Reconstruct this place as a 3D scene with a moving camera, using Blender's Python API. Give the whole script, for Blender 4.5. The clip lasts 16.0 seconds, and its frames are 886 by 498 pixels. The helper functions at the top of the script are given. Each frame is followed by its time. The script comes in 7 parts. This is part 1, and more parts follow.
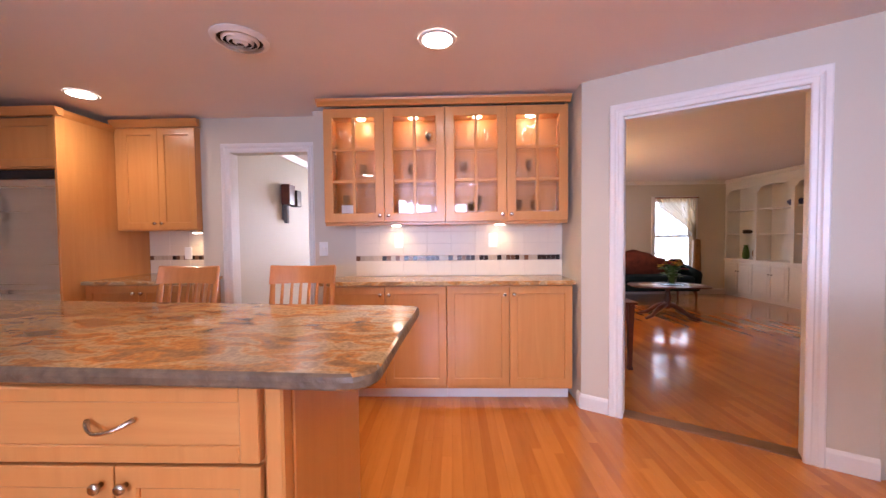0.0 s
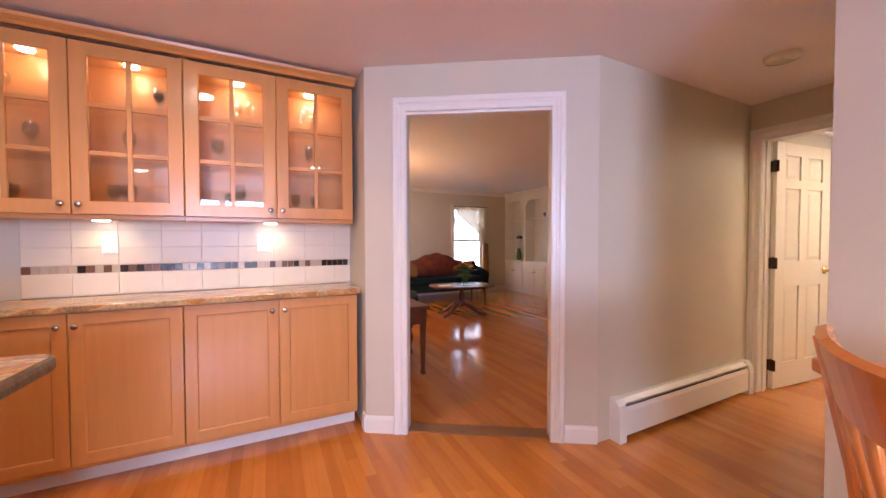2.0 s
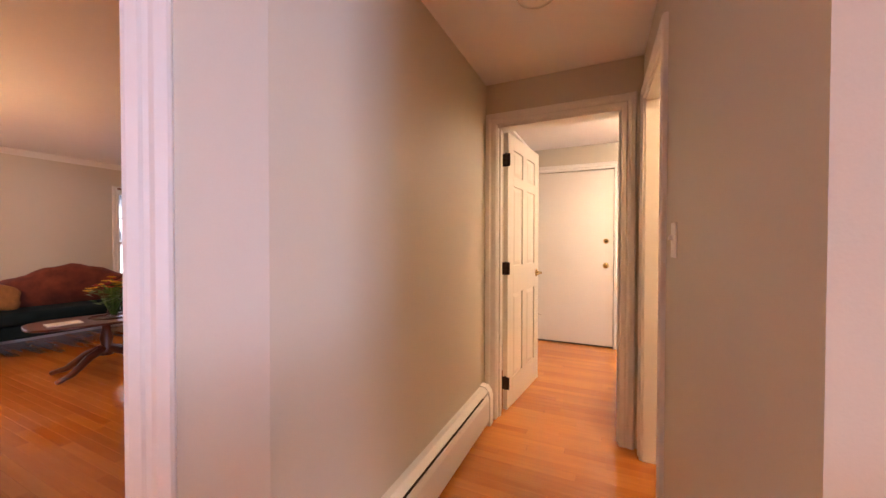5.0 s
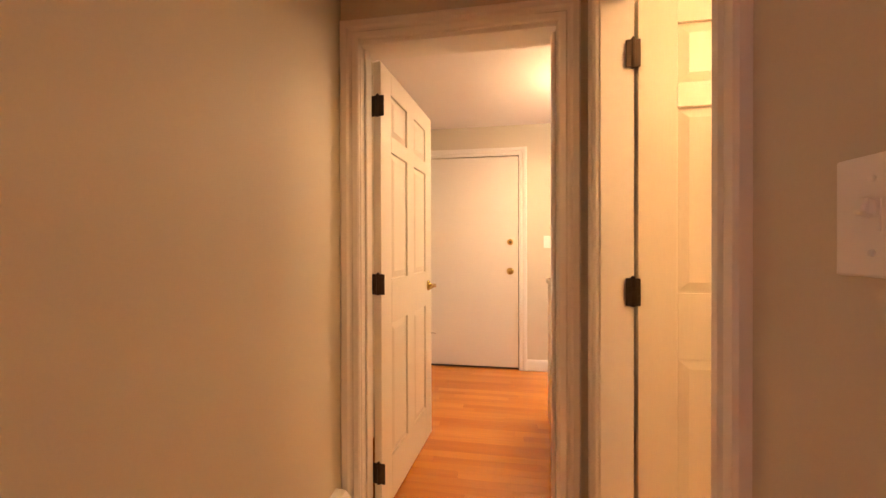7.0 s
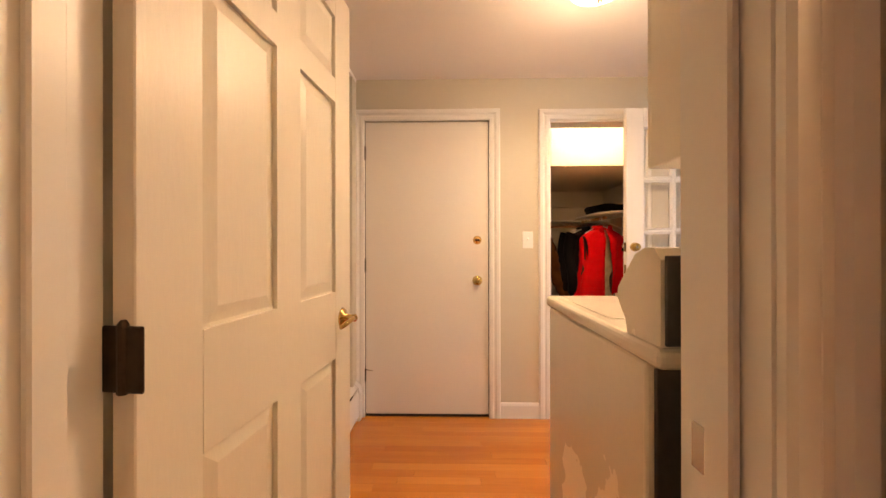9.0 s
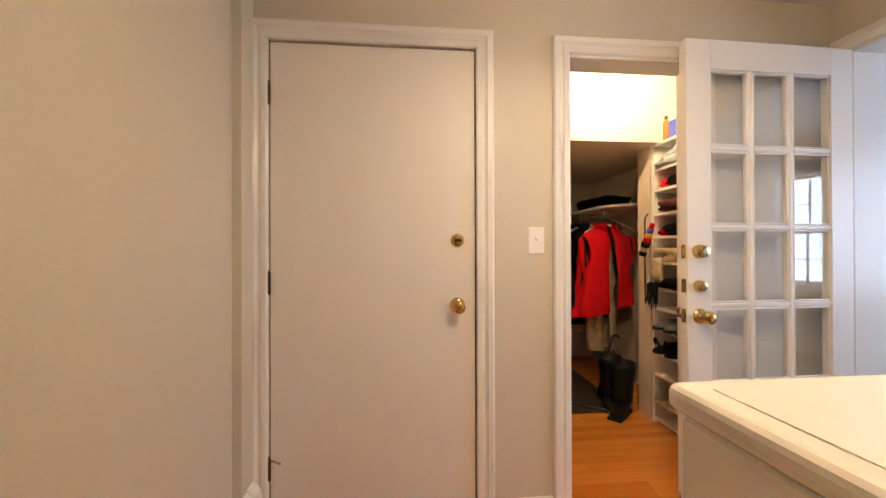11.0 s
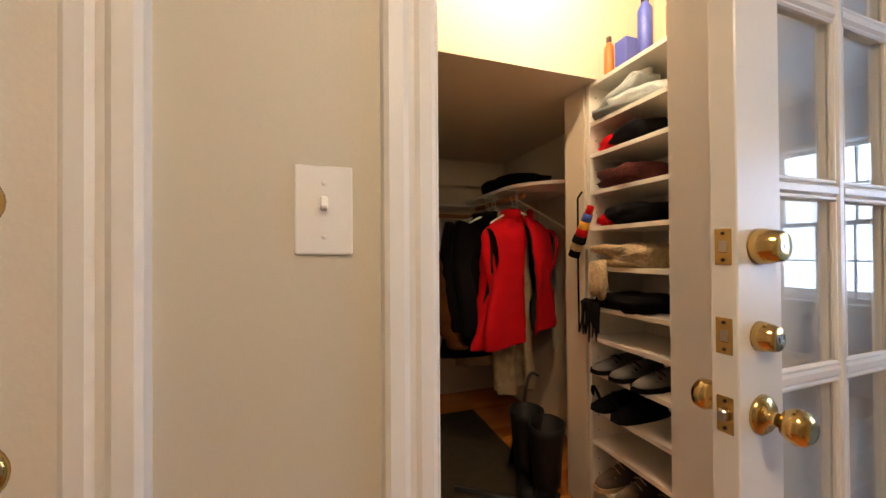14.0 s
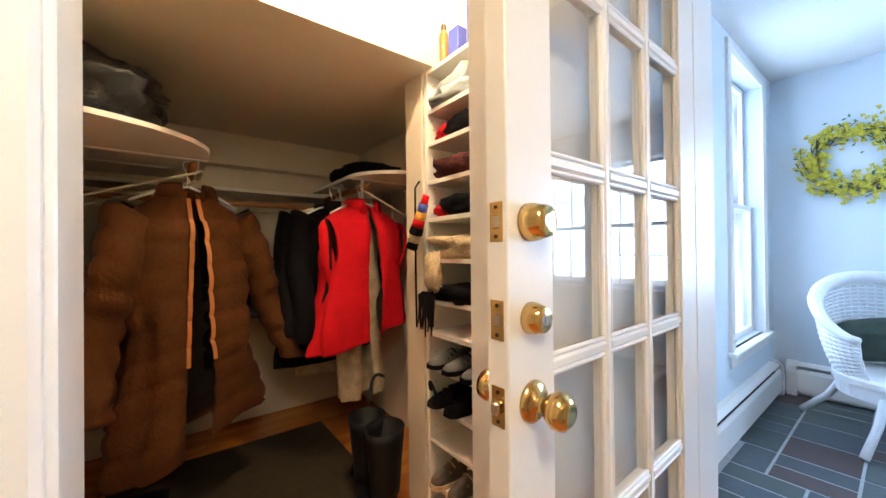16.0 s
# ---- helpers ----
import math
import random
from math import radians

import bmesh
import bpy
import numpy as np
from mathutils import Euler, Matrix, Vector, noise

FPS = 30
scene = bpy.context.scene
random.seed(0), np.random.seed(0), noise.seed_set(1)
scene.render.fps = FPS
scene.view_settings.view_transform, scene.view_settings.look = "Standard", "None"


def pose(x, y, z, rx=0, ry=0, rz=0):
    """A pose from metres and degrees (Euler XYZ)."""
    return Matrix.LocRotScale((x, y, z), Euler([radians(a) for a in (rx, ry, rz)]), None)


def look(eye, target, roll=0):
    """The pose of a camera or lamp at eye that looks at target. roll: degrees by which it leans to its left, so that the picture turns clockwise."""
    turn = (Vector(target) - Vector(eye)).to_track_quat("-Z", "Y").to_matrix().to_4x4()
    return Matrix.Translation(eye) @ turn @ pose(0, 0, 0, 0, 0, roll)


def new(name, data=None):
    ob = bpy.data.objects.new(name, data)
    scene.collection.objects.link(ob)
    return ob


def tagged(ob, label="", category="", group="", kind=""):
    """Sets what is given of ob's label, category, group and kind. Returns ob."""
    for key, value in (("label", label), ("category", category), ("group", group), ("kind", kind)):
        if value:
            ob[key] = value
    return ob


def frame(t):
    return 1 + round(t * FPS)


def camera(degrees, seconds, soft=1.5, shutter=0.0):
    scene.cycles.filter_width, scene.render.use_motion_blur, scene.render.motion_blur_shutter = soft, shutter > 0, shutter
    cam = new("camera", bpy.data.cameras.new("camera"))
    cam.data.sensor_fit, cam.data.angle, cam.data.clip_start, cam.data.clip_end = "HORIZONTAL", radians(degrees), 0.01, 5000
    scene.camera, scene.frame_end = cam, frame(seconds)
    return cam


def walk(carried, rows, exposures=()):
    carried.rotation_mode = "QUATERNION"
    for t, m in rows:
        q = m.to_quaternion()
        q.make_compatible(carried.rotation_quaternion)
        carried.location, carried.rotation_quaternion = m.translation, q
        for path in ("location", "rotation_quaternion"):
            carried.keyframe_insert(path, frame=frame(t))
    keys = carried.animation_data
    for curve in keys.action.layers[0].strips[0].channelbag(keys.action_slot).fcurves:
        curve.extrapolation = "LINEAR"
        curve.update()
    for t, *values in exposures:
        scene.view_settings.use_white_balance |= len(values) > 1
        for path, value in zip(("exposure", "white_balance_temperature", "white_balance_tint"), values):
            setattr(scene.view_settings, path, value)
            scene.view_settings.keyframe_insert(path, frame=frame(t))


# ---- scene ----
cam = camera(102.2, 16.0)
PATH = [
    (0, (0.208, 0.283, 1.216), (0.15, 2.281, 1.151), -0.6),
    (0.5, (0.272, 0.3, 1.208), (0.465, 2.29, 1.145), -0.5),
    (1, (0.361, 0.384, 1.205), (0.792, 2.336, 1.142), -0.3),
    (1.5, (0.466, 0.472, 1.207), (1.125, 2.36, 1.152), -0.2),
    (2, (0.556, 0.591, 1.205), (1.437, 2.386, 1.155), -0.1),
    (2.5, (0.67, 0.732, 1.212), (1.765, 2.405, 1.171), -0.2),
    (3, (0.835, 0.87, 1.209), (2.153, 2.374, 1.172), 0.0),
    (3.5, (1.029, 0.999, 1.201), (2.506, 2.348, 1.174), -0.1),
    (4, (1.222, 1.138, 1.213), (2.827, 2.331, 1.175), 0.1),
    (4.5, (1.457, 1.225, 1.210), (3.165, 2.262, 1.164), -0.1),
    (5, (1.676, 1.300, 1.192), (3.482, 2.155, 1.162), 0.1),
    (5.2, (1.768, 1.318, 1.192), (3.602, 2.112, 1.160), 0.2),
    (7.3, (2.824, 1.491, 1.176), (4.807, 1.754, 1.175), 0.0),
    (7.5, (2.918, 1.509, 1.176), (4.904, 1.743, 1.18), 0.1),
    (8, (3.148, 1.527, 1.183), (5.143, 1.666, 1.171), -0.6),
    (8.5, (3.418, 1.504, 1.17), (5.416, 1.594, 1.171), -0.1),
    (9, (3.688, 1.550, 1.161), (5.688, 1.591, 1.162), -0.1),
    (9.5, (3.94, 1.595, 1.178), (5.939, 1.583, 1.178), -0.4),
    (9.7, (4.048, 1.592, 1.182), (6.047, 1.570, 1.179), -0.3),
    (11.8, (4.968, 1.486, 1.179), (6.937, 1.14, 1.202), -0.3),
    (12, (5.055, 1.45, 1.188), (7.016, 1.057, 1.212), -0.3),
    (12.5, (5.264, 1.37, 1.19), (7.199, 0.865, 1.206), -0.4),
    (13, (5.445, 1.268, 1.193), (7.354, 0.672, 1.218), -0.7),
    (13.5, (5.575, 1.141, 1.172), (7.477, 0.523, 1.195), -0.5),
    (14, (5.666, 1.019, 1.168), (7.563, 0.385, 1.183), -0.4),
    (14.5, (5.707, 0.94, 1.155), (7.585, 0.251, 1.161), -0.5),
    (15, (5.752, 0.871, 1.142), (7.566, 0.031, 1.156), -0.5),
    (15.5, (5.734, 0.824, 1.131), (7.445, -0.211, 1.14), -0.5),
    (16, (5.704, 0.783, 1.13), (7.289, -0.436, 1.142), -0.6),
]

EXPOSURES = [(0, 0.64, 6000, 21), (4, 0.68, 6500, 25), (5.2, 0.70, 7000, 28), (7.3, 0.44, 9300, 33), (8.5, 0.22, 8600, 30), (9.7, -0.02, 7200, 22), (11.8, -0.25, 6450, 18), (13.5, -0.62, 6350, 18), (14.5, -0.42, 6200, 14), (15.5, 0.12, 5900, 10), (16, 0.34, 5750, 10)]
walk(cam, [(t, look(e, g, r)) for t, e, g, r in PATH], EXPOSURES)

# ---- world and large lights ----
world = bpy.data.worlds.new("world")
scene.world = world
world.use_nodes = True
wn = world.node_tree.nodes
sky = wn.new("ShaderNodeTexSky")
sky.sky_type = 'NISHITA'
sky.sun_disc = False
sky.sun_elevation = radians(40)
sky.sun_rotation = radians(200)
wn["Background"].inputs[1].default_value = 0.12
world.node_tree.links.new(sky.outputs[0], wn["Background"].inputs[0])


def lamp(name, kind, at, energy, col, size=0.1, aim=None, size_y=None, spread=None, blend=0.5, angle=100):
    d = bpy.data.lights.new(name, kind)
    d.energy, d.color = energy, col
    if kind == 'AREA':
        d.size = size
        if size_y:
            d.shape, d.size_y = 'RECTANGLE', size_y
        else:
            d.shape = 'DISK'
        if spread:
            d.spread = radians(spread)
    elif kind == 'SUN':
        d.angle = size
    else:
        d.shadow_soft_size = size
        if kind == 'SPOT':
            d.spot_size, d.spot_blend = radians(angle), blend
    ob = new(name, d)
    ob.matrix_world = look(at, aim) if aim else pose(*at)
    return ob


WARM, COOL = (1.0, 0.72, 0.44), (0.74, 0.83, 1.0)
lamp("sun", 'SUN', (0, 0, 9), 0.8, (1.0, 0.95, 0.88), 0.35, aim=(-2.5, -3.0, 0.0))
# daylight in the window openings; the dining room's is an added source
lamp("daylight_kitchen", 'AREA', (-0.30, -3.85, 1.5), 92, (0.62, 0.72, 1.0), 1.9, aim=(1.95, 1.5, 1.72), size_y=1.35, spread=120)
lamp("daylight_living_a", 'AREA', (2.64, 8.75, 2.75), 30, COOL, 1.5, aim=(2.7, 5.2, 0.2), size_y=0.9)
lamp("daylight_living_b", 'AREA', (4.73, 8.75, 2.75), 30, COOL, 1.5, aim=(4.6, 5.2, 0.2), size_y=0.9)
lamp("daylight_sunroom", 'AREA', (4.4, -3.3, 1.45), 112, (0.58, 0.76, 1.0), 1.7, aim=(4.6, 0, 1.2), size_y=1.3)
lamp("daylight_sunroom_side", 'AREA', (6.58, -2.35, 1.5), 18, (0.58, 0.76, 1.0), 0.7, aim=(3, -2.2, 1.2), size_y=1.6)
# fill light behind an unseen window, added to brighten the dining room wall
lamp("daylight_dining", 'AREA', (-0.6, 7.2, 1.5), 62, (0.95, 0.93, 1.0), 1.2, aim=(-0.8, 3, 1.2), size_y=1.3)

# ---- materials ----


def nodes_of(name):
    m = bpy.data.materials.new(name)
    m.use_nodes = True
    return m, m.node_tree.nodes, m.node_tree.links, m.node_tree.nodes["Principled BSDF"]


def plain(name, col, rough=0.5, metal=0.0, var=0.08, scale=6.0, bump=0.05, bscale=60.0, stretch=(1, 1, 1), spec=0.5, coat=0.0, piece=0.0, sheen=0.0):
    """A surface with two scales of variation and a fine relief."""
    m, n, l, b = nodes_of(name)
    tc = n.new("ShaderNodeTexCoord")
    mp = n.new("ShaderNodeMapping")
    mp.inputs["Scale"].default_value = stretch
    l.new(tc.outputs["Object"], mp.inputs[0])
    n1 = n.new("ShaderNodeTexNoise")
    n1.inputs["Scale"].default_value, n1.inputs["Detail"].default_value = scale, 5
    n2 = n.new("ShaderNodeTexNoise")
    n2.inputs["Scale"].default_value, n2.inputs["Detail"].default_value = bscale, 3
    l.new(mp.outputs[0], n1.inputs["Vector"])
    l.new(mp.outputs[0], n2.inputs["Vector"])
    add = n.new("ShaderNodeMath")
    add.operation = 'ADD'
    l.new(n1.outputs[0], add.inputs[0])
    half = n.new("ShaderNodeMath")
    half.operation = 'MULTIPLY'
    half.inputs[1].default_value = 0.5
    l.new(n2.outputs[0], half.inputs[0])
    l.new(half.outputs[0], add.inputs[1])
    last = add
    if piece:
        oi = n.new("ShaderNodeObjectInfo")
        k = n.new("ShaderNodeMath")
        k.operation = 'MULTIPLY_ADD'
        k.inputs[1].default_value = piece
        l.new(oi.outputs["Random"], k.inputs[0])
        l.new(add.outputs[0], k.inputs[2])
        last = k
    rng = n.new("ShaderNodeMapRange")
    rng.inputs[1].default_value, rng.inputs[2].default_value = 0.4, 1.1 + piece
    rng.inputs[3].default_value, rng.inputs[4].default_value = 1 - var, 1 + var
    l.new(last.outputs[0], rng.inputs[0])
    mul = n.new("ShaderNodeVectorMath")
    mul.operation = 'SCALE'
    mul.inputs[0].default_value = col[:3]
    l.new(rng.outputs[0], mul.inputs["Scale"])
    l.new(mul.outputs[0], b.inputs["Base Color"])
    rr = n.new("ShaderNodeMapRange")
    rr.inputs[3].default_value, rr.inputs[4].default_value = max(rough - 0.06, 0.02), min(rough + 0.08, 1)
    l.new(n1.outputs[0], rr.inputs[0])
    l.new(rr.outputs[0], b.inputs["Roughness"])
    b.inputs["Metallic"].default_value = metal
    b.inputs["Specular IOR Level"].default_value = spec
    b.inputs["Coat Weight"].default_value = coat
    b.inputs["Coat Roughness"].default_value = 0.12
    b.inputs["Sheen Weight"].default_value = sheen
    if bump:
        bp = n.new("ShaderNodeBump")
        bp.inputs["Strength"].default_value, bp.inputs["Distance"].default_value = bump, 0.01
        l.new(n2.outputs[0], bp.inputs["Height"])
        l.new(bp.outputs[0], b.inputs["Normal"])
    return m


def wood(name, light, dark, rough=0.35, grain='z', coat=0.2, coat_rough=0.15, fine=1.0, island=False, piece=True, bump=0.04, spread=0.7):
    """Timber with long grain, figure and a tone of its own for each piece."""
    m, n, l, b = nodes_of(name)
    tc = n.new("ShaderNodeTexCoord")
    off = n.new("ShaderNodeVectorMath")
    off.operation = 'ADD'
    l.new(tc.outputs["Object"], off.inputs[0])
    if island:
        src = n.new("ShaderNodeNewGeometry").outputs["Random Per Island"]
    else:
        src = n.new("ShaderNodeObjectInfo").outputs["Random"]
    if piece:
        k = n.new("ShaderNodeMath")
        k.operation = 'MULTIPLY'
        k.inputs[1].default_value = 37.0
        l.new(src, k.inputs[0])
        l.new(k.outputs[0], off.inputs[1])
    mp = n.new("ShaderNodeMapping")
    a = {'x': (0.9, 14, 14), 'y': (14, 0.9, 14), 'z': (14, 14, 0.9)}[grain]
    mp.inputs["Scale"].default_value = tuple(v * fine for v in a)
    l.new(off.outputs[0], mp.inputs[0])
    n1 = n.new("ShaderNodeTexNoise")
    n1.inputs["Scale"].default_value, n1.inputs["Detail"].default_value, n1.inputs["Distortion"].default_value = 1.6, 6, 0.6
    n2 = n.new("ShaderNodeTexNoise")
    n2.inputs["Scale"].default_value, n2.inputs["Detail"].default_value = 9, 4
    n3 = n.new("ShaderNodeTexNoise")
    n3.inputs["Scale"].default_value = 2.2
    l.new(mp.outputs[0], n1.inputs["Vector"])
    l.new(mp.outputs[0], n2.inputs["Vector"])
    l.new(off.outputs[0], n3.inputs["Vector"])
    s1 = n.new("ShaderNodeMath")
    s1.operation = 'MULTIPLY_ADD'
    s1.inputs[1].default_value = 0.35
    l.new(n2.outputs[0], s1.inputs[0])
    l.new(n1.outputs[0], s1.inputs[2])
    s2 = n.new("ShaderNodeMath")
    s2.operation = 'MULTIPLY_ADD'
    s2.inputs[1].default_value = 0.35
    l.new(n3.outputs[0], s2.inputs[0])
    l.new(s1.outputs[0], s2.inputs[2])
    last = s2
    if piece:
        s3 = n.new("ShaderNodeMath")
        s3.operation = 'MULTIPLY_ADD'
        s3.inputs[1].default_value = spread
        l.new(src, s3.inputs[0])
        l.new(s2.outputs[0], s3.inputs[2])
        last = s3
    cr = n.new("ShaderNodeMapRange")
    cr.inputs[1].default_value, cr.inputs[2].default_value = 0.55, 1.15 + (spread if piece else 0)
    l.new(last.outputs[0], cr.inputs[0])
    mix = n.new("ShaderNodeMix")
    mix.data_type = 'RGBA'
    mix.inputs[6].default_value, mix.inputs[7].default_value = (*dark, 1), (*light, 1)
    l.new(cr.outputs[0], mix.inputs[0])
    l.new(mix.outputs[2], b.inputs["Base Color"])
    rr = n.new("ShaderNodeMapRange")
    rr.inputs[3].default_value, rr.inputs[4].default_value = rough - 0.05, rough + 0.08
    l.new(n3.outputs[0], rr.inputs[0])
    l.new(rr.outputs[0], b.inputs["Roughness"])
    b.inputs["Coat Weight"].default_value = coat
    b.inputs["Coat Roughness"].default_value = coat_rough
    bp = n.new("ShaderNodeBump")
    bp.inputs["Strength"].default_value, bp.inputs["Distance"].default_value = bump, 0.004
    l.new(s1.outputs[0], bp.inputs["Height"])
    l.new(bp.outputs[0], b.inputs["Normal"])
    return m


def granite(name):
    m, n, l, b = nodes_of(name)
    tc = n.new("ShaderNodeTexCoord")
    mp = n.new("ShaderNodeMapping")
    mp.inputs["Scale"].default_value = (2.4, 5.0, 5.0)
    mp.inputs["Rotation"].default_value = (0, 0, radians(8))
    l.new(tc.outputs["Object"], mp.inputs[0])
    n1 = n.new("ShaderNodeTexNoise")
    n1.inputs["Scale"].default_value, n1.inputs["Detail"].default_value, n1.inputs["Distortion"].default_value = 2.6, 9, 0.7
    l.new(mp.outputs[0], n1.inputs["Vector"])
    cr = n.new("ShaderNodeValToRGB")
    el = cr.color_ramp.elements
    el[0].position, el[0].color = 0.26, (0.16, 0.10, 0.055, 1)
    el[1].position, el[1].color = 0.72, (0.52, 0.40, 0.23, 1)
    for p, c in ((0.40, (0.33, 0.20, 0.095, 1)), (0.47, (0.50, 0.225, 0.065, 1)), (0.54, (0.56, 0.40, 0.21, 1)), (0.60, (0.40, 0.28, 0.15, 1)), (0.65, (0.50, 0.36, 0.20, 1))):
        e = el.new(p)
        e.color = c
    l.new(n1.outputs[0], cr.inputs[0])
    n2 = n.new("ShaderNodeTexNoise")
    n2.inputs["Scale"].default_value, n2.inputs["Detail"].default_value = 90, 4
    l.new(tc.outputs["Object"], n2.inputs["Vector"])
    mr = n.new("ShaderNodeMapRange")
    mr.inputs[1].default_value, mr.inputs[2].default_value, mr.inputs[3].default_value, mr.inputs[4].default_value = 0.35, 0.65, 0.74, 1.2
    l.new(n2.outputs[0], mr.inputs[0])
    sc = n.new("ShaderNodeVectorMath")
    sc.operation = 'SCALE'
    l.new(cr.outputs[0], sc.inputs[0])
    l.new(mr.outputs[0], sc.inputs["Scale"])
    l.new(sc.outputs[0], b.inputs["Base Color"])
    b.inputs["Roughness"].default_value = 0.09
    return m


def glass(name, tint=(1, 1, 1), rough=0.0):
    m, n, l, b = nodes_of(name)
    g = n.new("ShaderNodeBsdfGlossy")
    g.inputs["Roughness"].default_value = rough
    t = n.new("ShaderNodeBsdfTransparent")
    t.inputs[0].default_value = (*tint, 1)
    f = n.new("ShaderNodeLayerWeight")
    pw = n.new("ShaderNodeMath")
    pw.operation = 'POWER'
    pw.inputs[1].default_value = 5.0
    f.inputs[0].default_value = 0.5
    l.new(f.outputs["Facing"], pw.inputs[0])
    sc = n.new("ShaderNodeMath")
    sc.operation = 'MULTIPLY_ADD'
    sc.inputs[1].default_value, sc.inputs[2].default_value = 0.90, 0.055
    l.new(pw.outputs[0], sc.inputs[0])
    x = n.new("ShaderNodeMixShader")
    l.new(sc.outputs[0], x.inputs[0])
    l.new(t.outputs[0], x.inputs[1])
    l.new(g.outputs[0], x.inputs[2])
    l.new(x.outputs[0], n["Material Output"].inputs[0])
    return m


def emits(name, col, strength):
    m, n, l, b = nodes_of(name)
    b.inputs["Base Color"].default_value = (*col, 1)
    b.inputs["Emission Color"].default_value = (*col, 1)
    b.inputs["Emission Strength"].default_value = strength
    return m


M_WALL = plain("wall_paint_greige", (0.61, 0.56, 0.455), 0.55, var=0.03, scale=1.5, bump=0.04, bscale=220)
M_WALLB = plain("wall_paint_blue_grey", (0.66, 0.72, 0.77), 0.55, var=0.03, scale=1.5, bump=0.04, bscale=220)
M_CLOSET = plain("closet_paint_cream", (0.70, 0.60, 0.46), 0.7, var=0.05, scale=2, bump=0.06, bscale=200)
M_CEIL = plain("ceiling_paint", (0.83, 0.79, 0.78), 0.75, var=0.03, scale=1.2, bump=0.06, bscale=180)
M_TRIM = plain("trim_paint_white", (0.80, 0.78, 0.74), 0.32, var=0.025, scale=3, bump=0.012, bscale=60)
M_DOOR = plain("door_paint_cream", (0.80, 0.75, 0.64), 0.36, var=0.03, scale=3, bump=0.05, bscale=70, stretch=(2, 2, 0.3))
M_DOORF = plain("flush_door_paint", (0.78, 0.74, 0.68), 0.4, var=0.03, scale=1.6, bump=0.04, bscale=120)
M_WHITE = plain("white_paint", (0.82, 0.81, 0.78), 0.4, var=0.03, bump=0.02)
M_PLASTIC = plain("white_plastic", (0.84, 0.83, 0.80), 0.3, var=0.02, bump=0.0)
M_ENAMEL = plain("almond_enamel", (0.72, 0.66, 0.54), 0.25, var=0.03, scale=3, bump=0.01, coat=0.3)
M_DARKMETAL = plain("dark_galvanised_metal", (0.10, 0.09, 0.08), 0.45, 0.6, var=0.2, scale=10)
M_MAPLE = wood("maple_cabinet", (0.64, 0.305, 0.095), (0.53, 0.222, 0.058), 0.33, 'z', 0.25, spread=0.35)
M_MAPLEH = wood("maple_cabinet_rail", (0.64, 0.305, 0.095), (0.53, 0.222, 0.058), 0.33, 'x', 0.25, spread=0.35)
M_CHAIR = wood("honey_chair_wood", (0.60, 0.235, 0.065), (0.45, 0.15, 0.035), 0.28, 'z', 0.4, spread=0.3)
M_MAHOG = wood("mahogany", (0.13, 0.030, 0.013), (0.06, 0.014, 0.007), 0.3, 'x', 0.18, spread=0.3)
M_OAK = wood("oak_floor_board", (0.66, 0.245, 0.040), (0.42, 0.130, 0.018), 0.13, 'y', 0.35, 0.05, fine=1.3, spread=0.9, bump=0.02)
M_OAKJ = wood("oak_floor_boards_far", (0.66, 0.245, 0.040), (0.42, 0.130, 0.018), 0.13, 'y', 0.35, 0.05, fine=1.3, island=True, spread=0.9, bump=0.02)
M_SUB = plain("floor_joint", (0.05, 0.022, 0.010), 0.6)
M_THRESH = wood("oak_threshold", (0.26, 0.12, 0.045), (0.15, 0.06, 0.02), 0.35, 'x', 0.2)
M_GRANITE = granite("granite_top")
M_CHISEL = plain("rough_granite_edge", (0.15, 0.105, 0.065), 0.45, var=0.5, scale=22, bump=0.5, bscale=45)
M_TILE = plain("cream_tile", (0.74, 0.66, 0.52), 0.34, var=0.04, scale=4, bump=0.02, bscale=20, piece=0.2)
M_GROUT = plain("grout", (0.62, 0.55, 0.44), 0.8)
M_MOS_D = plain("dark_glass_mosaic", (0.035, 0.02, 0.014), 0.15, var=0.4, piece=0.5)
M_MOS_B = plain("brown_glass_mosaic", (0.20, 0.10, 0.055), 0.18, var=0.4, piece=0.5)
M_MOS_L = plain("cream_glass_mosaic", (0.55, 0.45, 0.33), 0.2, var=0.2, piece=0.5)
M_STEEL = plain("brushed_steel", (0.80, 0.78, 0.75), 0.28, 1.0, var=0.06, scale=3, bump=0.03, bscale=160, stretch=(0.05, 1, 6))
M_NICKEL = plain("satin_nickel", (0.55, 0.50, 0.44), 0.25, 1.0, var=0.05, bump=0)
M_BRASS = plain("polished_brass", (0.62, 0.43, 0.16), 0.14, 1.0, var=0.08, scale=20, bump=0.01)
M_BRONZE = plain("antique_bronze", (0.055, 0.035, 0.022), 0.4, 0.7, var=0.3, scale=30)
M_BLACK = plain("black_plastic", (0.015, 0.015, 0.016), 0.35, var=0.2)
M_SLOT = plain("dark_slot", (0.02, 0.018, 0.016), 0.8)
M_GLASS = glass("clear_glass")
M_CRYSTAL = glass("crystal_ware", (0.93, 0.95, 0.96), 0.02)
M_LAMP = emits("lamp_diffuser", (1.0, 0.86, 0.66), 14)
M_DOWN = emits("downlight_face", (1.0, 0.88, 0.70), 40)
M_DOME = emits("dome_glass", (1.0, 0.85, 0.62), 5)
M_SHADE = emits("lamp_shade_lit", (1.0, 0.66, 0.34), 2.2)
M_TEAL = plain("dark_teal_upholstery", (0.008, 0.018, 0.023), 0.85, var=0.3, scale=12, bump=0.2, bscale=300, spec=0.12)
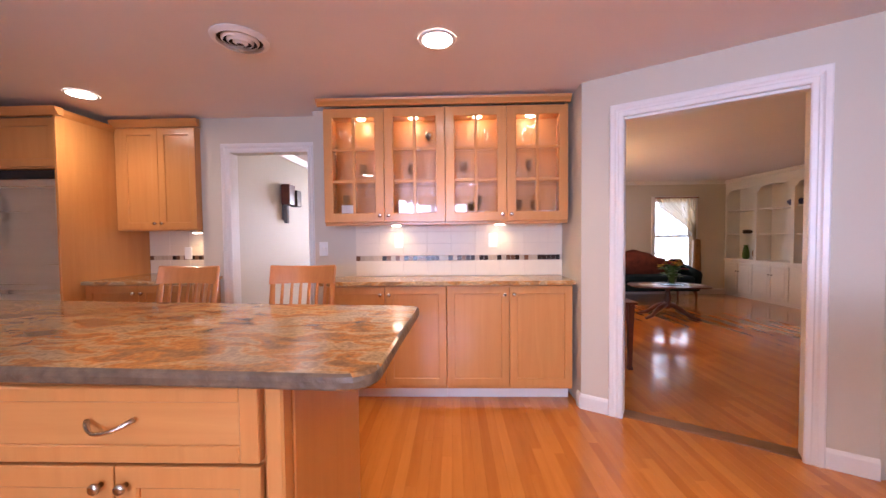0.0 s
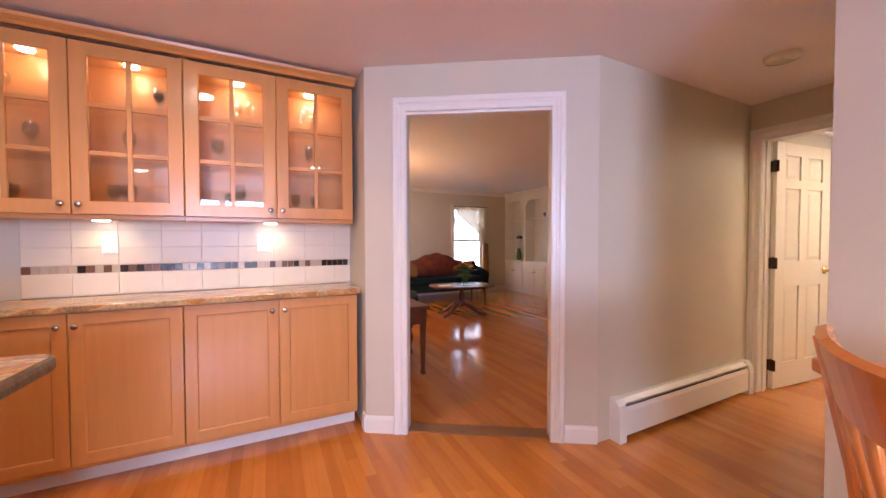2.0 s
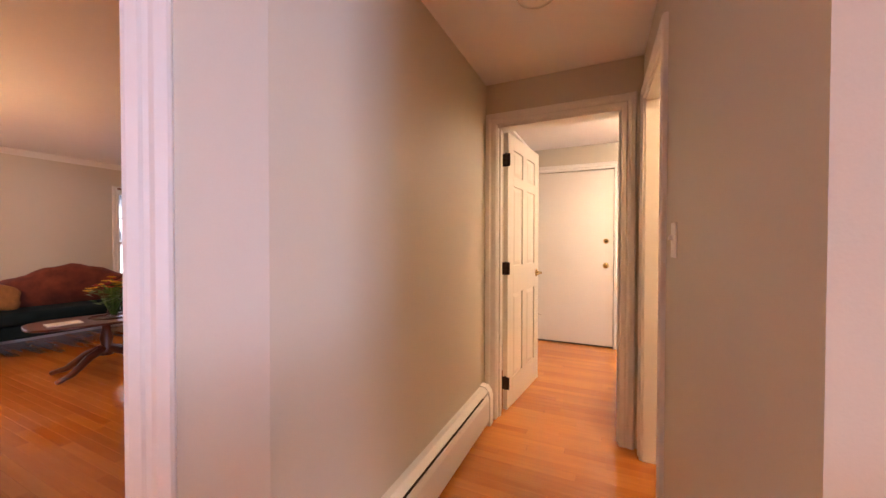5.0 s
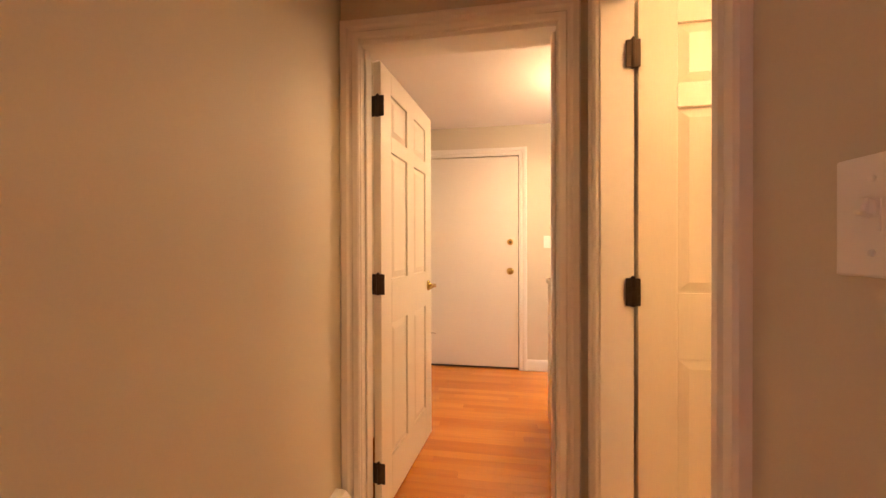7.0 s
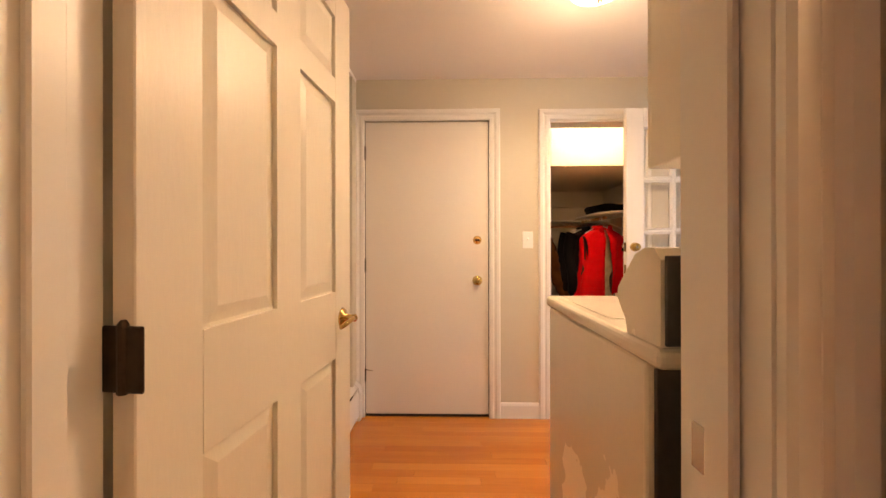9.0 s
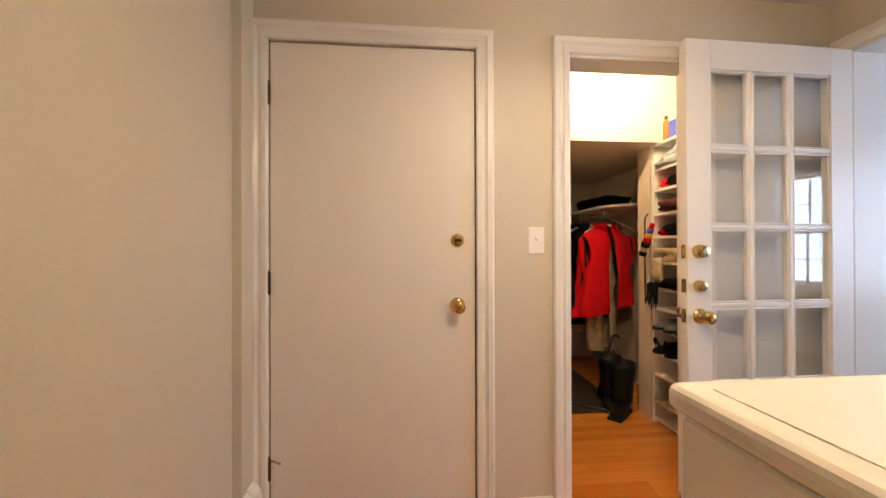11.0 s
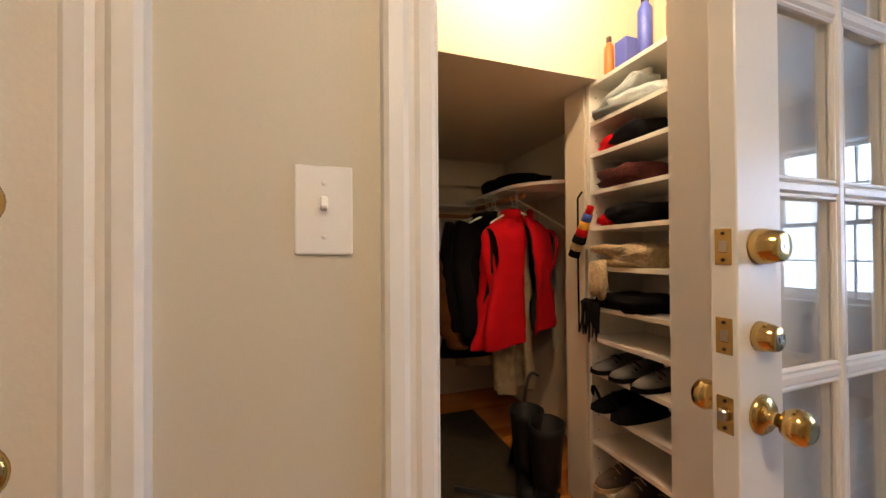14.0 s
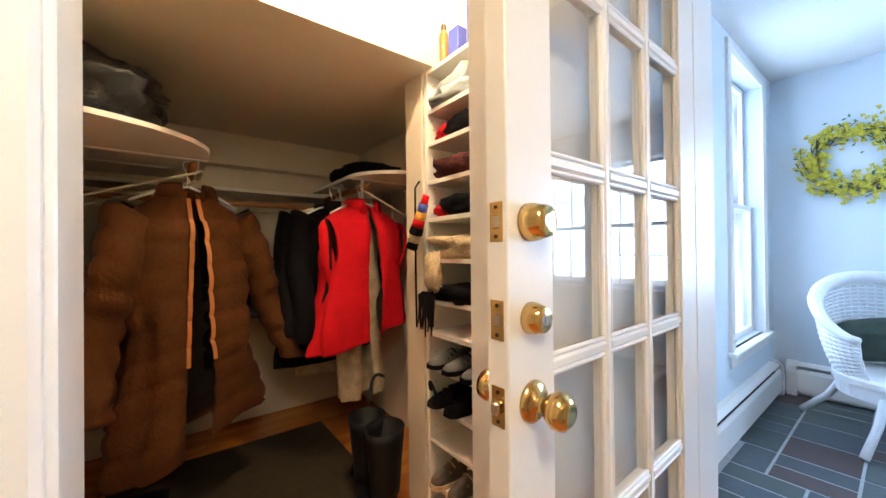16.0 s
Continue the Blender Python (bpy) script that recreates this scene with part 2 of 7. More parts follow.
M_THROW = plain("red_patterned_throw", (0.16, 0.035, 0.02), 0.9, var=0.6, scale=9, bump=0.3, bscale=160)
M_GOLDP = plain("gold_cushion", (0.36, 0.17, 0.06), 0.85, var=0.3, scale=20, bump=0.2, bscale=200)
M_ORANGE = plain("orange_cloth", (0.75, 0.36, 0.04), 0.8, var=0.15, scale=10, bump=0.2, bscale=200)
M_PAPER = plain("white_paper", (0.75, 0.75, 0.75), 0.7, var=0.05)
M_LEAF = plain("green_leaf", (0.075, 0.17, 0.025), 0.5, var=0.4, scale=30)
M_YELLOW = plain("yellow_petal", (0.85, 0.46, 0.02), 0.6, var=0.3, scale=30)
M_REDP = plain("red_petal", (0.45, 0.03, 0.02), 0.6, var=0.3, scale=30)
M_BROWNC = plain("brown_duck_cloth", (0.070, 0.024, 0.0055), 0.8, var=0.35, scale=8, bump=0.4, bscale=60, spec=0.12)
M_LINING = plain("dark_lining", (0.03, 0.022, 0.016), 0.8, var=0.3, spec=0.12)
M_ZIP = plain("orange_zip_tape", (0.42, 0.14, 0.028), 0.6, var=0.1)
M_RED = plain("red_fleece", (0.50, 0.005, 0.009), 0.8, var=0.2, scale=7, bump=0.3, bscale=200, spec=0.12)
M_BLACKC = plain("black_cloth", (0.0045, 0.004, 0.005), 0.9, var=0.4, scale=9, bump=0.25, bscale=160, spec=0.12)
M_GREYC = plain("grey_cloth", (0.20, 0.19, 0.18), 0.9, var=0.3, scale=9, bump=0.25, bscale=160, spec=0.12)
M_TAN = plain("tan_plaid_cloth", (0.42, 0.32, 0.20), 0.9, var=0.4, scale=18, bump=0.25, bscale=160, spec=0.12)
M_PALE = plain("pale_blue_cloth", (0.55, 0.60, 0.60), 0.9, var=0.15, scale=12, bump=0.3, bscale=120)
M_CREAMK = plain("cream_knit", (0.58, 0.43, 0.25), 0.95, var=0.35, scale=40, bump=0.6, bscale=90)
M_BURG = plain("burgundy_knit", (0.07, 0.02, 0.018), 0.95, var=0.5, scale=30, bump=0.5, bscale=90, spec=0.12)
M_RUBBER = plain("black_rubber", (0.006, 0.006, 0.0065), 0.55, var=0.3, scale=8, spec=0.2)
M_SHOE = plain("worn_grey_leather", (0.12, 0.09, 0.07), 0.6, var=0.4, scale=14, bump=0.2)
# mat colour darkened to hold the shade of the closet floor
M_MAT = plain("grey_green_mat_shaded", (0.040, 0.030, 0.017), 0.95, var=0.3, scale=20, bump=0.5, bscale=250, spec=0.12)
M_ROD = wood("dowel", (0.50, 0.22, 0.08), (0.36, 0.14, 0.05), 0.4, 'x', 0.2)
M_MELA = plain("white_melamine", (0.80, 0.75, 0.66), 0.4, var=0.03, bump=0.02)
M_WICKER = plain("white_wicker", (0.80, 0.82, 0.84), 0.5, var=0.06, scale=20, bump=0.2)
M_CUSH = plain("green_cushion", (0.05, 0.075, 0.06), 0.9, var=0.4, scale=14, bump=0.3, bscale=160)
M_BLOSSOM = plain("yellow_green_blossom", (0.55, 0.48, 0.035), 0.7, var=0.5, scale=30, piece=0.2)
M_TWIG = plain("twig", (0.06, 0.035, 0.02), 0.9, var=0.4, scale=20)
M_SLATE = plain("slate_tile", (0.062, 0.080, 0.096), 0.45, var=0.35, scale=7, bump=0.3, bscale=30, piece=0.6)
M_SLATEG = plain("slate_tile_greenish", (0.070, 0.092, 0.090), 0.5, var=0.35, scale=7, bump=0.3, bscale=30, piece=0.5)
M_SLATER = plain("slate_tile_reddish", (0.075, 0.050, 0.046), 0.5, var=0.35, scale=7, bump=0.3, bscale=30, piece=0.5)
M_MORTAR = plain("slate_mortar", (0.42, 0.43, 0.43), 0.9, var=0.2, scale=20)
M_CURTAIN, cn, cl, cb = nodes_of("sheer_curtain")
ctr, ctp, cdf, cm1, cm2 = cn.new("ShaderNodeBsdfTranslucent"), cn.new("ShaderNodeBsdfTransparent"), cn.new("ShaderNodeBsdfDiffuse"), cn.new("ShaderNodeMixShader"), cn.new("ShaderNodeMixShader")
ctr.inputs[0].default_value, cdf.inputs[0].default_value = (0.46, 0.34, 0.20, 1), (0.78, 0.64, 0.44, 1)
cm1.inputs[0].default_value, cm2.inputs[0].default_value = 0.35, 0.12
cl.new(ctr.outputs[0], cm1.inputs[1])
cl.new(cdf.outputs[0], cm1.inputs[2])
cl.new(cm1.outputs[0], cm2.inputs[1])
cl.new(ctp.outputs[0], cm2.inputs[2])
cl.new(cm2.outputs[0], cn["Material Output"].inputs[0])
M_VALANCE = plain("rust_curtain_edge", (0.24, 0.09, 0.04), 0.9, var=0.3, scale=30)
M_SNOW = plain("snow_ground", (0.80, 0.83, 0.88), 0.8, var=0.06, scale=0.3)

# ---- mesh helpers ----


def mesh_of(name, bm, material, smooth=False):
    me = bpy.data.meshes.new(name)
    bmesh.ops.recalc_face_normals(bm, faces=bm.faces)
    bm.to_mesh(me)
    bm.free()
    me.materials.append(material)
    if smooth:
        for p in me.polygons:
            p.use_smooth = True
    return me


def part(name, bm, material, parent, label="", smooth=False):
    ob = new(name, mesh_of(name, bm, material, smooth))
    ob.parent = parent
    return tagged(ob, label) if label else ob


def thing(name, label, category, at=(0, 0, 0), rz=0, group="", kind=""):
    ob = new(name)
    ob.empty_display_size = 0.05
    ob.matrix_world = pose(at[0], at[1], at[2], 0, 0, rz)
    return tagged(ob, label, category, group, kind)


def single(name, bm, material, label, category, group="", kind="", smooth=False, m=None):
    ob = new(name, mesh_of(name, bm, material, smooth))
    if m is not None:
        ob.matrix_world = m
    return tagged(ob, label, category, group, kind)


def setting(name, bm, material, label, category="wall", smooth=False):
    return single(name, bm, material, label, category, kind="structure", smooth=smooth)


def box(bm, lo, hi, bev=0.0, seg=1, m=None):
    c = [(a + b) / 2 for a, b in zip(lo, hi)]
    s = [abs(b - a) for a, b in zip(lo, hi)]
    mm = Matrix.Translation(c) @ Matrix.Diagonal((*s, 1))
    if m is not None:
        mm = m @ mm
    vs = bmesh.ops.create_cube(bm, size=1, matrix=mm)["verts"]
    if bev:
        es = list({e for v in vs for e in v.link_edges})
        bmesh.ops.bevel(bm, geom=es, offset=min(bev, min(s) * 0.45), segments=seg, affect='EDGES', profile=0.5)
    return bm


def B(lo, hi, bev=0.0, seg=1, m=None):
    return box(bmesh.new(), lo, hi, bev, seg, m)


def lathe(bm, prof, at=(0, 0, 0), segs=20, axis='z'):
    """Turns (radius, height) pairs round an axis through at."""
    rings = []
    for r, h in prof:
        ring = []
        for i in range(segs):
            a = 2 * math.pi * i / segs
            p = {'z': (r * math.cos(a), r * math.sin(a), h), 'x': (h, r * math.cos(a), r * math.sin(a)), 'y': (r * math.cos(a), h, r * math.sin(a))}[axis]
            ring.append(bm.verts.new((p[0] + at[0], p[1] + at[1], p[2] + at[2])))
        rings.append(ring)
    for a, b in zip(rings, rings[1:]):
        for i in range(segs):
            bm.faces.new((a[i], a[(i + 1) % segs], b[(i + 1) % segs], b[i]))
    bm.faces.new(rings[0])
    bm.faces.new(rings[-1][::-1])
    return bm


def loft(bm, rings, cap=True, closed=True):
    vs = [[bm.verts.new(p) for p in r] for r in rings]
    k = len(vs[0])
    for a, b in zip(vs, vs[1:]):
        for i in range(k if closed else k - 1):
            bm.faces.new((a[i], a[(i + 1) % k], b[(i + 1) % k], b[i]))
    if cap and closed:
        bm.faces.new(vs[0])
        bm.faces.new(vs[-1][::-1])
    return bm


def tube(bm, pts, rad, segs=8):
    """A round bar along points; rad is one radius or one for each point."""
    pts = [Vector(p) for p in pts]
    rings = []
    for i, p in enumerate(pts):
        d = (pts[min(i + 1, len(pts) - 1)] - pts[max(i - 1, 0)]).normalized()
        side = d.cross(Vector((0, 0, 1)))
        if side.length < 0.05:
            side = d.cross(Vector((1, 0, 0)))
        side.normalize()
        up = side.cross(d)
        r = rad[i] if isinstance(rad, (list, tuple)) else rad
        rings.append([p + r * (math.cos(2 * math.pi * k / segs) * side + math.sin(2 * math.pi * k / segs) * up) for k in range(segs)])
    return loft(bm, rings)


def arc(p0, p1, p2, k=8):
    """Points of a smooth bend from p0 to p2, drawn towards p1."""
    a, b, c = Vector(p0), Vector(p1), Vector(p2)
    return [(1 - t) ** 2 * a + 2 * t * (1 - t) * b + t * t * c for t in [i / k for i in range(k + 1)]]


def lump(bm, at, size, rough=0.12, seed=0, freq=3.0, sub=3, square=0.6):
    """A soft folded bundle."""
    vs = bmesh.ops.create_icosphere(bm, subdivisions=sub, radius=1)["verts"]
    for v in vs:
        d = v.co.normalized()
        big = max(abs(d.x), abs(d.y), abs(d.z))
        p = d * (1 - square) + d / big * square * 0.85
        k = 1 + rough * noise.noise(d * freq + Vector((seed * 3.1, seed, 0))) + rough * 0.5 * noise.noise(d * freq * 2.7 + Vector((seed, 7, 1)))
        v.co = Vector((at[0] + p.x * k * size[0], at[1] + p.y * k * size[1], at[2] + p.z * k * size[2]))
    return bm


def frame_m(origin, u, nrm):
    """A wall's own axes: x along u, y out of the wall along nrm, z up."""
    u, nrm = Vector((*u, 0)).normalized(), Vector((*nrm, 0)).normalized()
    return Matrix(((u.x, nrm.x, 0, origin[0]), (u.y, nrm.y, 0, origin[1]), (0, 0, 1, origin[2] if len(origin) > 2 else 0), (0, 0, 0, 1)))


def wall(name, p0, p1, back, z1, holes=(), thick=0.12, z0=-0.05, material=None, label="greige painted plaster wall"):
    """A wall whose seen face runs from p0 to p1; it has its thickness towards back (+1: left of the way, -1: right). holes: (s0, s1, bottom, top)."""
    d = Vector((p1[0] - p0[0], p1[1] - p0[1]))
    ln = d.length
    d.normalize()
    n = Vector((-d.y, d.x)) * back
    m = frame_m(p0, d, n)
    bm = bmesh.new()
    s = 0.0
    for a, b, zb, zt in sorted(holes):
        if a > s:
            box(bm, (s, 0, z0), (a, thick, z1), m=m)
        if zb > z0 + 0.06:
            box(bm, (a, 0, z0), (b, thick, zb), m=m)
        if zt < z1:
            box(bm, (a, 0, zt), (b, thick, z1), m=m)
        s = b
    if s < ln:
        box(bm, (s, 0, z0), (ln, thick, z1), m=m)
    return setting(name, bm, material or M_WALL, label)


CASING = ((0.0, 0.0), (0.0, 0.012), (0.006, 0.016), (0.022, 0.017), (0.028, 0.012), (0.036, 0.013), (0.044, 0.020), (0.062, 0.021), (0.068, 0.016), (0.070, 0.0))


def casing(name, m, a, b, top, label="white painted moulded door casing", width=0.07, z0=0.0, sill=False, parent=None):
    """Moulded trim round an opening a to b in the wall's own axes, mitred at the corners."""
    bm = bmesh.new()
    k = width / 0.07
    cols = []
    for o, dpt in CASING:
        o *= k
        pts = [(a - o, dpt, z0), (a - o, dpt, top + o), (b + o, dpt, top + o), (b + o, dpt, z0)]
        if sill:
            pts = [(a - o, dpt, z0 - o), (a - o, dpt, top + o), (b + o, dpt, top + o), (b + o, dpt, z0 - o)]
        cols.append([bm.verts.new(m @ Vector(p)) for p in pts])
    for c0, c1 in zip(cols, cols[1:]):
        for i in range(4 if sill else 3):
            bm.faces.new((c0[i], c0[(i + 1) % 4], c1[(i + 1) % 4], c1[i]))
    if parent:
        return part(name, bm, M_TRIM, parent)
    return setting(name, bm, M_TRIM, label, "trim")


def jamb(name, m, a, b, top, depth, label="white painted door jamb with stop"):
    bm = bmesh.new()
    t = 0.018
    box(bm, (a, -depth - 0.002, 0), (a + t, 0.002, top), 0.002, m=m)
    box(bm, (b - t, -depth - 0.002, 0), (b, 0.002, top), 0.002, m=m)
    box(bm, (a + t, -depth - 0.002, top - t), (b - t, 0.002, top), 0.002, m=m)
    return setting(name, bm, M_TRIM, label, "trim")


def baseboard(m, a, b, h=0.105, label="white painted baseboard"):
    bm = bmesh.new()
    prof = ((0.0, 0.0), (0.014, 0.0), (0.014, h - 0.02), (0.010, h - 0.008), (0.005, h), (0.0, h))
    loft(bm, [[m @ Vector((s, d, z)) for d, z in prof] for s in (a, b)])
    return setting("baseboard", bm, M_TRIM, label, "trim")


def knob_prof(r=0.014, l=0.028):
    return ((r * 0.45, 0), (r * 0.42, l * 0.45), (r * 0.8, l * 0.55), (r, l * 0.75), (r * 0.85, l * 0.95), (r * 0.3, l))

# ---- large structure ----
KZ, LZ, RZ, SZ, CZ = 2.268, 2.337, 2.31, 2.46, 2.42  # ceilings: kitchen, laundry, living room, sunroom, closet
DA, DB = (1.10, 2.80), (2.29, 2.065)  # the angled doorway wall

single("ground", B((-60, -60, -0.62), (70, 70, -0.5)), M_SNOW, "snow covered ground outside", "ground", kind="structure")
bm = bmesh.new()
loft(bm, [[(-4.2, -3.7, z), (2.3, -3.7, z), (2.3, -0.5, z), (8.6, -0.5, z), (8.6, 7.9, z), (-4.2, 7.9, z)] for z in (-0.06, -0.0125)])
setting("floor", bm, M_SUB, "dark subfloor under strip oak boards", "floor")

# kitchen
NY = 3.36  # face of the north wall with the dining room door; the display run stands on a furred-out part
wall("wall_kitchen_north_a", (-4.1, 3.65), (-1.93, 3.65), 1, KZ, thick=0.10)
setting("wall_kitchen_return", B((-1.985, NY + 0.1005, -0.05), (-1.93, 3.6495, KZ)), M_WALL, "greige painted wall return beside the cabinets", "wall")
wall("wall_kitchen_north_b", (-1.985, NY), (-0.90, NY), 1, KZ, [(0.265, 0.945, -0.05, 1.965)], thick=0.10)
wall("wall_kitchen_north_c", (-0.945, 3.24), (1.10, 3.24), 1, KZ, thick=0.10)
setting("wall_kitchen_furring", B((-0.945, 3.3405, -0.05), (-0.898, 3.46, KZ)), M_WALL, "greige painted end of the furred-out wall", "wall")
wall("wall_column", (1.10, 3.36), (1.10, 2.80), 1, KZ, thick=0.13)
wall("wall_doorway", DA, DB, 1, KZ, [(0.245, 1.15, -0.05, 1.985)], thick=0.095)
wall("wall_hall_north", (2.29, 2.065), (4.02, 2.085), 1, 2.4, thick=0.12)
wall("wall_hall_south", (3.30, 1.121), (4.02, 1.145), -1, KZ, [(0.0, 0.605, -0.05, 1.98)], thick=0.10)
bm = bmesh.new()
loft(bm, [[(2.215, -3.6, z), (2.315, -3.6, z), (2.315, 0.985, z), (3.302, 1.021, z), (3.302, 1.1211, z), (2.215, 1.085, z)] for z in (-0.05, KZ)])
setting("wall_partition", bm, M_WALL, "greige painted plaster partition wall", "wall")
wall("wall_kitchen_west", (-4.1, -3.6), (-4.1, 3.75), 1, KZ, thick=0.12)
wall("wall_kitchen_south", (-4.22, -3.6), (2.32, -3.6), -1, KZ, [(3.02, 4.82, 0.8, 2.1)], thick=0.12)
bm = bmesh.new()
loft(bm, [[(-4.22, -3.72, z), (2.32, -3.72, z), (2.32, 1.0, z), (4.03, 1.0, z), (4.03, 2.2, z), (2.3, 2.2, z), (1.17, 2.9, z), (1.17, 3.46, z), (-1.9, 3.46, z), (-1.9, 3.75, z), (-4.22, 3.75, z)] for z in (KZ, KZ + 0.03)])
setting("ceiling", bm, M_CEIL, "white painted ceiling with a faint sheen", "ceiling")
# small room behind the hall's side door
wall("wall_closet_hall", (2.32, -0.44), (4.02, -0.44), -1, KZ, thick=0.08)
setting("ceiling_hall_closet", B((2.2, -0.52, KZ), (4.05, 0.998, KZ + 0.03)), M_CEIL, "white painted closet ceiling", "ceiling")
# laundry
wall("wall_hall_east", (4.02, 2.35), (4.02, -0.52), 1, 2.45, [(0.34, 1.11, -0.05, 1.99)], thick=0.12)
wall("wall_laundry_north", (4.14, 2.235), (6.16, 2.235), 1, 2.45, thick=0.12)
wall("wall_laundry_east", (6.16, 2.36), (6.16, -0.43), 1, 2.45, [(0.216, 1.077, -0.05, 2.05), (1.492, 2.103, -0.05, 2.045)], thick=0.12)
wall("wall_laundry_south", (6.28, -0.43), (4.14, -0.43), 1, 2.5, [(0.195, 1.03, -0.05, 2.085)], thick=0.12)
setting("ceiling_laundry", B((4.14, -0.44, LZ), (6.16, 2.24, LZ + 0.03)), M_CEIL, "white painted laundry ceiling", "ceiling")
# closet under the stairs
wall("wall_closet_north", (6.28, 1.16), (8.46, 1.16), 1, 2.5, material=M_CLOSET, label="cream painted closet wall")
wall("wall_closet_east", (8.46, 1.28), (8.46, -0.55), 1, 2.5, material=M_CLOSET, label="cream painted closet back wall")
wall("wall_closet_south", (8.46, -0.43), (6.28, -0.43), 1, 2.5, material=M_CLOSET, label="cream painted closet side wall")
wall("wall_closet_pier", (7.12, -0.095), (6.988, -0.095), 1, 1.905, thick=0.335, material=M_CLOSET, label="cream painted pier beside the shelves")
setting("soffit", B((6.91, -0.43, 1.905), (8.46, 1.16, CZ)), M_CLOSET, "cream painted soffit under the stairs", "ceiling")
setting("ceiling_closet", B((6.28, -0.43, CZ), (6.92, 1.16, CZ + 0.03)), M_WHITE, "white closet ceiling", "ceiling")
setting("closet_beam", B((8.36, -0.43, 1.70), (8.46, 1.16, 1.905), 0.004), M_CLOSET, "cream boxed beam along the closet back", "trim")
bm = bmesh.new()
box(bm, (6.42, 0.50, CZ - 0.016), (6.90, 0.54, CZ - 0.001), 0.003)
box(bm, (6.42, -0.12, CZ - 0.016), (6.90, -0.08, CZ - 0.001), 0.003)
box(bm, (6.42, -0.08, CZ - 0.016), (6.46, 0.50, CZ - 0.001), 0.003)
box(bm, (6.86, -0.08, CZ - 0.016), (6.90, 0.50, CZ - 0.001), 0.003)
setting("ceiling_hatch_trim", bm, M_WHITE, "white trim round an attic hatch", "trim")
# living room
wall("wall_living_north", (0.35, 7.75), (5.95, 7.75), 1, RZ, [(1.90, 2.67, 0.45, 1.93), (3.995, 4.765, 0.45, 1.93)], thick=0.14)
wall("wall_living_east", (6.05, 7.89), (6.05, 2.2), 1, RZ, thick=0.10)
wall("wall_living_west", (0.45, 3.34), (0.45, 7.75), 1, RZ, thick=0.10)
wall("wall_living_south", (4.02, 2.206), (6.05, 2.36), -1, RZ, thick=0.006)
bm = bmesh.new()
loft(bm, [[(0.35, 3.34, z), (1.23, 3.34, z), (1.23, 2.93, z), (2.33, 2.2, z), (6.15, 2.2, z), (6.15, 7.89, z), (0.35, 7.89, z)] for z in (RZ, RZ + 0.03)])
setting("ceiling_living", bm, M_CEIL, "white painted living room ceiling", "ceiling")
bm = bmesh.new()
prof = ((0, 0), (0, -0.07), (0.012, -0.07), (0.03, -0.045), (0.055, -0.015), (0.055, 0))
loft(bm, [[(x, 7.75 - d, RZ + z) for d, z in prof] for x in (0.45, 6.05)])
setting("crown_moulding", bm, M_TRIM, "painted crown moulding", "trim")
# dining room seen through the far kitchen door
wall("wall_dining_west", (-1.78, 3.46), (-1.78, 7.0), 1, 2.24, thick=0.10, material=M_WALL)
wall("wall_dining_north", (-1.9, 7.0), (0.36, 7.0), 1, 2.24, [(0.7, 1.9, 0.8, 2.0)], thick=0.10)
setting("ceiling_dining", B((-1.88, 3.465, 2.24), (0.35, 7.1, 2.265)), M_CEIL, "white painted dining room ceiling", "ceiling")
bm = bmesh.new()
loft(bm, [[(-1.78 + d, y, 2.24 + z) for d, z in prof] for y in (3.46, 7.0)])
setting("crown_moulding", bm, M_TRIM, "white painted crown moulding", "trim")
# sunroom
wall("wall_sunroom_east", (6.37, -0.55), (6.37, -3.08), 1, SZ, [(1.43, 2.21, 0.50, 2.34)], material=M_WALLB, label="pale blue-grey painted sunroom wall")
wall("wall_sunroom_south", (6.49, -3.08), (2.6, -3.08), 1, SZ, [(1.25, 2.85, 0.72, 2.05)], material=M_WALLB, label="pale blue-grey painted sunroom wall")
wall("wall_sunroom_west", (2.7, -3.2), (2.7, -0.5), 1, SZ, [(0.6, 2.2, 0.72, 2.05)], material=M_WALLB, label="pale blue-grey painted sunroom wall")
setting("wall_sunroom_north_a", B((6.085, -0.59, 0), (6.49, -0.551, SZ)), M_WALLB, "pale blue-grey painted sunroom wall", "wall")
setting("wall_sunroom_north_b", B((2.6, -0.59, 0), (5.245, -0.551, SZ)), M_WALLB, "pale blue-grey painted sunroom wall", "wall")
setting("wall_sunroom_north_c", B((5.245, -0.59, 2.09), (6.085, -0.551, SZ)), M_WALLB, "pale blue-grey painted sunroom wall", "wall")
setting("ceiling_sunroom", B((2.6, -3.2, SZ), (6.49, -0.5, SZ + 0.03)), M_WHITE, "white painted sunroom ceiling", "ceiling")
setting("floor_sunroom", B((2.6, -3.2, -0.06), (6.5, -0.46, -0.0035)), M_MORTAR, "grey mortar bed under slate tiles", "floor")

# trim round the openings
W_DW = frame_m(DA, (DB[0] - DA[0], DB[1] - DA[1]), (-0.525, -0.851))
casing("door_trim_doorway", W_DW, 0.262, 1.127, 1.985, width=0.085)
jamb("door_jamb_doorway", W_DW, 0.247, 1.148, 1.984, 0.095)
baseboard(W_DW, 0.0, 0.177)
baseboard(W_DW, 1.212, 1.40)
setting("threshold", B((0.26, -0.13, -0.011), (1.135, -0.02, 0.008), 0.003, m=W_DW), M_THRESH, "dark oak threshold strip", "floor")
W_KN = frame_m((-3.6, NY), (1, 0), (0, -1))
casing("door_trim_dining", W_KN, 1.88, 2.56, 1.965, width=0.082)
jamb("door_jamb_dining", W_KN, 1.862, 2.578, 1.983, 0.10)
baseboard(frame_m((1.10, 2.80), (0, 1), (-1, 0)), 0.0, 0.06)
W_HE = frame_m((4.02, 0), (0, 1), (-1, 0))
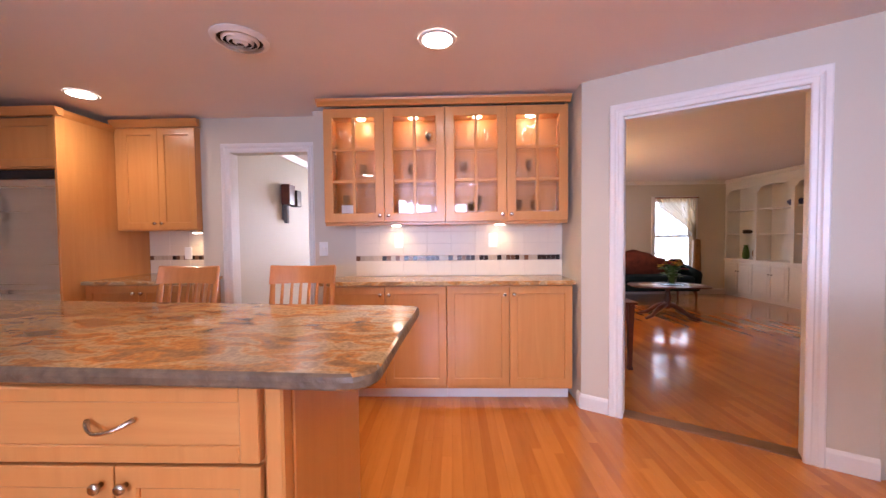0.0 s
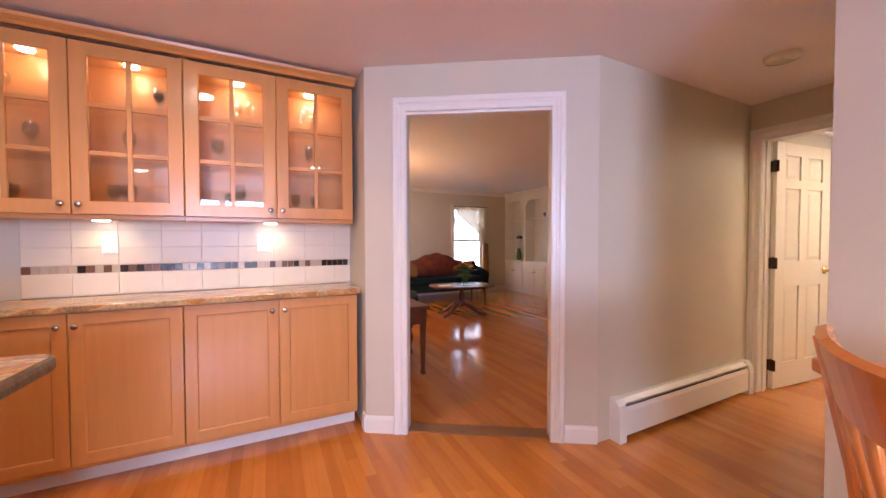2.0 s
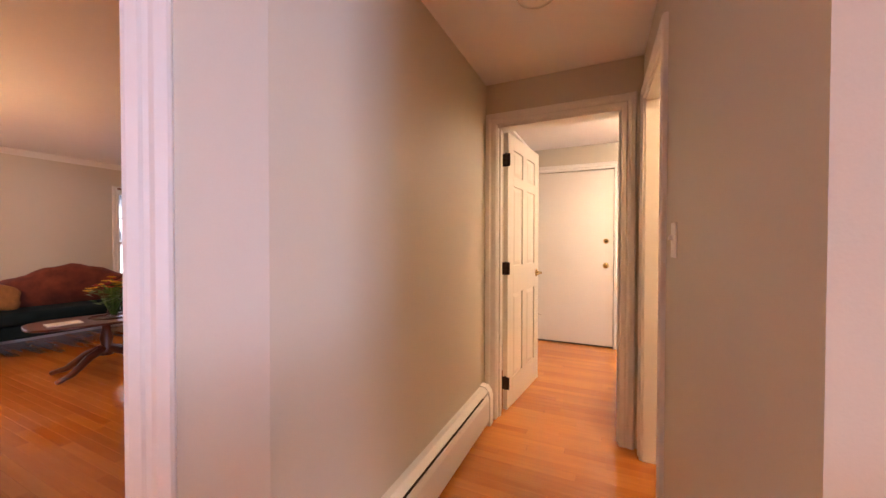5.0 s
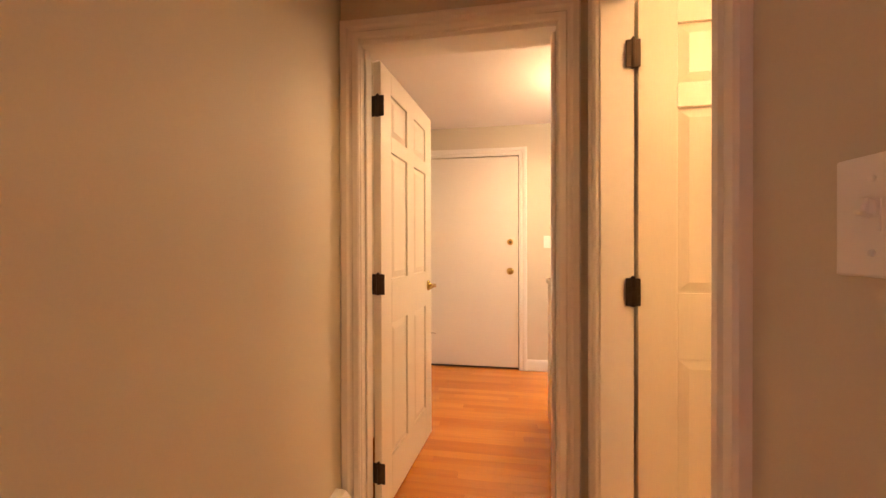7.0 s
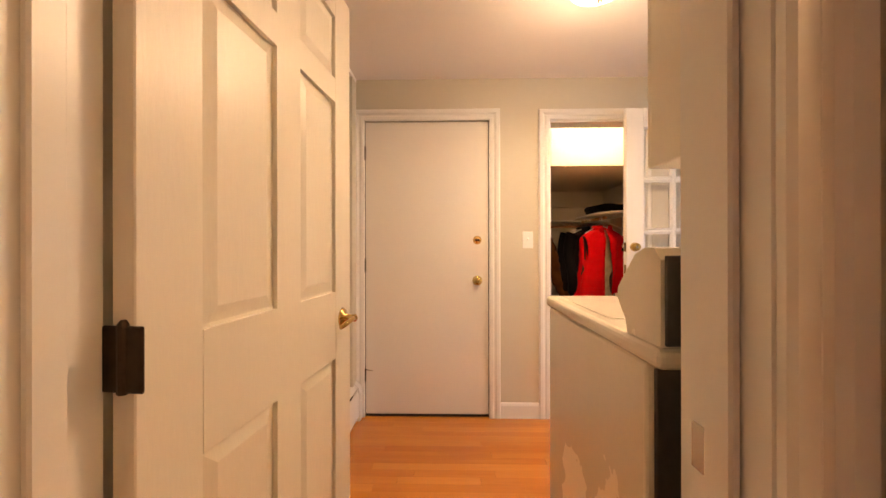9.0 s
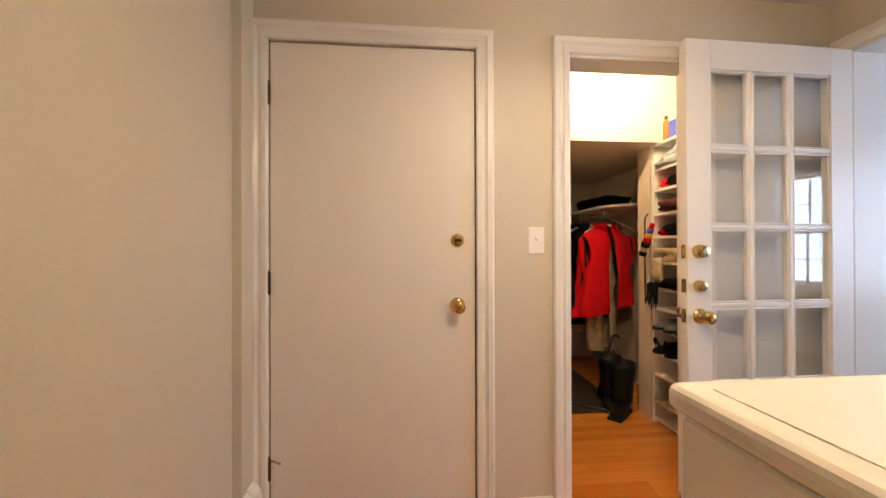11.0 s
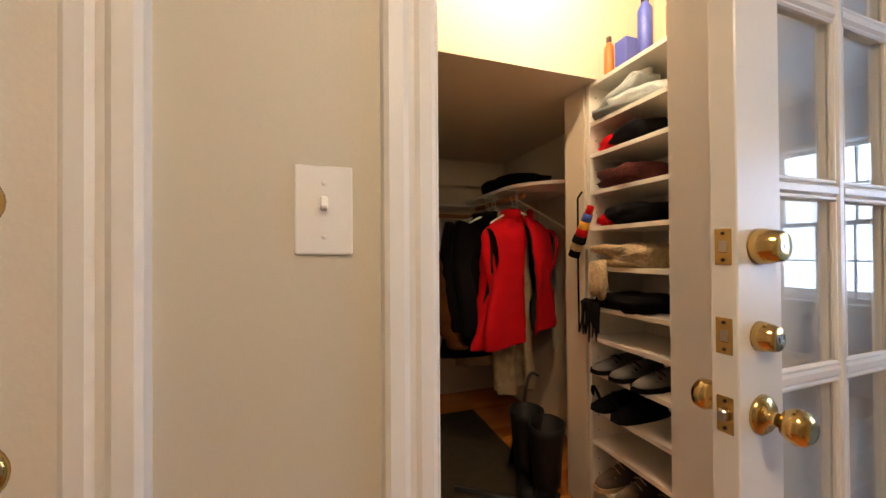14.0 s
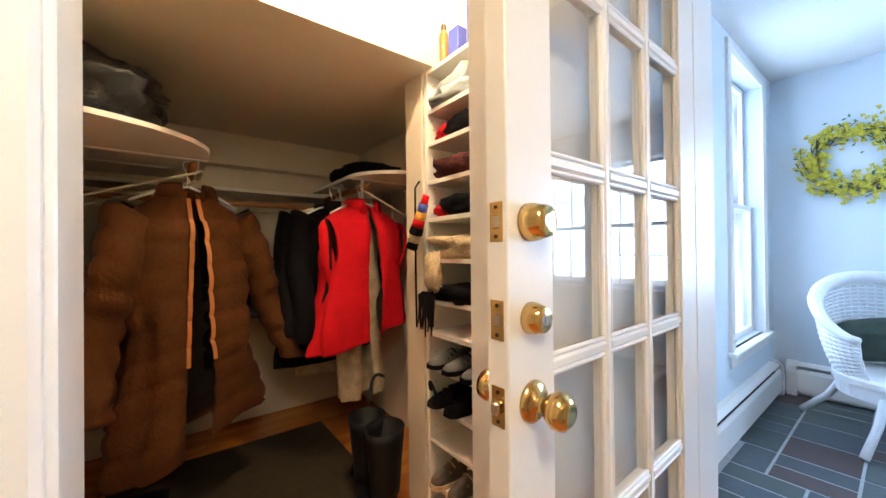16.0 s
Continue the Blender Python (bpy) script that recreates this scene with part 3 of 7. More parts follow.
casing("door_trim_hall", W_HE, 1.255, 2.006, 1.988, width=0.079)
jamb("door_jamb_hall", W_HE, 1.2395, 2.02, 1.99, 0.12)
W_HE2 = frame_m((4.14, 0), (0, 1), (1, 0))
for y0, y1 in ((1.258, 1.270), (1.990, 2.0016)):
    setting("door_stop", B((4.052, y0, 0.0), (4.092, y1, 1.984), 0.003), M_TRIM, "white painted door stop strip on the jamb", "trim")
casing("door_trim_hall_inside", W_HE2, 1.255, 2.010, 1.988)
W_HS = frame_m((2.215, 1.085), (1.805, 0.060), (-0.0332, 1))
casing("door_trim_hall_side", W_HS, 1.086, 1.69, 1.98)
jamb("door_jamb_hall_side", W_HS, 1.076, 1.70, 1.985, 0.10)
baseboard(W_HS, 0.0, 1.01)
baseboard(frame_m((2.215, 0), (0, 1), (-1, 0)), -3.6, 1.085)
W_LE = frame_m((6.16, 0), (0, -1), (-1, 0))
casing("door_trim_exterior", W_LE, -2.144, -1.283, 2.05, "white painted moulded casing of the back door", 0.078)
casing("door_trim_closet", W_LE, -0.868, -0.257, 2.045, width=0.076)
jamb("door_jamb_closet", W_LE, -0.878, -0.247, 2.05, 0.12)
baseboard(W_LE, -1.213, -0.938)
W_LS = frame_m((0, -0.43), (1, 0), (0, 1))
casing("door_trim_sunroom", W_LS, 5.25, 6.085, 2.085)
jamb("door_jamb_sunroom", W_LS, 5.24, 6.095, 2.09, 0.16)
baseboard(W_LS, 4.14, 5.17)
baseboard(frame_m((6.05, 0), (0, 1), (-1, 0)), 2.3, 4.5)
baseboard(frame_m((0, 7.75), (1, 0), (0, -1)), 5.2, 5.75)

# ---- kitchen ----


def shaker(name, parent, w, h, at, m, glazed=False, stile=0.058, hinge_knob=None, knob_z=None):
    """A cabinet door w by h, with its lower left corner at (u, z) on the front plane of m (y out)."""
    u, d, z = at
    t = 0.02
    bm = bmesh.new()

    def ring(x0, x1, z0, z1, y):
        return [bm.verts.new(m @ Vector(p)) for p in ((x0, y, z0), (x1, y, z0), (x1, y, z1), (x0, y, z1))]

    rings = [ring(u, u + w, z, z + h, d), ring(u, u + w, z, z + h, d + t - 0.0025), ring(u + 0.0025, u + w - 0.0025, z + 0.0025, z + h - 0.0025, d + t),
             ring(u + stile - 0.004, u + w - stile + 0.004, z + stile - 0.004, z + h - stile + 0.004, d + t),
             ring(u + stile, u + w - stile, z + stile, z + h - stile, d + t - 0.004), ring(u + stile, u + w - stile, z + stile, z + h - stile, d)]
    for a, c in zip(rings, rings[1:] + rings[:1]):
        for i in range(4):
            bm.faces.new((a[i], a[(i + 1) % 4], c[(i + 1) % 4], c[i]))
    door = part(name, bm, M_MAPLE, parent)
    if glazed:
        part("muntin", B((u + w / 2 - 0.011, d + 0.002, z + stile), (u + w / 2 + 0.011, d + t - 0.002, z + h - stile), 0.002, m=m), M_MAPLE, door)
        for k in (1, 2):
            zz = z + stile + (h - 2 * stile) * k / 3
            part("muntin", B((u + stile, d + 0.002, zz - 0.011), (u + w / 2 - 0.011, d + t - 0.002, zz + 0.011), 0.002, m=m), M_MAPLEH, door)
            part("muntin", B((u + w / 2 + 0.011, d + 0.002, zz - 0.011), (u + w - stile, d + t - 0.002, zz + 0.011), 0.002, m=m), M_MAPLEH, door)
        pw, ph = (w - 2 * stile - 0.022) / 2, ((h - 2 * stile) - 0.044) / 3
        for i in range(2):
            for k in range(3):
                pu, pz = u + stile + i * (pw + 0.022), z + stile + k * (ph + 0.022)
                g = part("pane", B((pu, d + 0.007, pz), (pu + pw, d + 0.010, pz + ph), m=m), M_GLASS, door)
                g.visible_shadow = False
    else:
        part("panel", B((u + stile + 0.0003, d + 0.002, z + stile + 0.0003), (u + w - stile - 0.0003, d + t - 0.010, z + h - stile - 0.0003), m=m), M_MAPLE, door)
    if hinge_knob is not None:
        b2 = bmesh.new()
        lathe(b2, knob_prof(0.015, 0.026), segs=14, axis='y')
        k = part("knob", b2, M_NICKEL, door, "round satin nickel knob", True)
        k.matrix_local = m @ Matrix.Translation((u + hinge_knob, d + t, knob_z))
    return door


W_CAB = frame_m((0, 2.89), (1, 0), (0, -1))   # front of the base units
W_UP = frame_m((0, 2.99), (1, 0), (0, -1))    # front of the wall units


def base_unit(x0, x1, m, back, name="base_cabinet", label="maple base cabinet with two shaker doors"):
    th = thing(name, label, "cabinet", group="maple base cabinets")
    part("body", B((x0, -back, 0.10), (x1, 0, 0.868), 0.002, m=m), M_MAPLE, th)
    part("toe_kick", B((x0, -back, 0.0), (x1, -0.085, 0.10), m=m), M_TRIM, th, "pale recessed toe kick")
    w = (x1 - x0) / 2
    shaker("door", th, w - 0.004, 0.735, (x0 + 0.002, 0.0, 0.125), m, hinge_knob=w - 0.035, knob_z=0.80)
    shaker("door", th, w - 0.004, 0.735, (x0 + w + 0.002, 0.0, 0.125), m, hinge_knob=0.03, knob_z=0.80)
    return th


base_unit(-0.745, 0.153, W_CAB, 0.345)
base_unit(0.155, 1.065, W_CAB, 0.345)


def wall_unit(x0, x1):
    th = thing("display_cabinet", "maple wall cabinet with two glazed doors and lit shelves", "cabinet", group="glazed wall cabinets")
    b, d = bmesh.new(), 0.245
    box(b, (x0, -d, 1.32), (x0 + 0.018, -0.001, 2.20), m=W_UP)
    box(b, (x1 - 0.018, -d, 1.32), (x1, -0.001, 2.20), m=W_UP)
    box(b, (x0 + 0.018, -d, 1.335), (x1 - 0.018, -0.001, 1.353), m=W_UP)
    box(b, (x0 + 0.018, -d, 2.165), (x1 - 0.018, -0.001, 2.185), m=W_UP)
    box(b, (x0 + 0.018, -d, 1.353), (x1 - 0.018, -d + 0.012, 2.165), m=W_UP)
    part("body", b, M_MAPLE, th)
    part("light_rail", B((x0, -0.018, 1.312), (x1, 0.0, 1.335), 0.002, m=W_UP), M_MAPLEH, th)
    for z in (1.615, 1.885):
        part("shelf", B((x0 + 0.02, -d + 0.013, z + 0.010), (x1 - 0.02, -0.03, z + 0.018), m=W_UP), M_GLASS, th, "glass shelf").visible_shadow = False
    w = (x1 - x0) / 2
    shaker("door", th, w - 0.004, 0.85, (x0 + 0.002, 0.0, 1.337), W_UP, True, 0.068, w - 0.035, 1.385)
    shaker("door", th, w - 0.004, 0.85, (x0 + w + 0.002, 0.0, 1.337), W_UP, True, 0.068, 0.03, 1.385)
    # puck lamps inside, under the top
    for cx in (x0 + w * 0.55, x0 + w * 1.45):
        bb = bmesh.new()
        lathe(bb, ((0.028, 2.150), (0.034, 2.153), (0.034, 2.164)), (cx, 3.12, 0), 16)
        part("puck_light", bb, M_LAMP, th, "small round cabinet lamp, lit")
        lamp("cabinet_puck", 'POINT', (cx, 3.12, 2.115), 0.6, (1.0, 0.72, 0.42), 0.03)
    return th


wall_unit(-0.765, 0.152)
wall_unit(0.154, 1.065)
bm = bmesh.new()
prof = ((0, 0), (0.02, 0), (0.028, 0.012), (0.05, 0.03), (0.055, 0.045), (0.0, 0.045))
loft(bm, [[(x, 2.97 - d, 2.20 + z) for d, z in prof] for x in (-0.80, 1.075)])
single("cabinet_crown", bm, M_MAPLEH, "maple crown moulding on the wall cabinets", "moulding")
single("worktop", B((-0.775, 2.85, 0.868), (1.08, 3.236, 0.898), 0.004, 2), M_GRANITE, "grey-brown granite worktop on the base cabinets", "worktop")
# backsplash
splash = setting("backsplash", B((-0.60, 3.233, 0.90), (1.095, 3.239, 1.335)), M_GROUT, "cream tiled backsplash with a mosaic stripe", "backsplash")


def tile_piece(w, h):
    bm = bmesh.new()
    box(bm, (0, -0.005, 0), (w, 0, h), 0.0012)
    return bm


me_t = mesh_of("tile", tile_piece(0.196, 0.096), M_TILE)
mos = {k: mesh_of("mosaic_tile", tile_piece(0.0345, 0.040), k) for k in (M_MOS_D, M_MOS_B, M_MOS_L)}


def splash_rows(parent, x0, x1, y):
    for row, z in enumerate((0.902, 1.070, 1.168, 1.266)):
        x = x0
        while x < x1 - 0.02:
            if z == 0.902:
                ob = new("tile", me_t)
                ob.scale = (min(1, (x1 - x) / 0.198), 1, 1.27)
            elif z == 1.266:
                ob = new("tile", me_t)
                ob.scale = (min(1, (x1 - x) / 0.198), 1, 0.68)
            else:
                ob = new("tile", me_t)
                ob.scale = (min(1, (x1 - x) / 0.198), 1, 1)
            ob.location = (x, y, z)
            ob.parent = parent
            x += 0.198
    rnd = random.Random(5)
    x = x0
    while x < x1 - 0.02:
        k = rnd.choices((M_MOS_D, M_MOS_B, M_MOS_L), (0.45, 0.28, 0.27))[0]
        ob = new("mosaic_tile", mos[k])
        ob.location, ob.parent = (x, y - 0.001, 1.0265), parent
        x += 0.0365


splash_rows(splash, -0.60, 1.095, 3.2335)


def puck(x, y, z, e=5.0):
    th = thing("under_cabinet_light", "small round under-cabinet lamp, lit", "lamp", (x, y, z), group="under-cabinet lamps")
    b = bmesh.new()
    lathe(b, ((0.055, 0.0), (0.062, -0.006), (0.045, -0.02), (0.0385, -0.022)))
    part("housing", b, M_NICKEL, th, smooth=True)
    b = bmesh.new()
    lathe(b, ((0.036, -0.0225), (0.036, -0.026), (0.02, -0.028)))
    part("lens", b, M_LAMP, th, "glowing frosted lens")
    lamp("puck_glow", 'SPOT', (x, y, z - 0.04), e * 0.72, (1.0, 0.68, 0.36), 0.03, aim=(x, y + 0.06, 0), angle=150, blend=0.7)


puck(-0.245, 3.13, 1.335, 1.7)
puck(0.575, 3.13, 1.335, 1.7)
puck(-2.15, 3.52, 1.302, 3.0)


def wall_plate(at, u, nrm, w=0.072, h=0.116, kind="light_switch", label="white plastic toggle light switch plate on the wall"):
    m = frame_m(at, u, nrm)
    th = thing(kind, label, "switch" if kind == "light_switch" else "socket", (0, 0, 0))
    part("plate", B((-w / 2, 0, -h / 2), (w / 2, 0.006, h / 2), 0.003, 2, m=m), M_PLASTIC, th)
    if kind == "light_switch":
        part("toggle_frame", B((-0.008, 0.006, -0.015), (0.008, 0.0075, 0.015), m=m), M_PLASTIC, th)
        part("toggle", B((-0.005, 0.006, -0.004), (0.005, 0.020, 0.012), 0.002, m=m @ Matrix.Rotation(radians(18), 4, 'X')), M_PLASTIC, th)
    else:
        for dz in (-0.024, 0.024):
            part("outlet", B((-0.017, 0.006, dz - 0.015), (0.017, 0.0085, dz + 0.015), 0.003, m=m), M_PLASTIC, th)
    for dz in ((-0.035, 0.035) if kind == "light_switch" else (0.0,)):
        b = bmesh.new()
        lathe(b, ((0.0035, 0.0055), (0.0035, 0.0072), (0.002, 0.0078)), segs=10, axis='y')
        s = part("screw", b, M_PLASTIC, th)
        s.matrix_local = m @ Matrix.Translation((0, 0, dz))
    return th


wall_plate((-0.875, 3.24, 1.13), (1, 0), (0, -1))
wall_plate((-0.24, 3.2275, 1.19), (1, 0), (0, -1), kind="wall_socket", label="white plastic wall socket on the tiled splash")
wall_plate((0.53, 3.2275, 1.19), (1, 0), (0, -1), kind="wall_socket", label="white plastic wall socket on the tiled splash")
wall_plate((-2.33, 3.6375, 1.09), (1, 0), (0, -1), kind="wall_socket", label="white plastic wall socket on the tiled splash")
wall_plate((2.215, 0.838, 1.217), (0, 1), (-1, 0))
wall_plate((3.07, 1.1135, 1.205), (1, 0.0332), (-0.0332, 1))
wall_plate((6.16, 1.018, 1.223), (0, -1), (-1, 0))

# left run in its alcove: base unit, worktop, wall unit, tall fridge housing
W_LB = frame_m((0, 3.035), (1, 0), (0, -1))
W_LU = frame_m((0, 3.315), (1, 0), (0, -1))
base_unit(-2.71, -1.84, W_LB, 0.32)
bm = bmesh.new()
loft(bm, [[(-2.713, 2.99, z), (-1.82, 2.99, z), (-1.82, 3.356, z), (-1.99, 3.356, z), (-1.99, 3.641, z), (-2.713, 3.641, z)] for z in (0.869, 0.897)])
single("worktop", bm, M_GRANITE, "grey-brown granite worktop beside the fridge", "worktop")
splash2 = setting("backsplash_left", B((-2.71, 3.643, 0.90), (-1.99, 3.649, 1.302)), M_GROUT, "cream tiled backsplash with a mosaic stripe", "backsplash")
splash_rows(splash2, -2.71, -1.99, 3.6435)
th = thing("wall_cabinet", "maple wall cabinet with two shaker doors", "cabinet")
part("body", B((-2.71, -0.33, 1.302), (-1.988, 0, 2.184), 0.002, m=W_LU), M_MAPLE, th)
shaker("door", th, 0.327, 0.862, (-2.645, 0, 1.312), W_LU, hinge_knob=0.295, knob_z=1.36)
shaker("door", th, 0.327, 0.862, (-2.316, 0, 1.312), W_LU, hinge_knob=0.03, knob_z=1.36)
bm = bmesh.new()
loft(bm, [[(x, 3.315 - d, 2.184 + z) for d, z in ((0, 0), (0.02, 0), (0.04, 0.03), (0.05, 0.05), (0.05, 0.06), (0, 0.06))] for x in (-2.715, -1.955)])
part("crown", bm, M_MAPLEH, th)
th = thing("fridge_housing", "tall maple fridge surround with a cupboard above", "cabinet")
part("side_panel", B((-2.736, 2.861, 0), (-2.714, 3.645, 2.145), 0.002), M_MAPLE, th)
part("side_panel", B((-3.83, 2.861, 0), (-3.808, 3.645, 2.145), 0.002), M_MAPLE, th)
part("cupboard", B((-3.808, 2.90, 1.765), (-2.736, 3.645, 2.145)), M_MAPLE, th)
W_FR = frame_m((0, 2.90), (1, 0), (0, -1))
shaker("door", th, 0.53, 0.355, (-3.803, 0, 1.778), W_FR, hinge_knob=0.495, knob_z=1.81)
shaker("door", th, 0.53, 0.355, (-3.269, 0, 1.778), W_FR, hinge_knob=0.03, knob_z=1.81)
bm = bmesh.new()
loft(bm, [[(x, 2.861 - d, 2.145 + z) for d, z in ((-0.02, 0), (0.015, 0), (0.035, 0.03), (0.045, 0.055), (-0.02, 0.055))] for x in (-3.85, -2.67)])
loft(bm, [[(-2.736 + d, y, 2.145 + z) for d, z in ((-0.02, 0), (0.015, 0), (0.035, 0.03), (0.045, 0.055), (-0.02, 0.055))] for y in (2.862, 3.645)])
part("crown", bm, M_MAPLEH, th)
th = thing("refrigerator", "stainless steel refrigerator in a maple surround", "fridge")
part("body", B((-3.797, 2.945, 0.02), (-2.741, 3.60, 1.70), 0.004), M_BLACK, th)
part("door", B((-3.268, 2.878, 0.06), (-2.748, 2.94, 1.685), 0.012, 3), M_STEEL, th, "brushed stainless door")
part("door", B((-3.79, 2.878, 0.06), (-3.276, 2.94, 1.685), 0.012, 3), M_STEEL, th, "brushed stainless door")
part("grille", B((-3.785, 2.905, 1.690), (-2.75, 2.945, 1.755), 0.004), M_BLACK, th, "black top grille")
for x in (-3.329, -3.217):
    b = bmesh.new()
    tube(b, [(x, 2.878, 0.70), (x, 2.822, 0.73), (x, 2.822, 1.54), (x, 2.878, 1.57)], 0.013, 10)
    part("handle", b, M_BLACK, th, "dark bar handle", True)

# island
th = thing("kitchen_island", "maple kitchen island with a granite top", "island")
bm = bmesh.new()
box(bm, (-2.6, 1.17, 0.10), (-0.262, 1.80, 0.862), 0.002)
part("body", bm, M_MAPLE, th)
part("toe_kick", B((-2.6, 1.25, 0), (-0.30, 1.78, 0.10)), M_SLOT, th)
part("corner_post", B((-0.262, 1.135, 0.0), (-0.215, 1.19, 0.862), 0.006), M_MAPLE, th)
part("end_panel", B((-0.262, 1.1905, 0.0), (-0.211, 1.81, 0.862), 0.003), M_MAPLE, th)
part("overhang_panel", B((-2.6, 1.80, 0.0), (-0.262, 1.815, 0.862), 0.003), M_MAPLE, th)
W_IS = frame_m((0, 1.17), (1, 0), (0, -1))
for x in (-1.035, -1.795, -2.555):
    d = part("drawer_front", B((x, 0, 0.655), (x + 0.755, 0.02, 0.848), 0.003, m=W_IS), M_MAPLEH, th)
    bm = bmesh.new()
    for lo, hi in (((x, 0.0205, 0.655), (x + 0.05, 0.028, 0.848)), ((x + 0.705, 0.0205, 0.655), (x + 0.755, 0.028, 0.848)), ((x + 0.05, 0.0205, 0.655), (x + 0.705, 0.028, 0.70)), ((x + 0.05, 0.0205, 0.81), (x + 0.705, 0.028, 0.848))):
        box(bm, lo, hi, 0.003, m=W_IS)
    part("drawer_frame", bm, M_MAPLE, d)
    b = bmesh.new()
    cx = x + 0.3775
    pts = arc((cx - 0.062, 0.028, 0.765), (cx - 0.035, 0.058, 0.738), (cx, 0.055, 0.745), 6) + arc((cx, 0.055, 0.745), (cx + 0.035, 0.056, 0.750), (cx + 0.062, 0.028, 0.768), 6)[1:]
    tube(b, [W_IS @ p for p in pts], [0.006, 0.007, 0.006, 0.005, 0.005, 0.005, 0.006, 0.005, 0.005, 0.005, 0.006, 0.007, 0.006], 8)
    part("pull", b, M_NICKEL, d, "curved satin nickel pull", True)
    for k, hk in ((0, 0.345), (1, 0.03)):
        shaker("door", th, 0.375, 0.52, (x + k * 0.38, 0.006, 0.125), W_IS, hinge_knob=hk, knob_z=0.60)
bm = bmesh.new()
rnd = random.Random(2)
out = [(-2.7, 2.19), (-2.7, 1.21)] + [(-2.7 + 0.54 * k, 1.21 - 0.024 * k) for k in range(1, 5)]
out += [tuple(p[:2]) for p in arc((-0.06, 1.083, 0), (0.02, 1.080, 0), (0.028, 1.15, 0), 8)]
out += [(0.035, 1.4), (0.045, 1.65)] + [tuple(p[:2]) for p in arc((0.052, 1.86, 0), (0.056, 1.915, 0), (0.0, 1.92, 0), 5)]
out += [(-0.7, 1.985), (-1.5, 2.06)]
rings = []
for dz, ins in ((0.864, 0.006), (0.870, 0.001), (0.885, 0.0), (0.897, 0.002), (0.904, 0.008)):
    cx, cy = -1.3, 1.6
    rings.append([(x + (cx - x) / 1.3 * ins + rnd.uniform(-1, 1) * 0.0015, y + (1 if y < cy else -1) * ins + rnd.uniform(-1, 1) * 0.0015, dz) for x, y in out])
loft(bm, rings)
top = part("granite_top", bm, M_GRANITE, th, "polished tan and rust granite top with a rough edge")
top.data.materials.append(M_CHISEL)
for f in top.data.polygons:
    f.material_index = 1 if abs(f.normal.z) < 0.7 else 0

# recessed ceiling lamps, vent, smoke detector


def downlight(x, y, z, e):
    th = thing("recessed_light", "round recessed ceiling lamp, lit", "lamp", (x, y, z), group="recessed ceiling lamps")
    b = bmesh.new()
    rs = ((0.098, -0.001), (0.096, -0.006), (0.082, -0.009), (0.078, -0.006))
    loft(b, [[(r * math.cos(a * math.pi / 16), r * math.sin(a * math.pi / 16), h) for a in range(32)] for r, h in rs], cap=False)
    part("trim_ring", b, M_WHITE, th, smooth=True)
    b = bmesh.new()
    lathe(b, ((0.079, -0.003), (0.079, -0.006)), segs=28)
    part("lens", b, M_DOWN, th, "glowing lamp face")
    lamp("downlight", 'SPOT', (x, y, z - 0.03), e, WARM, 0.07, aim=(x, y, 0), angle=140, blend=0.9)


for x, y in ((0.133, 2.217), (-2.44, 2.80), (1.2, -0.2), (-1.2, -0.3), (-2.6, 0.4), (-1.15, -1.5), (0.6, -1.5)):
    downlight(x, y, KZ, {0.133: 44, 1.2: 74, -2.44: 16, -1.2: 9, -2.6: 10, -1.15: 16}.get(x, 32))


# ---- doors ----


def hinge(parent, at, m, name="hinge", w=0.032):
    b = bmesh.new()
    box(b, (-w, -0.003, -0.044), (0.0, 0.003, 0.044), 0.002, m=m)
    box(b, (0.004, -0.003, -0.044), (w, 0.003, 0.044), 0.002, m=m)
    lathe(b, ((0.006, -0.046), (0.0075, -0.044), (0.0075, 0.044), (0.006, 0.048), (0.003, 0.052)), segs=10)
    h = part(name, b, M_BRONZE, parent, "antique bronze butt hinge")
    h.matrix_local = Matrix.Translation(at)
    return h


def six_panel(th, w, h, t=0.035):
    """A six-panel door leaf: x from the hinge edge, y through its thickness, z up."""
    b = bmesh.new()
    st, mid = 0.115, 0.10
    pw = (w - 2 * st - mid) / 2
    rows = ((0.20, 0.615), (1.018, 0.582), (1.672, 0.19))
    box(b, (0, 0, 0), (st, t, h), 0.002)
    box(b, (w - st, 0, 0), (w, t, h), 0.002)
    box(b, (st + pw, 0, 0), (st + pw + mid, t, h))
    zs = [0] + [v for z, p in rows for v in (z, z + p)] + [h]
    for x0 in (st, st + pw + mid):
        for a, c in zip(zs[::2], zs[1::2]):
            box(b, (x0, 0, a), (x0 + pw, t, c))
    part("leaf_frame", b, M_DOOR, th)
    for x0 in (st, st + pw + mid):
        for z, p in rows:
            q = bmesh.new()
            box(q, (x0, 0.011, z), (x0 + pw, t - 0.011, z + p))
            for y0, y1 in ((0.011, 0.0), (t - 0.011, t)):
                a, c = 0.006, 0.034
                lo = [(x0 + a, y0, z + a), (x0 + pw - a, y0, z + a), (x0 + pw - a, y0, z + p - a), (x0 + a, y0, z + p - a)]
                yy = y1 + (0.003 if y1 == 0 else -0.003)
                hi = [(x0 + c, yy, z + c), (x0 + pw - c, yy, z + c), (x0 + pw - c, yy, z + p - c), (x0 + c, yy, z + p - c)]
                loft(q, [lo, hi])
            part("panel", q, M_DOOR, th)


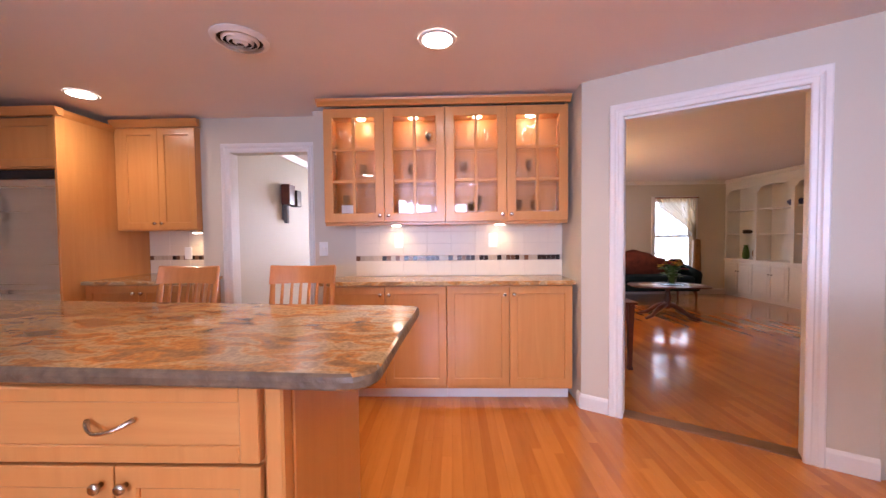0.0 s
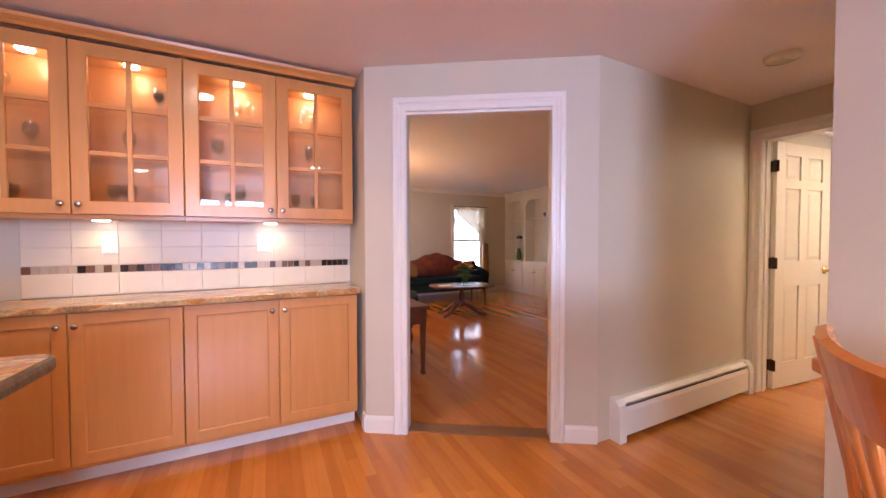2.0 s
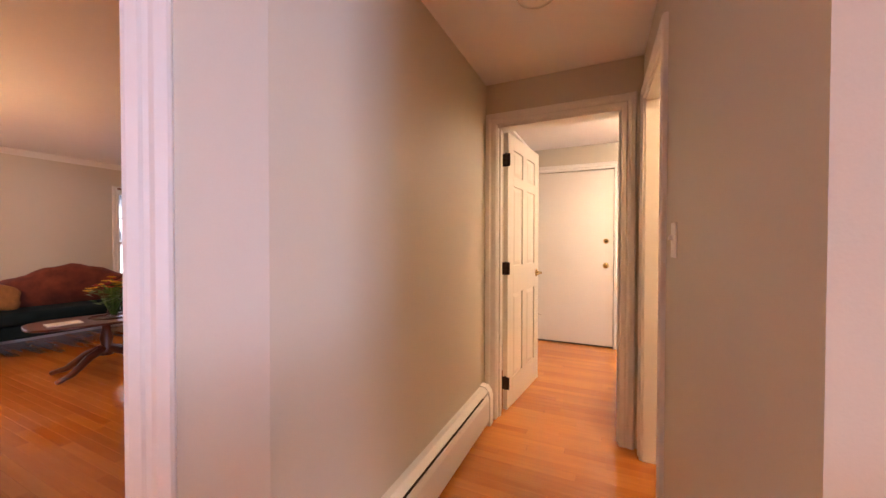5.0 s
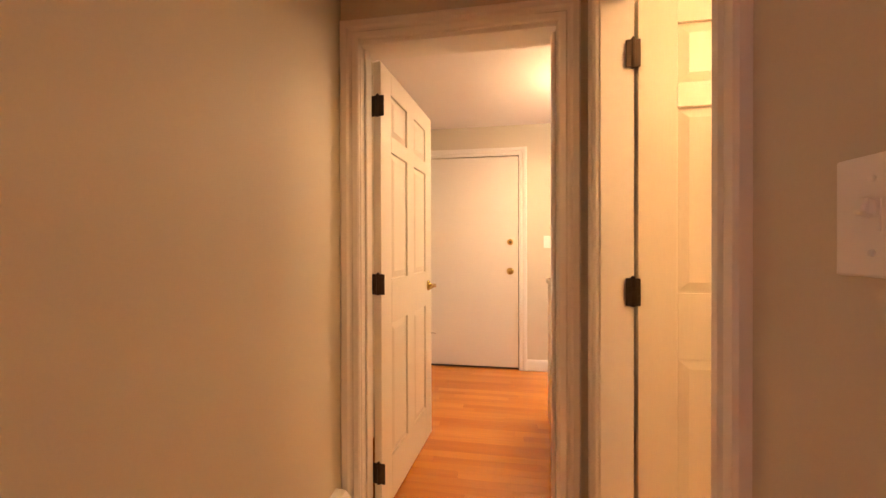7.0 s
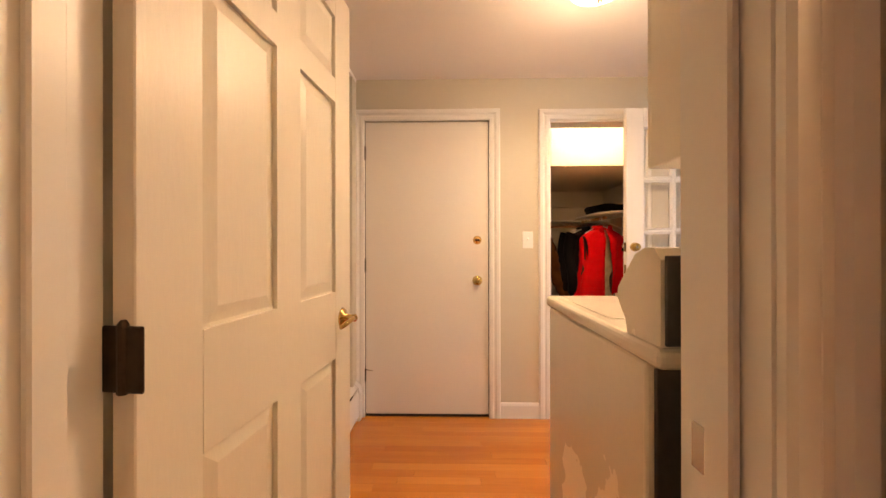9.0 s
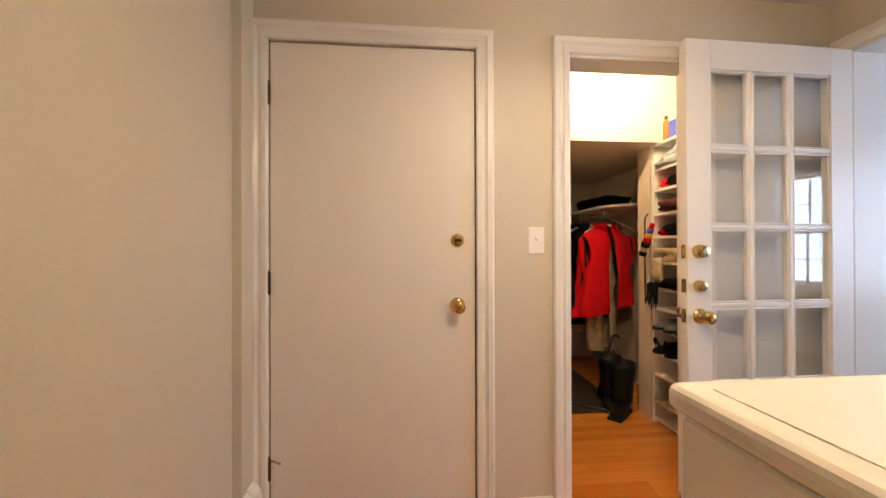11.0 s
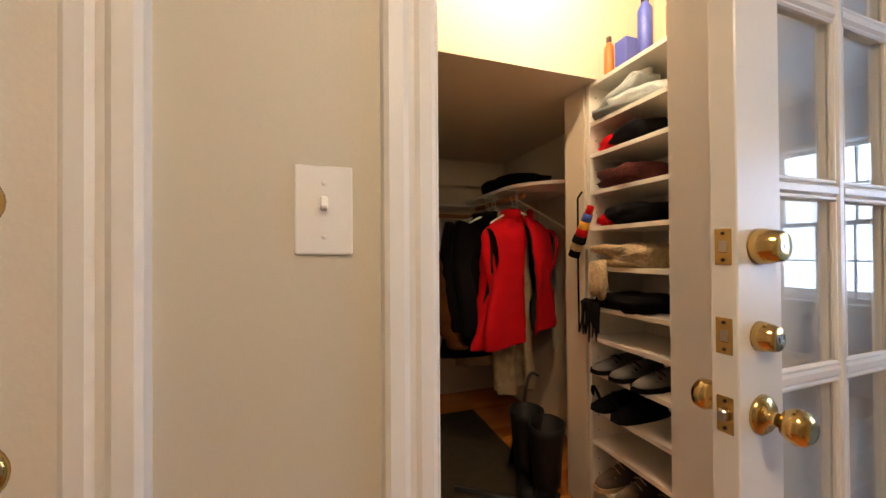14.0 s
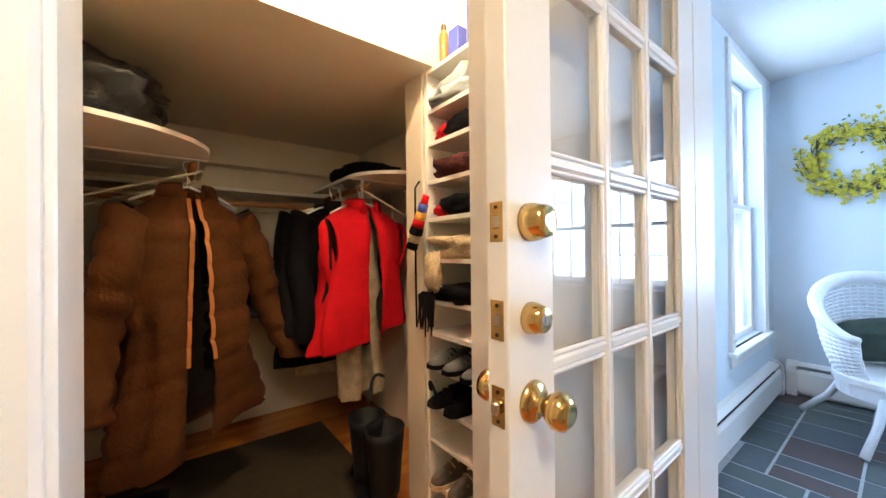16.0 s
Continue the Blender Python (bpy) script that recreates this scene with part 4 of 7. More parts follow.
def lever(th, at, side):
    b = bmesh.new()
    lathe(b, ((0.032, 0), (0.030, 0.006), (0.014, 0.010), (0.011, 0.030), (0.0125, 0.045), (0.004, 0.05)), segs=18, axis='y')
    k = part("rose", b, M_BRASS, th, "polished brass rose", True)
    k.matrix_local = Matrix.Translation(at) @ Matrix.Diagonal((1, side, 1, 1))
    b = bmesh.new()
    tube(b, [(0, 0.040, 0), (-0.03, 0.046, 0.004), (-0.07, 0.044, -0.002), (-0.105, 0.040, -0.008)], [0.009, 0.0085, 0.008, 0.006], 10)
    k2 = part("lever", b, M_BRASS, th, "polished brass lever", True)
    k2.matrix_local = Matrix.Translation(at) @ Matrix.Diagonal((1, side, 1, 1))


def round_knob(parent, at, nrm, r=0.027, l=0.062, mat=None, label="polished brass round door knob"):
    """nrm is the turn about z in degrees by which +x becomes the way out of the door."""
    b = bmesh.new()
    lathe(b, ((r * 1.18, 0), (r * 1.16, 0.004), (r * 0.95, 0.009), (r * 0.42, 0.012), (r * 0.40, l * 0.42), (r * 0.8, l * 0.52), (r, l * 0.70), (r * 0.95, l * 0.88), (r * 0.6, l), (r * 0.25, l * 1.01)), segs=24, axis='x')
    k = part("knob", b, mat or M_BRASS, parent, label, True)
    k.matrix_local = Matrix.Translation(at) @ Matrix.Rotation(radians(nrm), 4, 'Z')
    return k


def deadbolt(parent, at, nrm, r=0.027, l=0.03, thumb=False):
    b = bmesh.new()
    lathe(b, ((r, 0), (r * 0.98, l * 0.3), (r * 0.78, l), (r * 0.70, l + 0.001)), segs=22, axis='x')
    k = part("deadbolt", b, M_BRASS, parent, "brass deadbolt cylinder", True)
    k.matrix_local = Matrix.Translation(at) @ Matrix.Rotation(radians(nrm), 4, 'Z')
    b = bmesh.new()
    if thumb:
        box(b, (l, -0.016, -0.006), (l + 0.012, 0.016, 0.006), 0.004)
    else:
        lathe(b, ((r * 0.36, l), (r * 0.34, l + 0.002)), segs=14, axis='x')
        box(b, (l + 0.002, -0.0015, -0.005), (l + 0.003, 0.0015, 0.005))
    p = part("keyway" if not thumb else "thumb_turn", b, M_NICKEL if not thumb else M_BRONZE, k)
    return k


# hall door, open into the laundry
ang = math.degrees(math.atan2(1.925 - 2.0, 0.74))
th = thing("door", "white six-panel door standing open into the laundry", "door", (4.150, 1.965, 0.012), ang)
six_panel(th, 0.745, 1.962)
for z in (0.19, 1.005, 1.77):
    hinge(th, (-0.003, 0.014, z), Matrix.Rotation(radians(90), 4, 'Z'), w=0.03)
lever(th, (0.745 - 0.065, 0.0, 0.93), -1)
lever(th, (0.745 - 0.065, 0.035, 0.93), 1)
# door of the small hall closet, open at a right angle
th = thing("door", "white six-panel closet door standing open", "door", (3.893, 1.03, 0.012), -90)
six_panel(th, 0.70, 1.955)
for z in (0.2, 1.02, 1.775):
    hinge(th, (-0.016, -0.004, z), Matrix.Identity(4), w=0.022)
round_knob(th, (0.64, 0.0, 0.95), -90)
# strike plate on the hall door jamb
single("strike_plate", B((4.102, 1.2576, 0.90), (4.126, 1.2600, 0.955), 0.001), M_NICKEL, "brass strike plate on the door jamb", "strike plate")

# back door, closed
th = thing("door", "cream flush exterior door, closed", "door", (6.166, 2.14, 0.018), -90)
part("leaf", B((0.0, 0.0, 0.0), (0.853, 0.045, 2.026), 0.002), M_DOORF, th)
part("sweep", B((0.0, -0.004, -0.012), (0.853, 0.040, 0.0)), M_SLOT, th)
part("weather_strip", B((-0.004, 0.004, 0.0), (-0.0005, 0.03, 2.03)), M_SLOT, th)
part("weather_strip", B((0.8535, 0.004, 0.0), (0.857, 0.03, 2.03)), M_SLOT, th)
for z in (0.27, 1.03, 1.81):
    hinge(th, (-0.004, -0.007, z), Matrix.Identity(4), w=0.009)
b = bmesh.new()
tube(b, [(0.0, -0.012, 0.31), (0.03, -0.03, 0.312), (0.055, -0.045, 0.312)], 0.004, 8)
part("hinge_stop", b, M_NICKEL, th, "chrome hinge pin door stop", True)
round_knob(th, (0.776, 0.0, 0.925), -90, 0.029, 0.062)
deadbolt(th, (0.776, 0.0, 1.205), -90, 0.030, 0.016, True)
part("jamb_frame", B((-0.02, 0.046, 0), (0.873, 0.075, 2.035)), M_TRIM, th)
single("door_sill", B((6.162, 1.283, 0.0), (6.28, 2.144, 0.014), 0.003), M_THRESH, "dark wooden door sill", "sill")

# french door, open against the end wall
fa = math.degrees(math.atan2(-0.428 - 0.393, 6.078 - 6.058))
th = thing("french_door", "white fifteen-pane french door standing open", "door", (6.058, 0.393, 0.012), fa)
FW, FH, FT = 0.82, 2.072, 0.042
b = bmesh.new()
ST, TR, BR = 0.113, 0.125, 0.245
box(b, (0, 0, 0), (ST, FT, FH), 0.002)
box(b, (FW - ST, 0, 0), (FW, FT, FH), 0.002)
box(b, (ST, 0, 0), (FW - ST, FT, BR))
box(b, (ST, 0, FH - TR), (FW - ST, FT, FH))
part("leaf_frame", b, M_TRIM, th)
gx0, gx1, gz0, gz1 = ST, FW - ST, BR, FH - TR
cw, ch = (gx1 - gx0) / 3, (gz1 - gz0) / 5
mpro = ((-0.013, 0.021), (-0.011, 0.010), (-0.006, 0.004), (0.006, 0.004), (0.011, 0.010), (0.013, 0.021), (0.011, 0.032), (0.006, 0.038), (-0.006, 0.038), (-0.011, 0.032))
for i in (1, 2):
    b = bmesh.new()
    loft(b, [[(gx0 + cw * i + o, d, z) for o, d in mpro] for z in (gz0, gz1)])
    part("muntin", b, M_TRIM, th)
for k in range(1, 5):
    for i in range(3):
        b = bmesh.new()
        xa, xb = gx0 + cw * i + (0.011 if i else 0), gx0 + cw * (i + 1) - (0.011 if i < 2 else 0)
        loft(b, [[(x, d, gz0 + ch * k + o) for o, d in mpro] for x in (xa, xb)])
        part("muntin", b, M_TRIM, th)
for i in range(3):
    for k in range(5):
        xa, xb, za, zb = gx0 + cw * i + 0.011, gx0 + cw * (i + 1) - 0.011, gz0 + ch * k + 0.011, gz0 + ch * (k + 1) - 0.011
        xa, xb = xa - (0.011 if i == 0 else 0), xb + (0.011 if i == 2 else 0)
        za, zb = za - (0.011 if k == 0 else 0), zb + (0.011 if k == 4 else 0)
        b = bmesh.new()
        for lo, hi in (((xa, 0.006, za), (xb, 0.016, za + 0.009)), ((xa, 0.006, zb - 0.009), (xb, 0.016, zb)), ((xa, 0.006, za + 0.009), (xa + 0.009, 0.016, zb - 0.009)), ((xb - 0.009, 0.006, za + 0.009), (xb, 0.016, zb - 0.009))):
            box(b, lo, hi, 0.003)
        part("glazing_bead", b, M_TRIM, th)
        g = part("pane", B((xa, 0.0185, za), (xb, 0.0225, zb)), M_GLASS, th)
        g.visible_shadow = False
for z in (1.161, 1.014):
    deadbolt(th, (0.052, 0.0, z), -90, 0.030 if z > 1.1 else 0.025, 0.034 if z > 1.1 else 0.026)
round_knob(th, (0.056, 0.0, 0.885), -90, 0.028, 0.064)
round_knob(th, (0.056, FT, 0.885), 90, 0.028, 0.064)
for z in (1.161, 1.014, 0.885):
    pl = part("latch_plate", B((-0.0012, 0.008, z - 0.030), (0.0005, 0.034, z + 0.030), 0.0006), M_BRASS, th, "brass latch plate")
    part("bolt", B((-0.0025, 0.014, z - 0.010), (0.0, 0.028, z + 0.010), 0.002) if z > 0.9 else B((-0.012, 0.014, z - 0.010), (0.0, 0.028, z + 0.010), 0.003), M_NICKEL, pl)
    for dz in (-0.022, 0.022):
        b = bmesh.new()
        lathe(b, ((0.003, -0.0022), (0.003, -0.001)), (0, 0.021, z + dz), 8, 'x')
        part("screw", b, M_BRONZE, pl)
for z in (0.25, 1.0, 1.78):
    h = hinge(th, (FW + 0.004, FT + 0.006, z), Matrix.Identity(4))


# ---- baseboard heaters ----


def heater(m, ln, label="white painted hot-water baseboard heater"):
    """A fin-tube baseboard heater along a wall: x along the wall, y out."""
    th = thing("baseboard_heater", label, "heater", group="baseboard heaters")
    m = m @ Matrix.Diagonal((1, 1, 1.13, 1))
    b = bmesh.new()
    loft(b, [[m @ Vector((s, d, z)) for d, z in ((0.0, 0.0), (0.006, 0.0), (0.006, 0.205), (0.03, 0.212), (0.055, 0.196), (0.055, 0.20), (0.03, 0.219), (0.0, 0.219))] for s in (0.05, ln - 0.05)])
    part("back_plate", b, M_TRIM, th)
    b = bmesh.new()
    loft(b, [[m @ Vector((s, d, z)) for d, z in ((0.060, 0.03), (0.066, 0.03), (0.066, 0.155), (0.058, 0.178), (0.052, 0.178), (0.060, 0.152))] for s in (0.05, ln - 0.05)])
    part("front_cover", b, M_TRIM, th)
    b = bmesh.new()
    for k in range(int((ln - 0.12) / 0.02)):
        box(b, (0.06 + k * 0.02, 0.010, 0.07), (0.0615 + k * 0.02, 0.05, 0.16), m=m)
    tagged(part("fins", b, M_DARKMETAL, th, "dark metal fins"), kind="stuff")
    for s in (0.0, ln - 0.06):
        b = bmesh.new()
        pr = ((0.0, 0.0), (0.074, 0.0), (0.074, 0.16), (0.066, 0.195), (0.04, 0.222), (0.0, 0.226))
        loft(b, [[m @ Vector((q, d, z)) for d, z in pr] for q in (s, s + 0.06)])
        part("end_cap", b, M_TRIM, th)
    return th


heater(frame_m((2.40, 2.066), (1, 0.0115), (0, -1)), 1.56)
heater(frame_m((4.95, 2.235), (1, 0), (0, -1)), 1.20)
heater(frame_m((6.37, -0.60), (0, -1), (-1, 0)), 2.40)
heater(frame_m((6.29, -3.08), (-1, 0), (0, 1)), 1.9)
heater(frame_m((1.6, 7.75), (1, 0), (0, -1)), 3.4)

# smoke detector, ceiling vent
th = thing("smoke_detector", "round beige smoke detector on the ceiling", "smoke detector", (3.23, 1.60, KZ))
b = bmesh.new()
lathe(b, ((0.085, 0), (0.085, -0.012), (0.078, -0.03), (0.05, -0.036)), segs=28)
part("cover", b, M_ENAMEL, th, smooth=True)
b = bmesh.new()
lathe(b, ((0.088, 0.0), (0.088, -0.006)), segs=28)
part("base", b, M_PLASTIC, th)
th = thing("ceiling_vent", "round white ceiling air diffuser", "vent", (-0.897, 2.159, KZ))
for r0, r1, dz in ((0.140, 0.112, 0.0), (0.090, 0.080, 0.004), (0.064, 0.054, 0.009), (0.036, 0.020, 0.013)):
    b = bmesh.new()
    loft(b, [[(r * math.cos(a * math.pi / 18), r * math.sin(a * math.pi / 18), z) for a in range(36)] for r, z in ((r0, -0.004 - dz), (r0, -0.010 - dz), (r1, -0.022 - dz), (r1, -0.018 - dz), (r0, -0.004 - dz))], cap=False)
    part("ring", b, M_WHITE, th, smooth=False)
b = bmesh.new()
lathe(b, ((0.11, -0.0005), (0.11, -0.003)), segs=28)
part("throat", b, M_SLOT, th, "dark throat behind the rings")

# ---- laundry ----
# dryer with its back to the hall wall, facing the end wall
th = thing("dryer", "almond enamel dryer with a raised control console", "dryer", (0, 0, 0))
part("cabinet", B((4.437, 0.46, 0.03), (5.165, 1.145, 0.923), 0.012, 3), M_ENAMEL, th)
part("top", B((4.383, 0.452, 0.9235), (5.188, 1.152, 0.968), 0.016, 3), M_ENAMEL, th)
part("back_panel", B((4.425, 0.47, 0.06), (4.4365, 1.13, 0.915), 0.002), M_DARKMETAL, th, "dark grey metal back panel")
b = bmesh.new()
cp = ((4.425, 0.969), (4.425, 1.14), (4.445, 1.162), (4.48, 1.164), (4.52, 1.15), (4.60, 1.070), (4.605, 1.045), (4.585, 1.02), (4.565, 1.0), (4.555, 0.969))
loft(b, [[(x - 0.034, y, z) for x, z in cp] for y in (0.47, 1.142)])
part("console", b, M_ENAMEL, th, "almond control console with a curved face")
part("console_back", B((4.384, 0.48, 0.972), (4.3905, 1.135, 1.148), 0.002), M_DARKMETAL, th, "dark metal console back")
part("rating_plate", B((4.3825, 0.86, 1.085), (4.384, 1.07, 1.112)), M_GREYC, th, "pale rating plate with unreadable print")
part("front_trim", B((5.166, 0.50, 0.06), (5.175, 1.11, 0.88), 0.004), M_ENAMEL, th)
for x in (4.50, 5.12):
    for y in (0.55, 1.06):
        b = bmesh.new()
        lathe(b, ((0.02, 0.0), (0.02, 0.02), (0.012, 0.03)), (x, y, 0), 12)
        part("foot", b, M_BLACK, th)
b = bmesh.new()
box(b, (4.68, 0.50, 0.9685), (5.14, 1.11, 0.9705), 0.0008)
part("lid_line", b, M_ENAMEL, th)
# wall cabinet above it
th = thing("laundry_cabinet", "cream painted wall cabinet over the dryer", "cabinet")
part("body", B((4.145, -0.30, 1.352), (4.555, 1.07, 2.05), 0.003), M_DOOR, th)
for y in (-0.297, 0.39):
    part("door", B((4.5555, y, 1.357), (4.575, y + 0.677, 2.045), 0.004), M_DOOR, th)
# flush dome lamp
th = thing("ceiling_light", "brass and frosted glass dome ceiling lamp, lit", "lamp", (5.20, 0.92, LZ))
b = bmesh.new()
lathe(b, ((0.165, 0), (0.168, -0.015), (0.160, -0.028), (0.150, -0.030)), segs=32)
part("rim", b, M_NICKEL, th, smooth=True)
b = bmesh.new()
lathe(b, ((0.150, -0.028), (0.146, -0.045), (0.125, -0.075), (0.085, -0.098), (0.03, -0.108), (0.012, -0.109)), segs=32)
d = part("dome", b, M_DOME, th, "glowing frosted glass bowl", True)
d.visible_shadow = False
b = bmesh.new()
lathe(b, ((0.012, -0.108), (0.018, -0.114), (0.010, -0.124), (0.013, -0.134), (0.006, -0.146)), segs=14)
part("finial", b, M_NICKEL, th, smooth=True)
lamp("dome_glow", 'POINT', (5.20, 0.92, LZ - 0.27), 9, (1.0, 0.80, 0.52), 0.14)
lamp("dome_glow_down", 'AREA', (5.20, 0.92, LZ - 0.26), 15, (1.0, 0.80, 0.52), 0.28, aim=(5.20, 0.92, 0), size_y=0.28)
# closet lamp
th = thing("closet_light", "bare closet ceiling bulb, lit", "lamp", (6.52, 0.30, CZ))
b = bmesh.new()
lathe(b, ((0.05, 0), (0.052, -0.02), (0.03, -0.045)), segs=18)
part("holder", b, M_PLASTIC, th, smooth=True)
b = bmesh.new()
lathe(b, ((0.014, -0.045), (0.026, -0.07), (0.030, -0.09), (0.022, -0.112), (0.006, -0.12)), segs=16)
part("bulb", b, M_LAMP, th, "glowing bulb", True).visible_shadow = False
lamp("closet_glow", 'POINT', (6.52, 0.30, CZ - 0.085), 52, (1.0, 0.76, 0.46), 0.04)
# lamp of the small room beside the hall
th = thing("ceiling_light", "frosted glass ceiling lamp in the side room, lit", "lamp", (3.05, 0.35, KZ))
b = bmesh.new()
lathe(b, ((0.12, 0), (0.125, -0.02), (0.10, -0.06), (0.04, -0.08)), segs=24)
d = part("dome", b, M_DOME, th, "glowing frosted glass bowl", True)
d.visible_shadow = False
lamp("side_room_glow", 'POINT', (3.05, 0.35, KZ - 0.16), 26, (1.0, 0.70, 0.36), 0.1)


# ---- kitchen chairs and tall table ----


def bar_chair(at, rz, label):
    """A counter-height slat-back chair; its back rail is on the -y side, the seat towards +y."""
    th = thing("counter_chair", label, "chair", at, rz, "counter chairs")
    b = bmesh.new()
    box(b, (-0.19, -0.02, 0.60), (0.19, 0.37, 0.635), 0.012, 3)
    part("seat", b, M_CHAIR, th)
    for sx in (-1, 1):
        b = bmesh.new()
        tube(b, [(sx * 0.175, -0.02, 0.0), (sx * 0.175, 0.0, 0.60), (sx * 0.172, -0.03, 0.83), (sx * 0.178, -0.075, 1.045)], [0.016, 0.019, 0.017, 0.013], 8)
        part("back_leg", b, M_CHAIR, th, smooth=True)
        b = bmesh.new()
        tube(b, [(sx * 0.17, 0.35, 0.0), (sx * 0.16, 0.33, 0.60)], [0.015, 0.02], 8)
        part("front_leg", b, M_CHAIR, th, smooth=True)
        b = bmesh.new()
        tube(b, [(sx * 0.173, 0.0, 0.22), (sx * 0.166, 0.345, 0.22)], 0.011, 8)
        part("side_stretcher", b, M_CHAIR, th, smooth=True)
    for y, z in ((0.345, 0.18), (0.0, 0.30)):
        b = bmesh.new()
        tube(b, [(-0.165, y, z), (0.165, y, z)], 0.012, 8)
        part("stretcher", b, M_CHAIR, th, smooth=True)
    # curved top rail
    rings = []
    for k in range(13):
        x = -0.188 + 0.376 * k / 12
        bow = -0.045 * (1 - (x / 0.188) ** 2)
        rise = 0.008 * (x / 0.188) ** 2
        rings.append([(x, -0.055 + bow, 0.955), (x, -0.034 + bow, 0.957), (x, -0.058 + bow, 1.05 + rise), (x, -0.066 + bow, 1.056 + rise), (x, -0.080 + bow, 1.05 + rise)])
    b = bmesh.new()
    loft(b, rings)
    part("top_rail", b, M_CHAIR, th, smooth=False)
    for k in range(6):
        x = -0.125 + 0.05 * k
        bow = -0.045 * (1 - (x / 0.188) ** 2)
        b = bmesh.new()
        tube(b, [(x * 0.95, 0.0, 0.63), (x, -0.025 + bow * 0.7, 0.80), (x, -0.048 + bow, 0.958)], [0.009, 0.010, 0.009], 6)
        part("slat", b, M_CHAIR, th, smooth=True)
    return th


bar_chair((-0.668, 2.27, 0), 180, "honey wooden counter chair with a slatted back at the island")
bar_chair((-1.375, 2.30, 0), 176, "honey wooden counter chair with a slatted back at the island")
# the chair at the tall table: its rail ends near the walked line
bar_chair((1.290, 0.672, 0.0), -141, "honey wooden counter chair drawn up to the tall table")
th = thing("pub_table", "square honey wood counter-height table set cornerwise", "table", (1.585, 0.425, 0), 45)
part("tabletop", B((-0.352, -0.352, 0.928), (0.352, 0.352, 0.958), 0.006, 2), M_CHAIR, th)
part("apron", B((-0.27, -0.27, 0.83), (0.27, 0.27, 0.928), 0.004), M_CHAIR, th)
for sx in (-1, 1):
    for sy in (-1, 1):
        part("leg", B((sx * 0.255 - 0.03, sy * 0.255 - 0.03, 0), (sx * 0.255 + 0.03, sy * 0.255 + 0.03, 0.83), 0.005), M_CHAIR, th)

# glassware in the display cabinets, and white cards that imitate window reflections
rnd = random.Random(8)


def goblet(x, y, z, h, r):
    b = bmesh.new()
    lathe(b, ((r * 0.8, 0), (r * 0.75, 0.004), (0.004, 0.008), (0.0035, h * 0.45), (r * 0.5, h * 0.5), (r, h * 0.72), (r * 0.88, h), (r * 0.80, h - 0.001), (r * 0.9, h * 0.72), (r * 0.3, h * 0.54)), (0, 0, 0), 14)
    return single("wine_glass", b, M_CRYSTAL, "clear stemmed glass on a cabinet shelf", "glass", "glasses in the display cabinets", smooth=True, m=pose(x, y, z))


for cx in (-0.54, -0.09, 0.38, 0.83):
    for z, n in ((1.353, 2), (1.633, 1), (1.903, 2)):
        for k in range(n):
            goblet(cx + rnd.uniform(-0.11, 0.13), rnd.uniform(2.86 + 0.2, 3.16), z + 0.0005, rnd.uniform(0.13, 0.2), rnd.uniform(0.026, 0.036))
# white rectangles behind the lower panes take the place of reflected window light
for x, w, h in ((-0.66, 0.10, 0.12), (0.83, 0.14, 0.06), (0.33, 0.12, 0.06)):
    single("note_card", B((x, 3.06, 1.354), (x + w, 3.065, 1.354 + h)), M_PAPER, "white card standing in for a window reflection in the cabinet glass", "card")

# dining room sconce
th = thing("wall_sconce", "dark brown boxy wall sconce with a grey stem", "lamp", (-1.78, 4.42, 1.46))
part("back_plate", B((0.001, -0.03, -0.02), (0.02, 0.03, 0.16), 0.004), M_GREYC, th)
part("shade", B((0.03, -0.10, 0.15), (0.13, 0.05, 0.38), 0.004), M_MAHOG, th)
part("shade", B((0.06, 0.055, 0.14), (0.15, 0.17, 0.33), 0.004), M_BRONZE, th)
part("stem", B((0.02, -0.02, -0.06), (0.06, 0.03, 0.15), 0.006), M_GREYC, th)

# ---- windows ----


def window(name, m, a, b, z0, z1, depth, cas=0.075, cols=2, rows=2, label="white double-hung window with divided panes"):
    """A double-hung window in the wall's own axes; y = 0 is the room side."""
    th = thing(name, label, "window", kind="structure")
    casing("casing", m, a, b, z1, width=cas, z0=z0, parent=th)
    part("window_sill", B((a - 0.10, -0.02, z0 - 0.03), (b + 0.10, 0.05, z0), 0.005, m=m), M_TRIM, th)
    part("apron", B((a - 0.07, 0.0, z0 - 0.10), (b + 0.07, 0.015, z0 - 0.03), 0.003, m=m), M_TRIM, th)
    mid = (z0 + z1) / 2
    for za, zb, d in ((z0, mid + 0.02, -0.06), (mid - 0.02, z1, -0.10)):
        f = bmesh.new()
        s = 0.042
        box(f, (a, d - 0.03, za), (a + s, d, zb), 0.003, m=m)
        box(f, (b - s, d - 0.03, za), (b, d, zb), 0.003, m=m)
        box(f, (a + s, d - 0.03, za), (b - s, d, za + s), 0.003, m=m)
        box(f, (a + s, d - 0.03, zb - s * 0.8), (b - s, d, zb), 0.003, m=m)
        sash = part("sash", f, M_TRIM, th)
        for i in range(1, cols):
            x = a + s + (b - a - 2 * s) * i / cols
            part("glazing_bar", B((x - 0.008, d - 0.024, za + s), (x + 0.008, d - 0.006, zb - s * 0.8), m=m), M_TRIM, sash)
        for k in range(1, rows):
            z = za + s + (zb - za - 1.8 * s) * k / rows
            part("glazing_bar", B((a + s, d - 0.023, z - 0.008), (b - s, d - 0.007, z + 0.008), m=m), M_TRIM, sash)
        g = part("pane", B((a + s, d - 0.017, za + s), (b - s, d - 0.014, zb - s * 0.8), m=m), M_GLASS, sash)
        g.visible_shadow = False
    return th


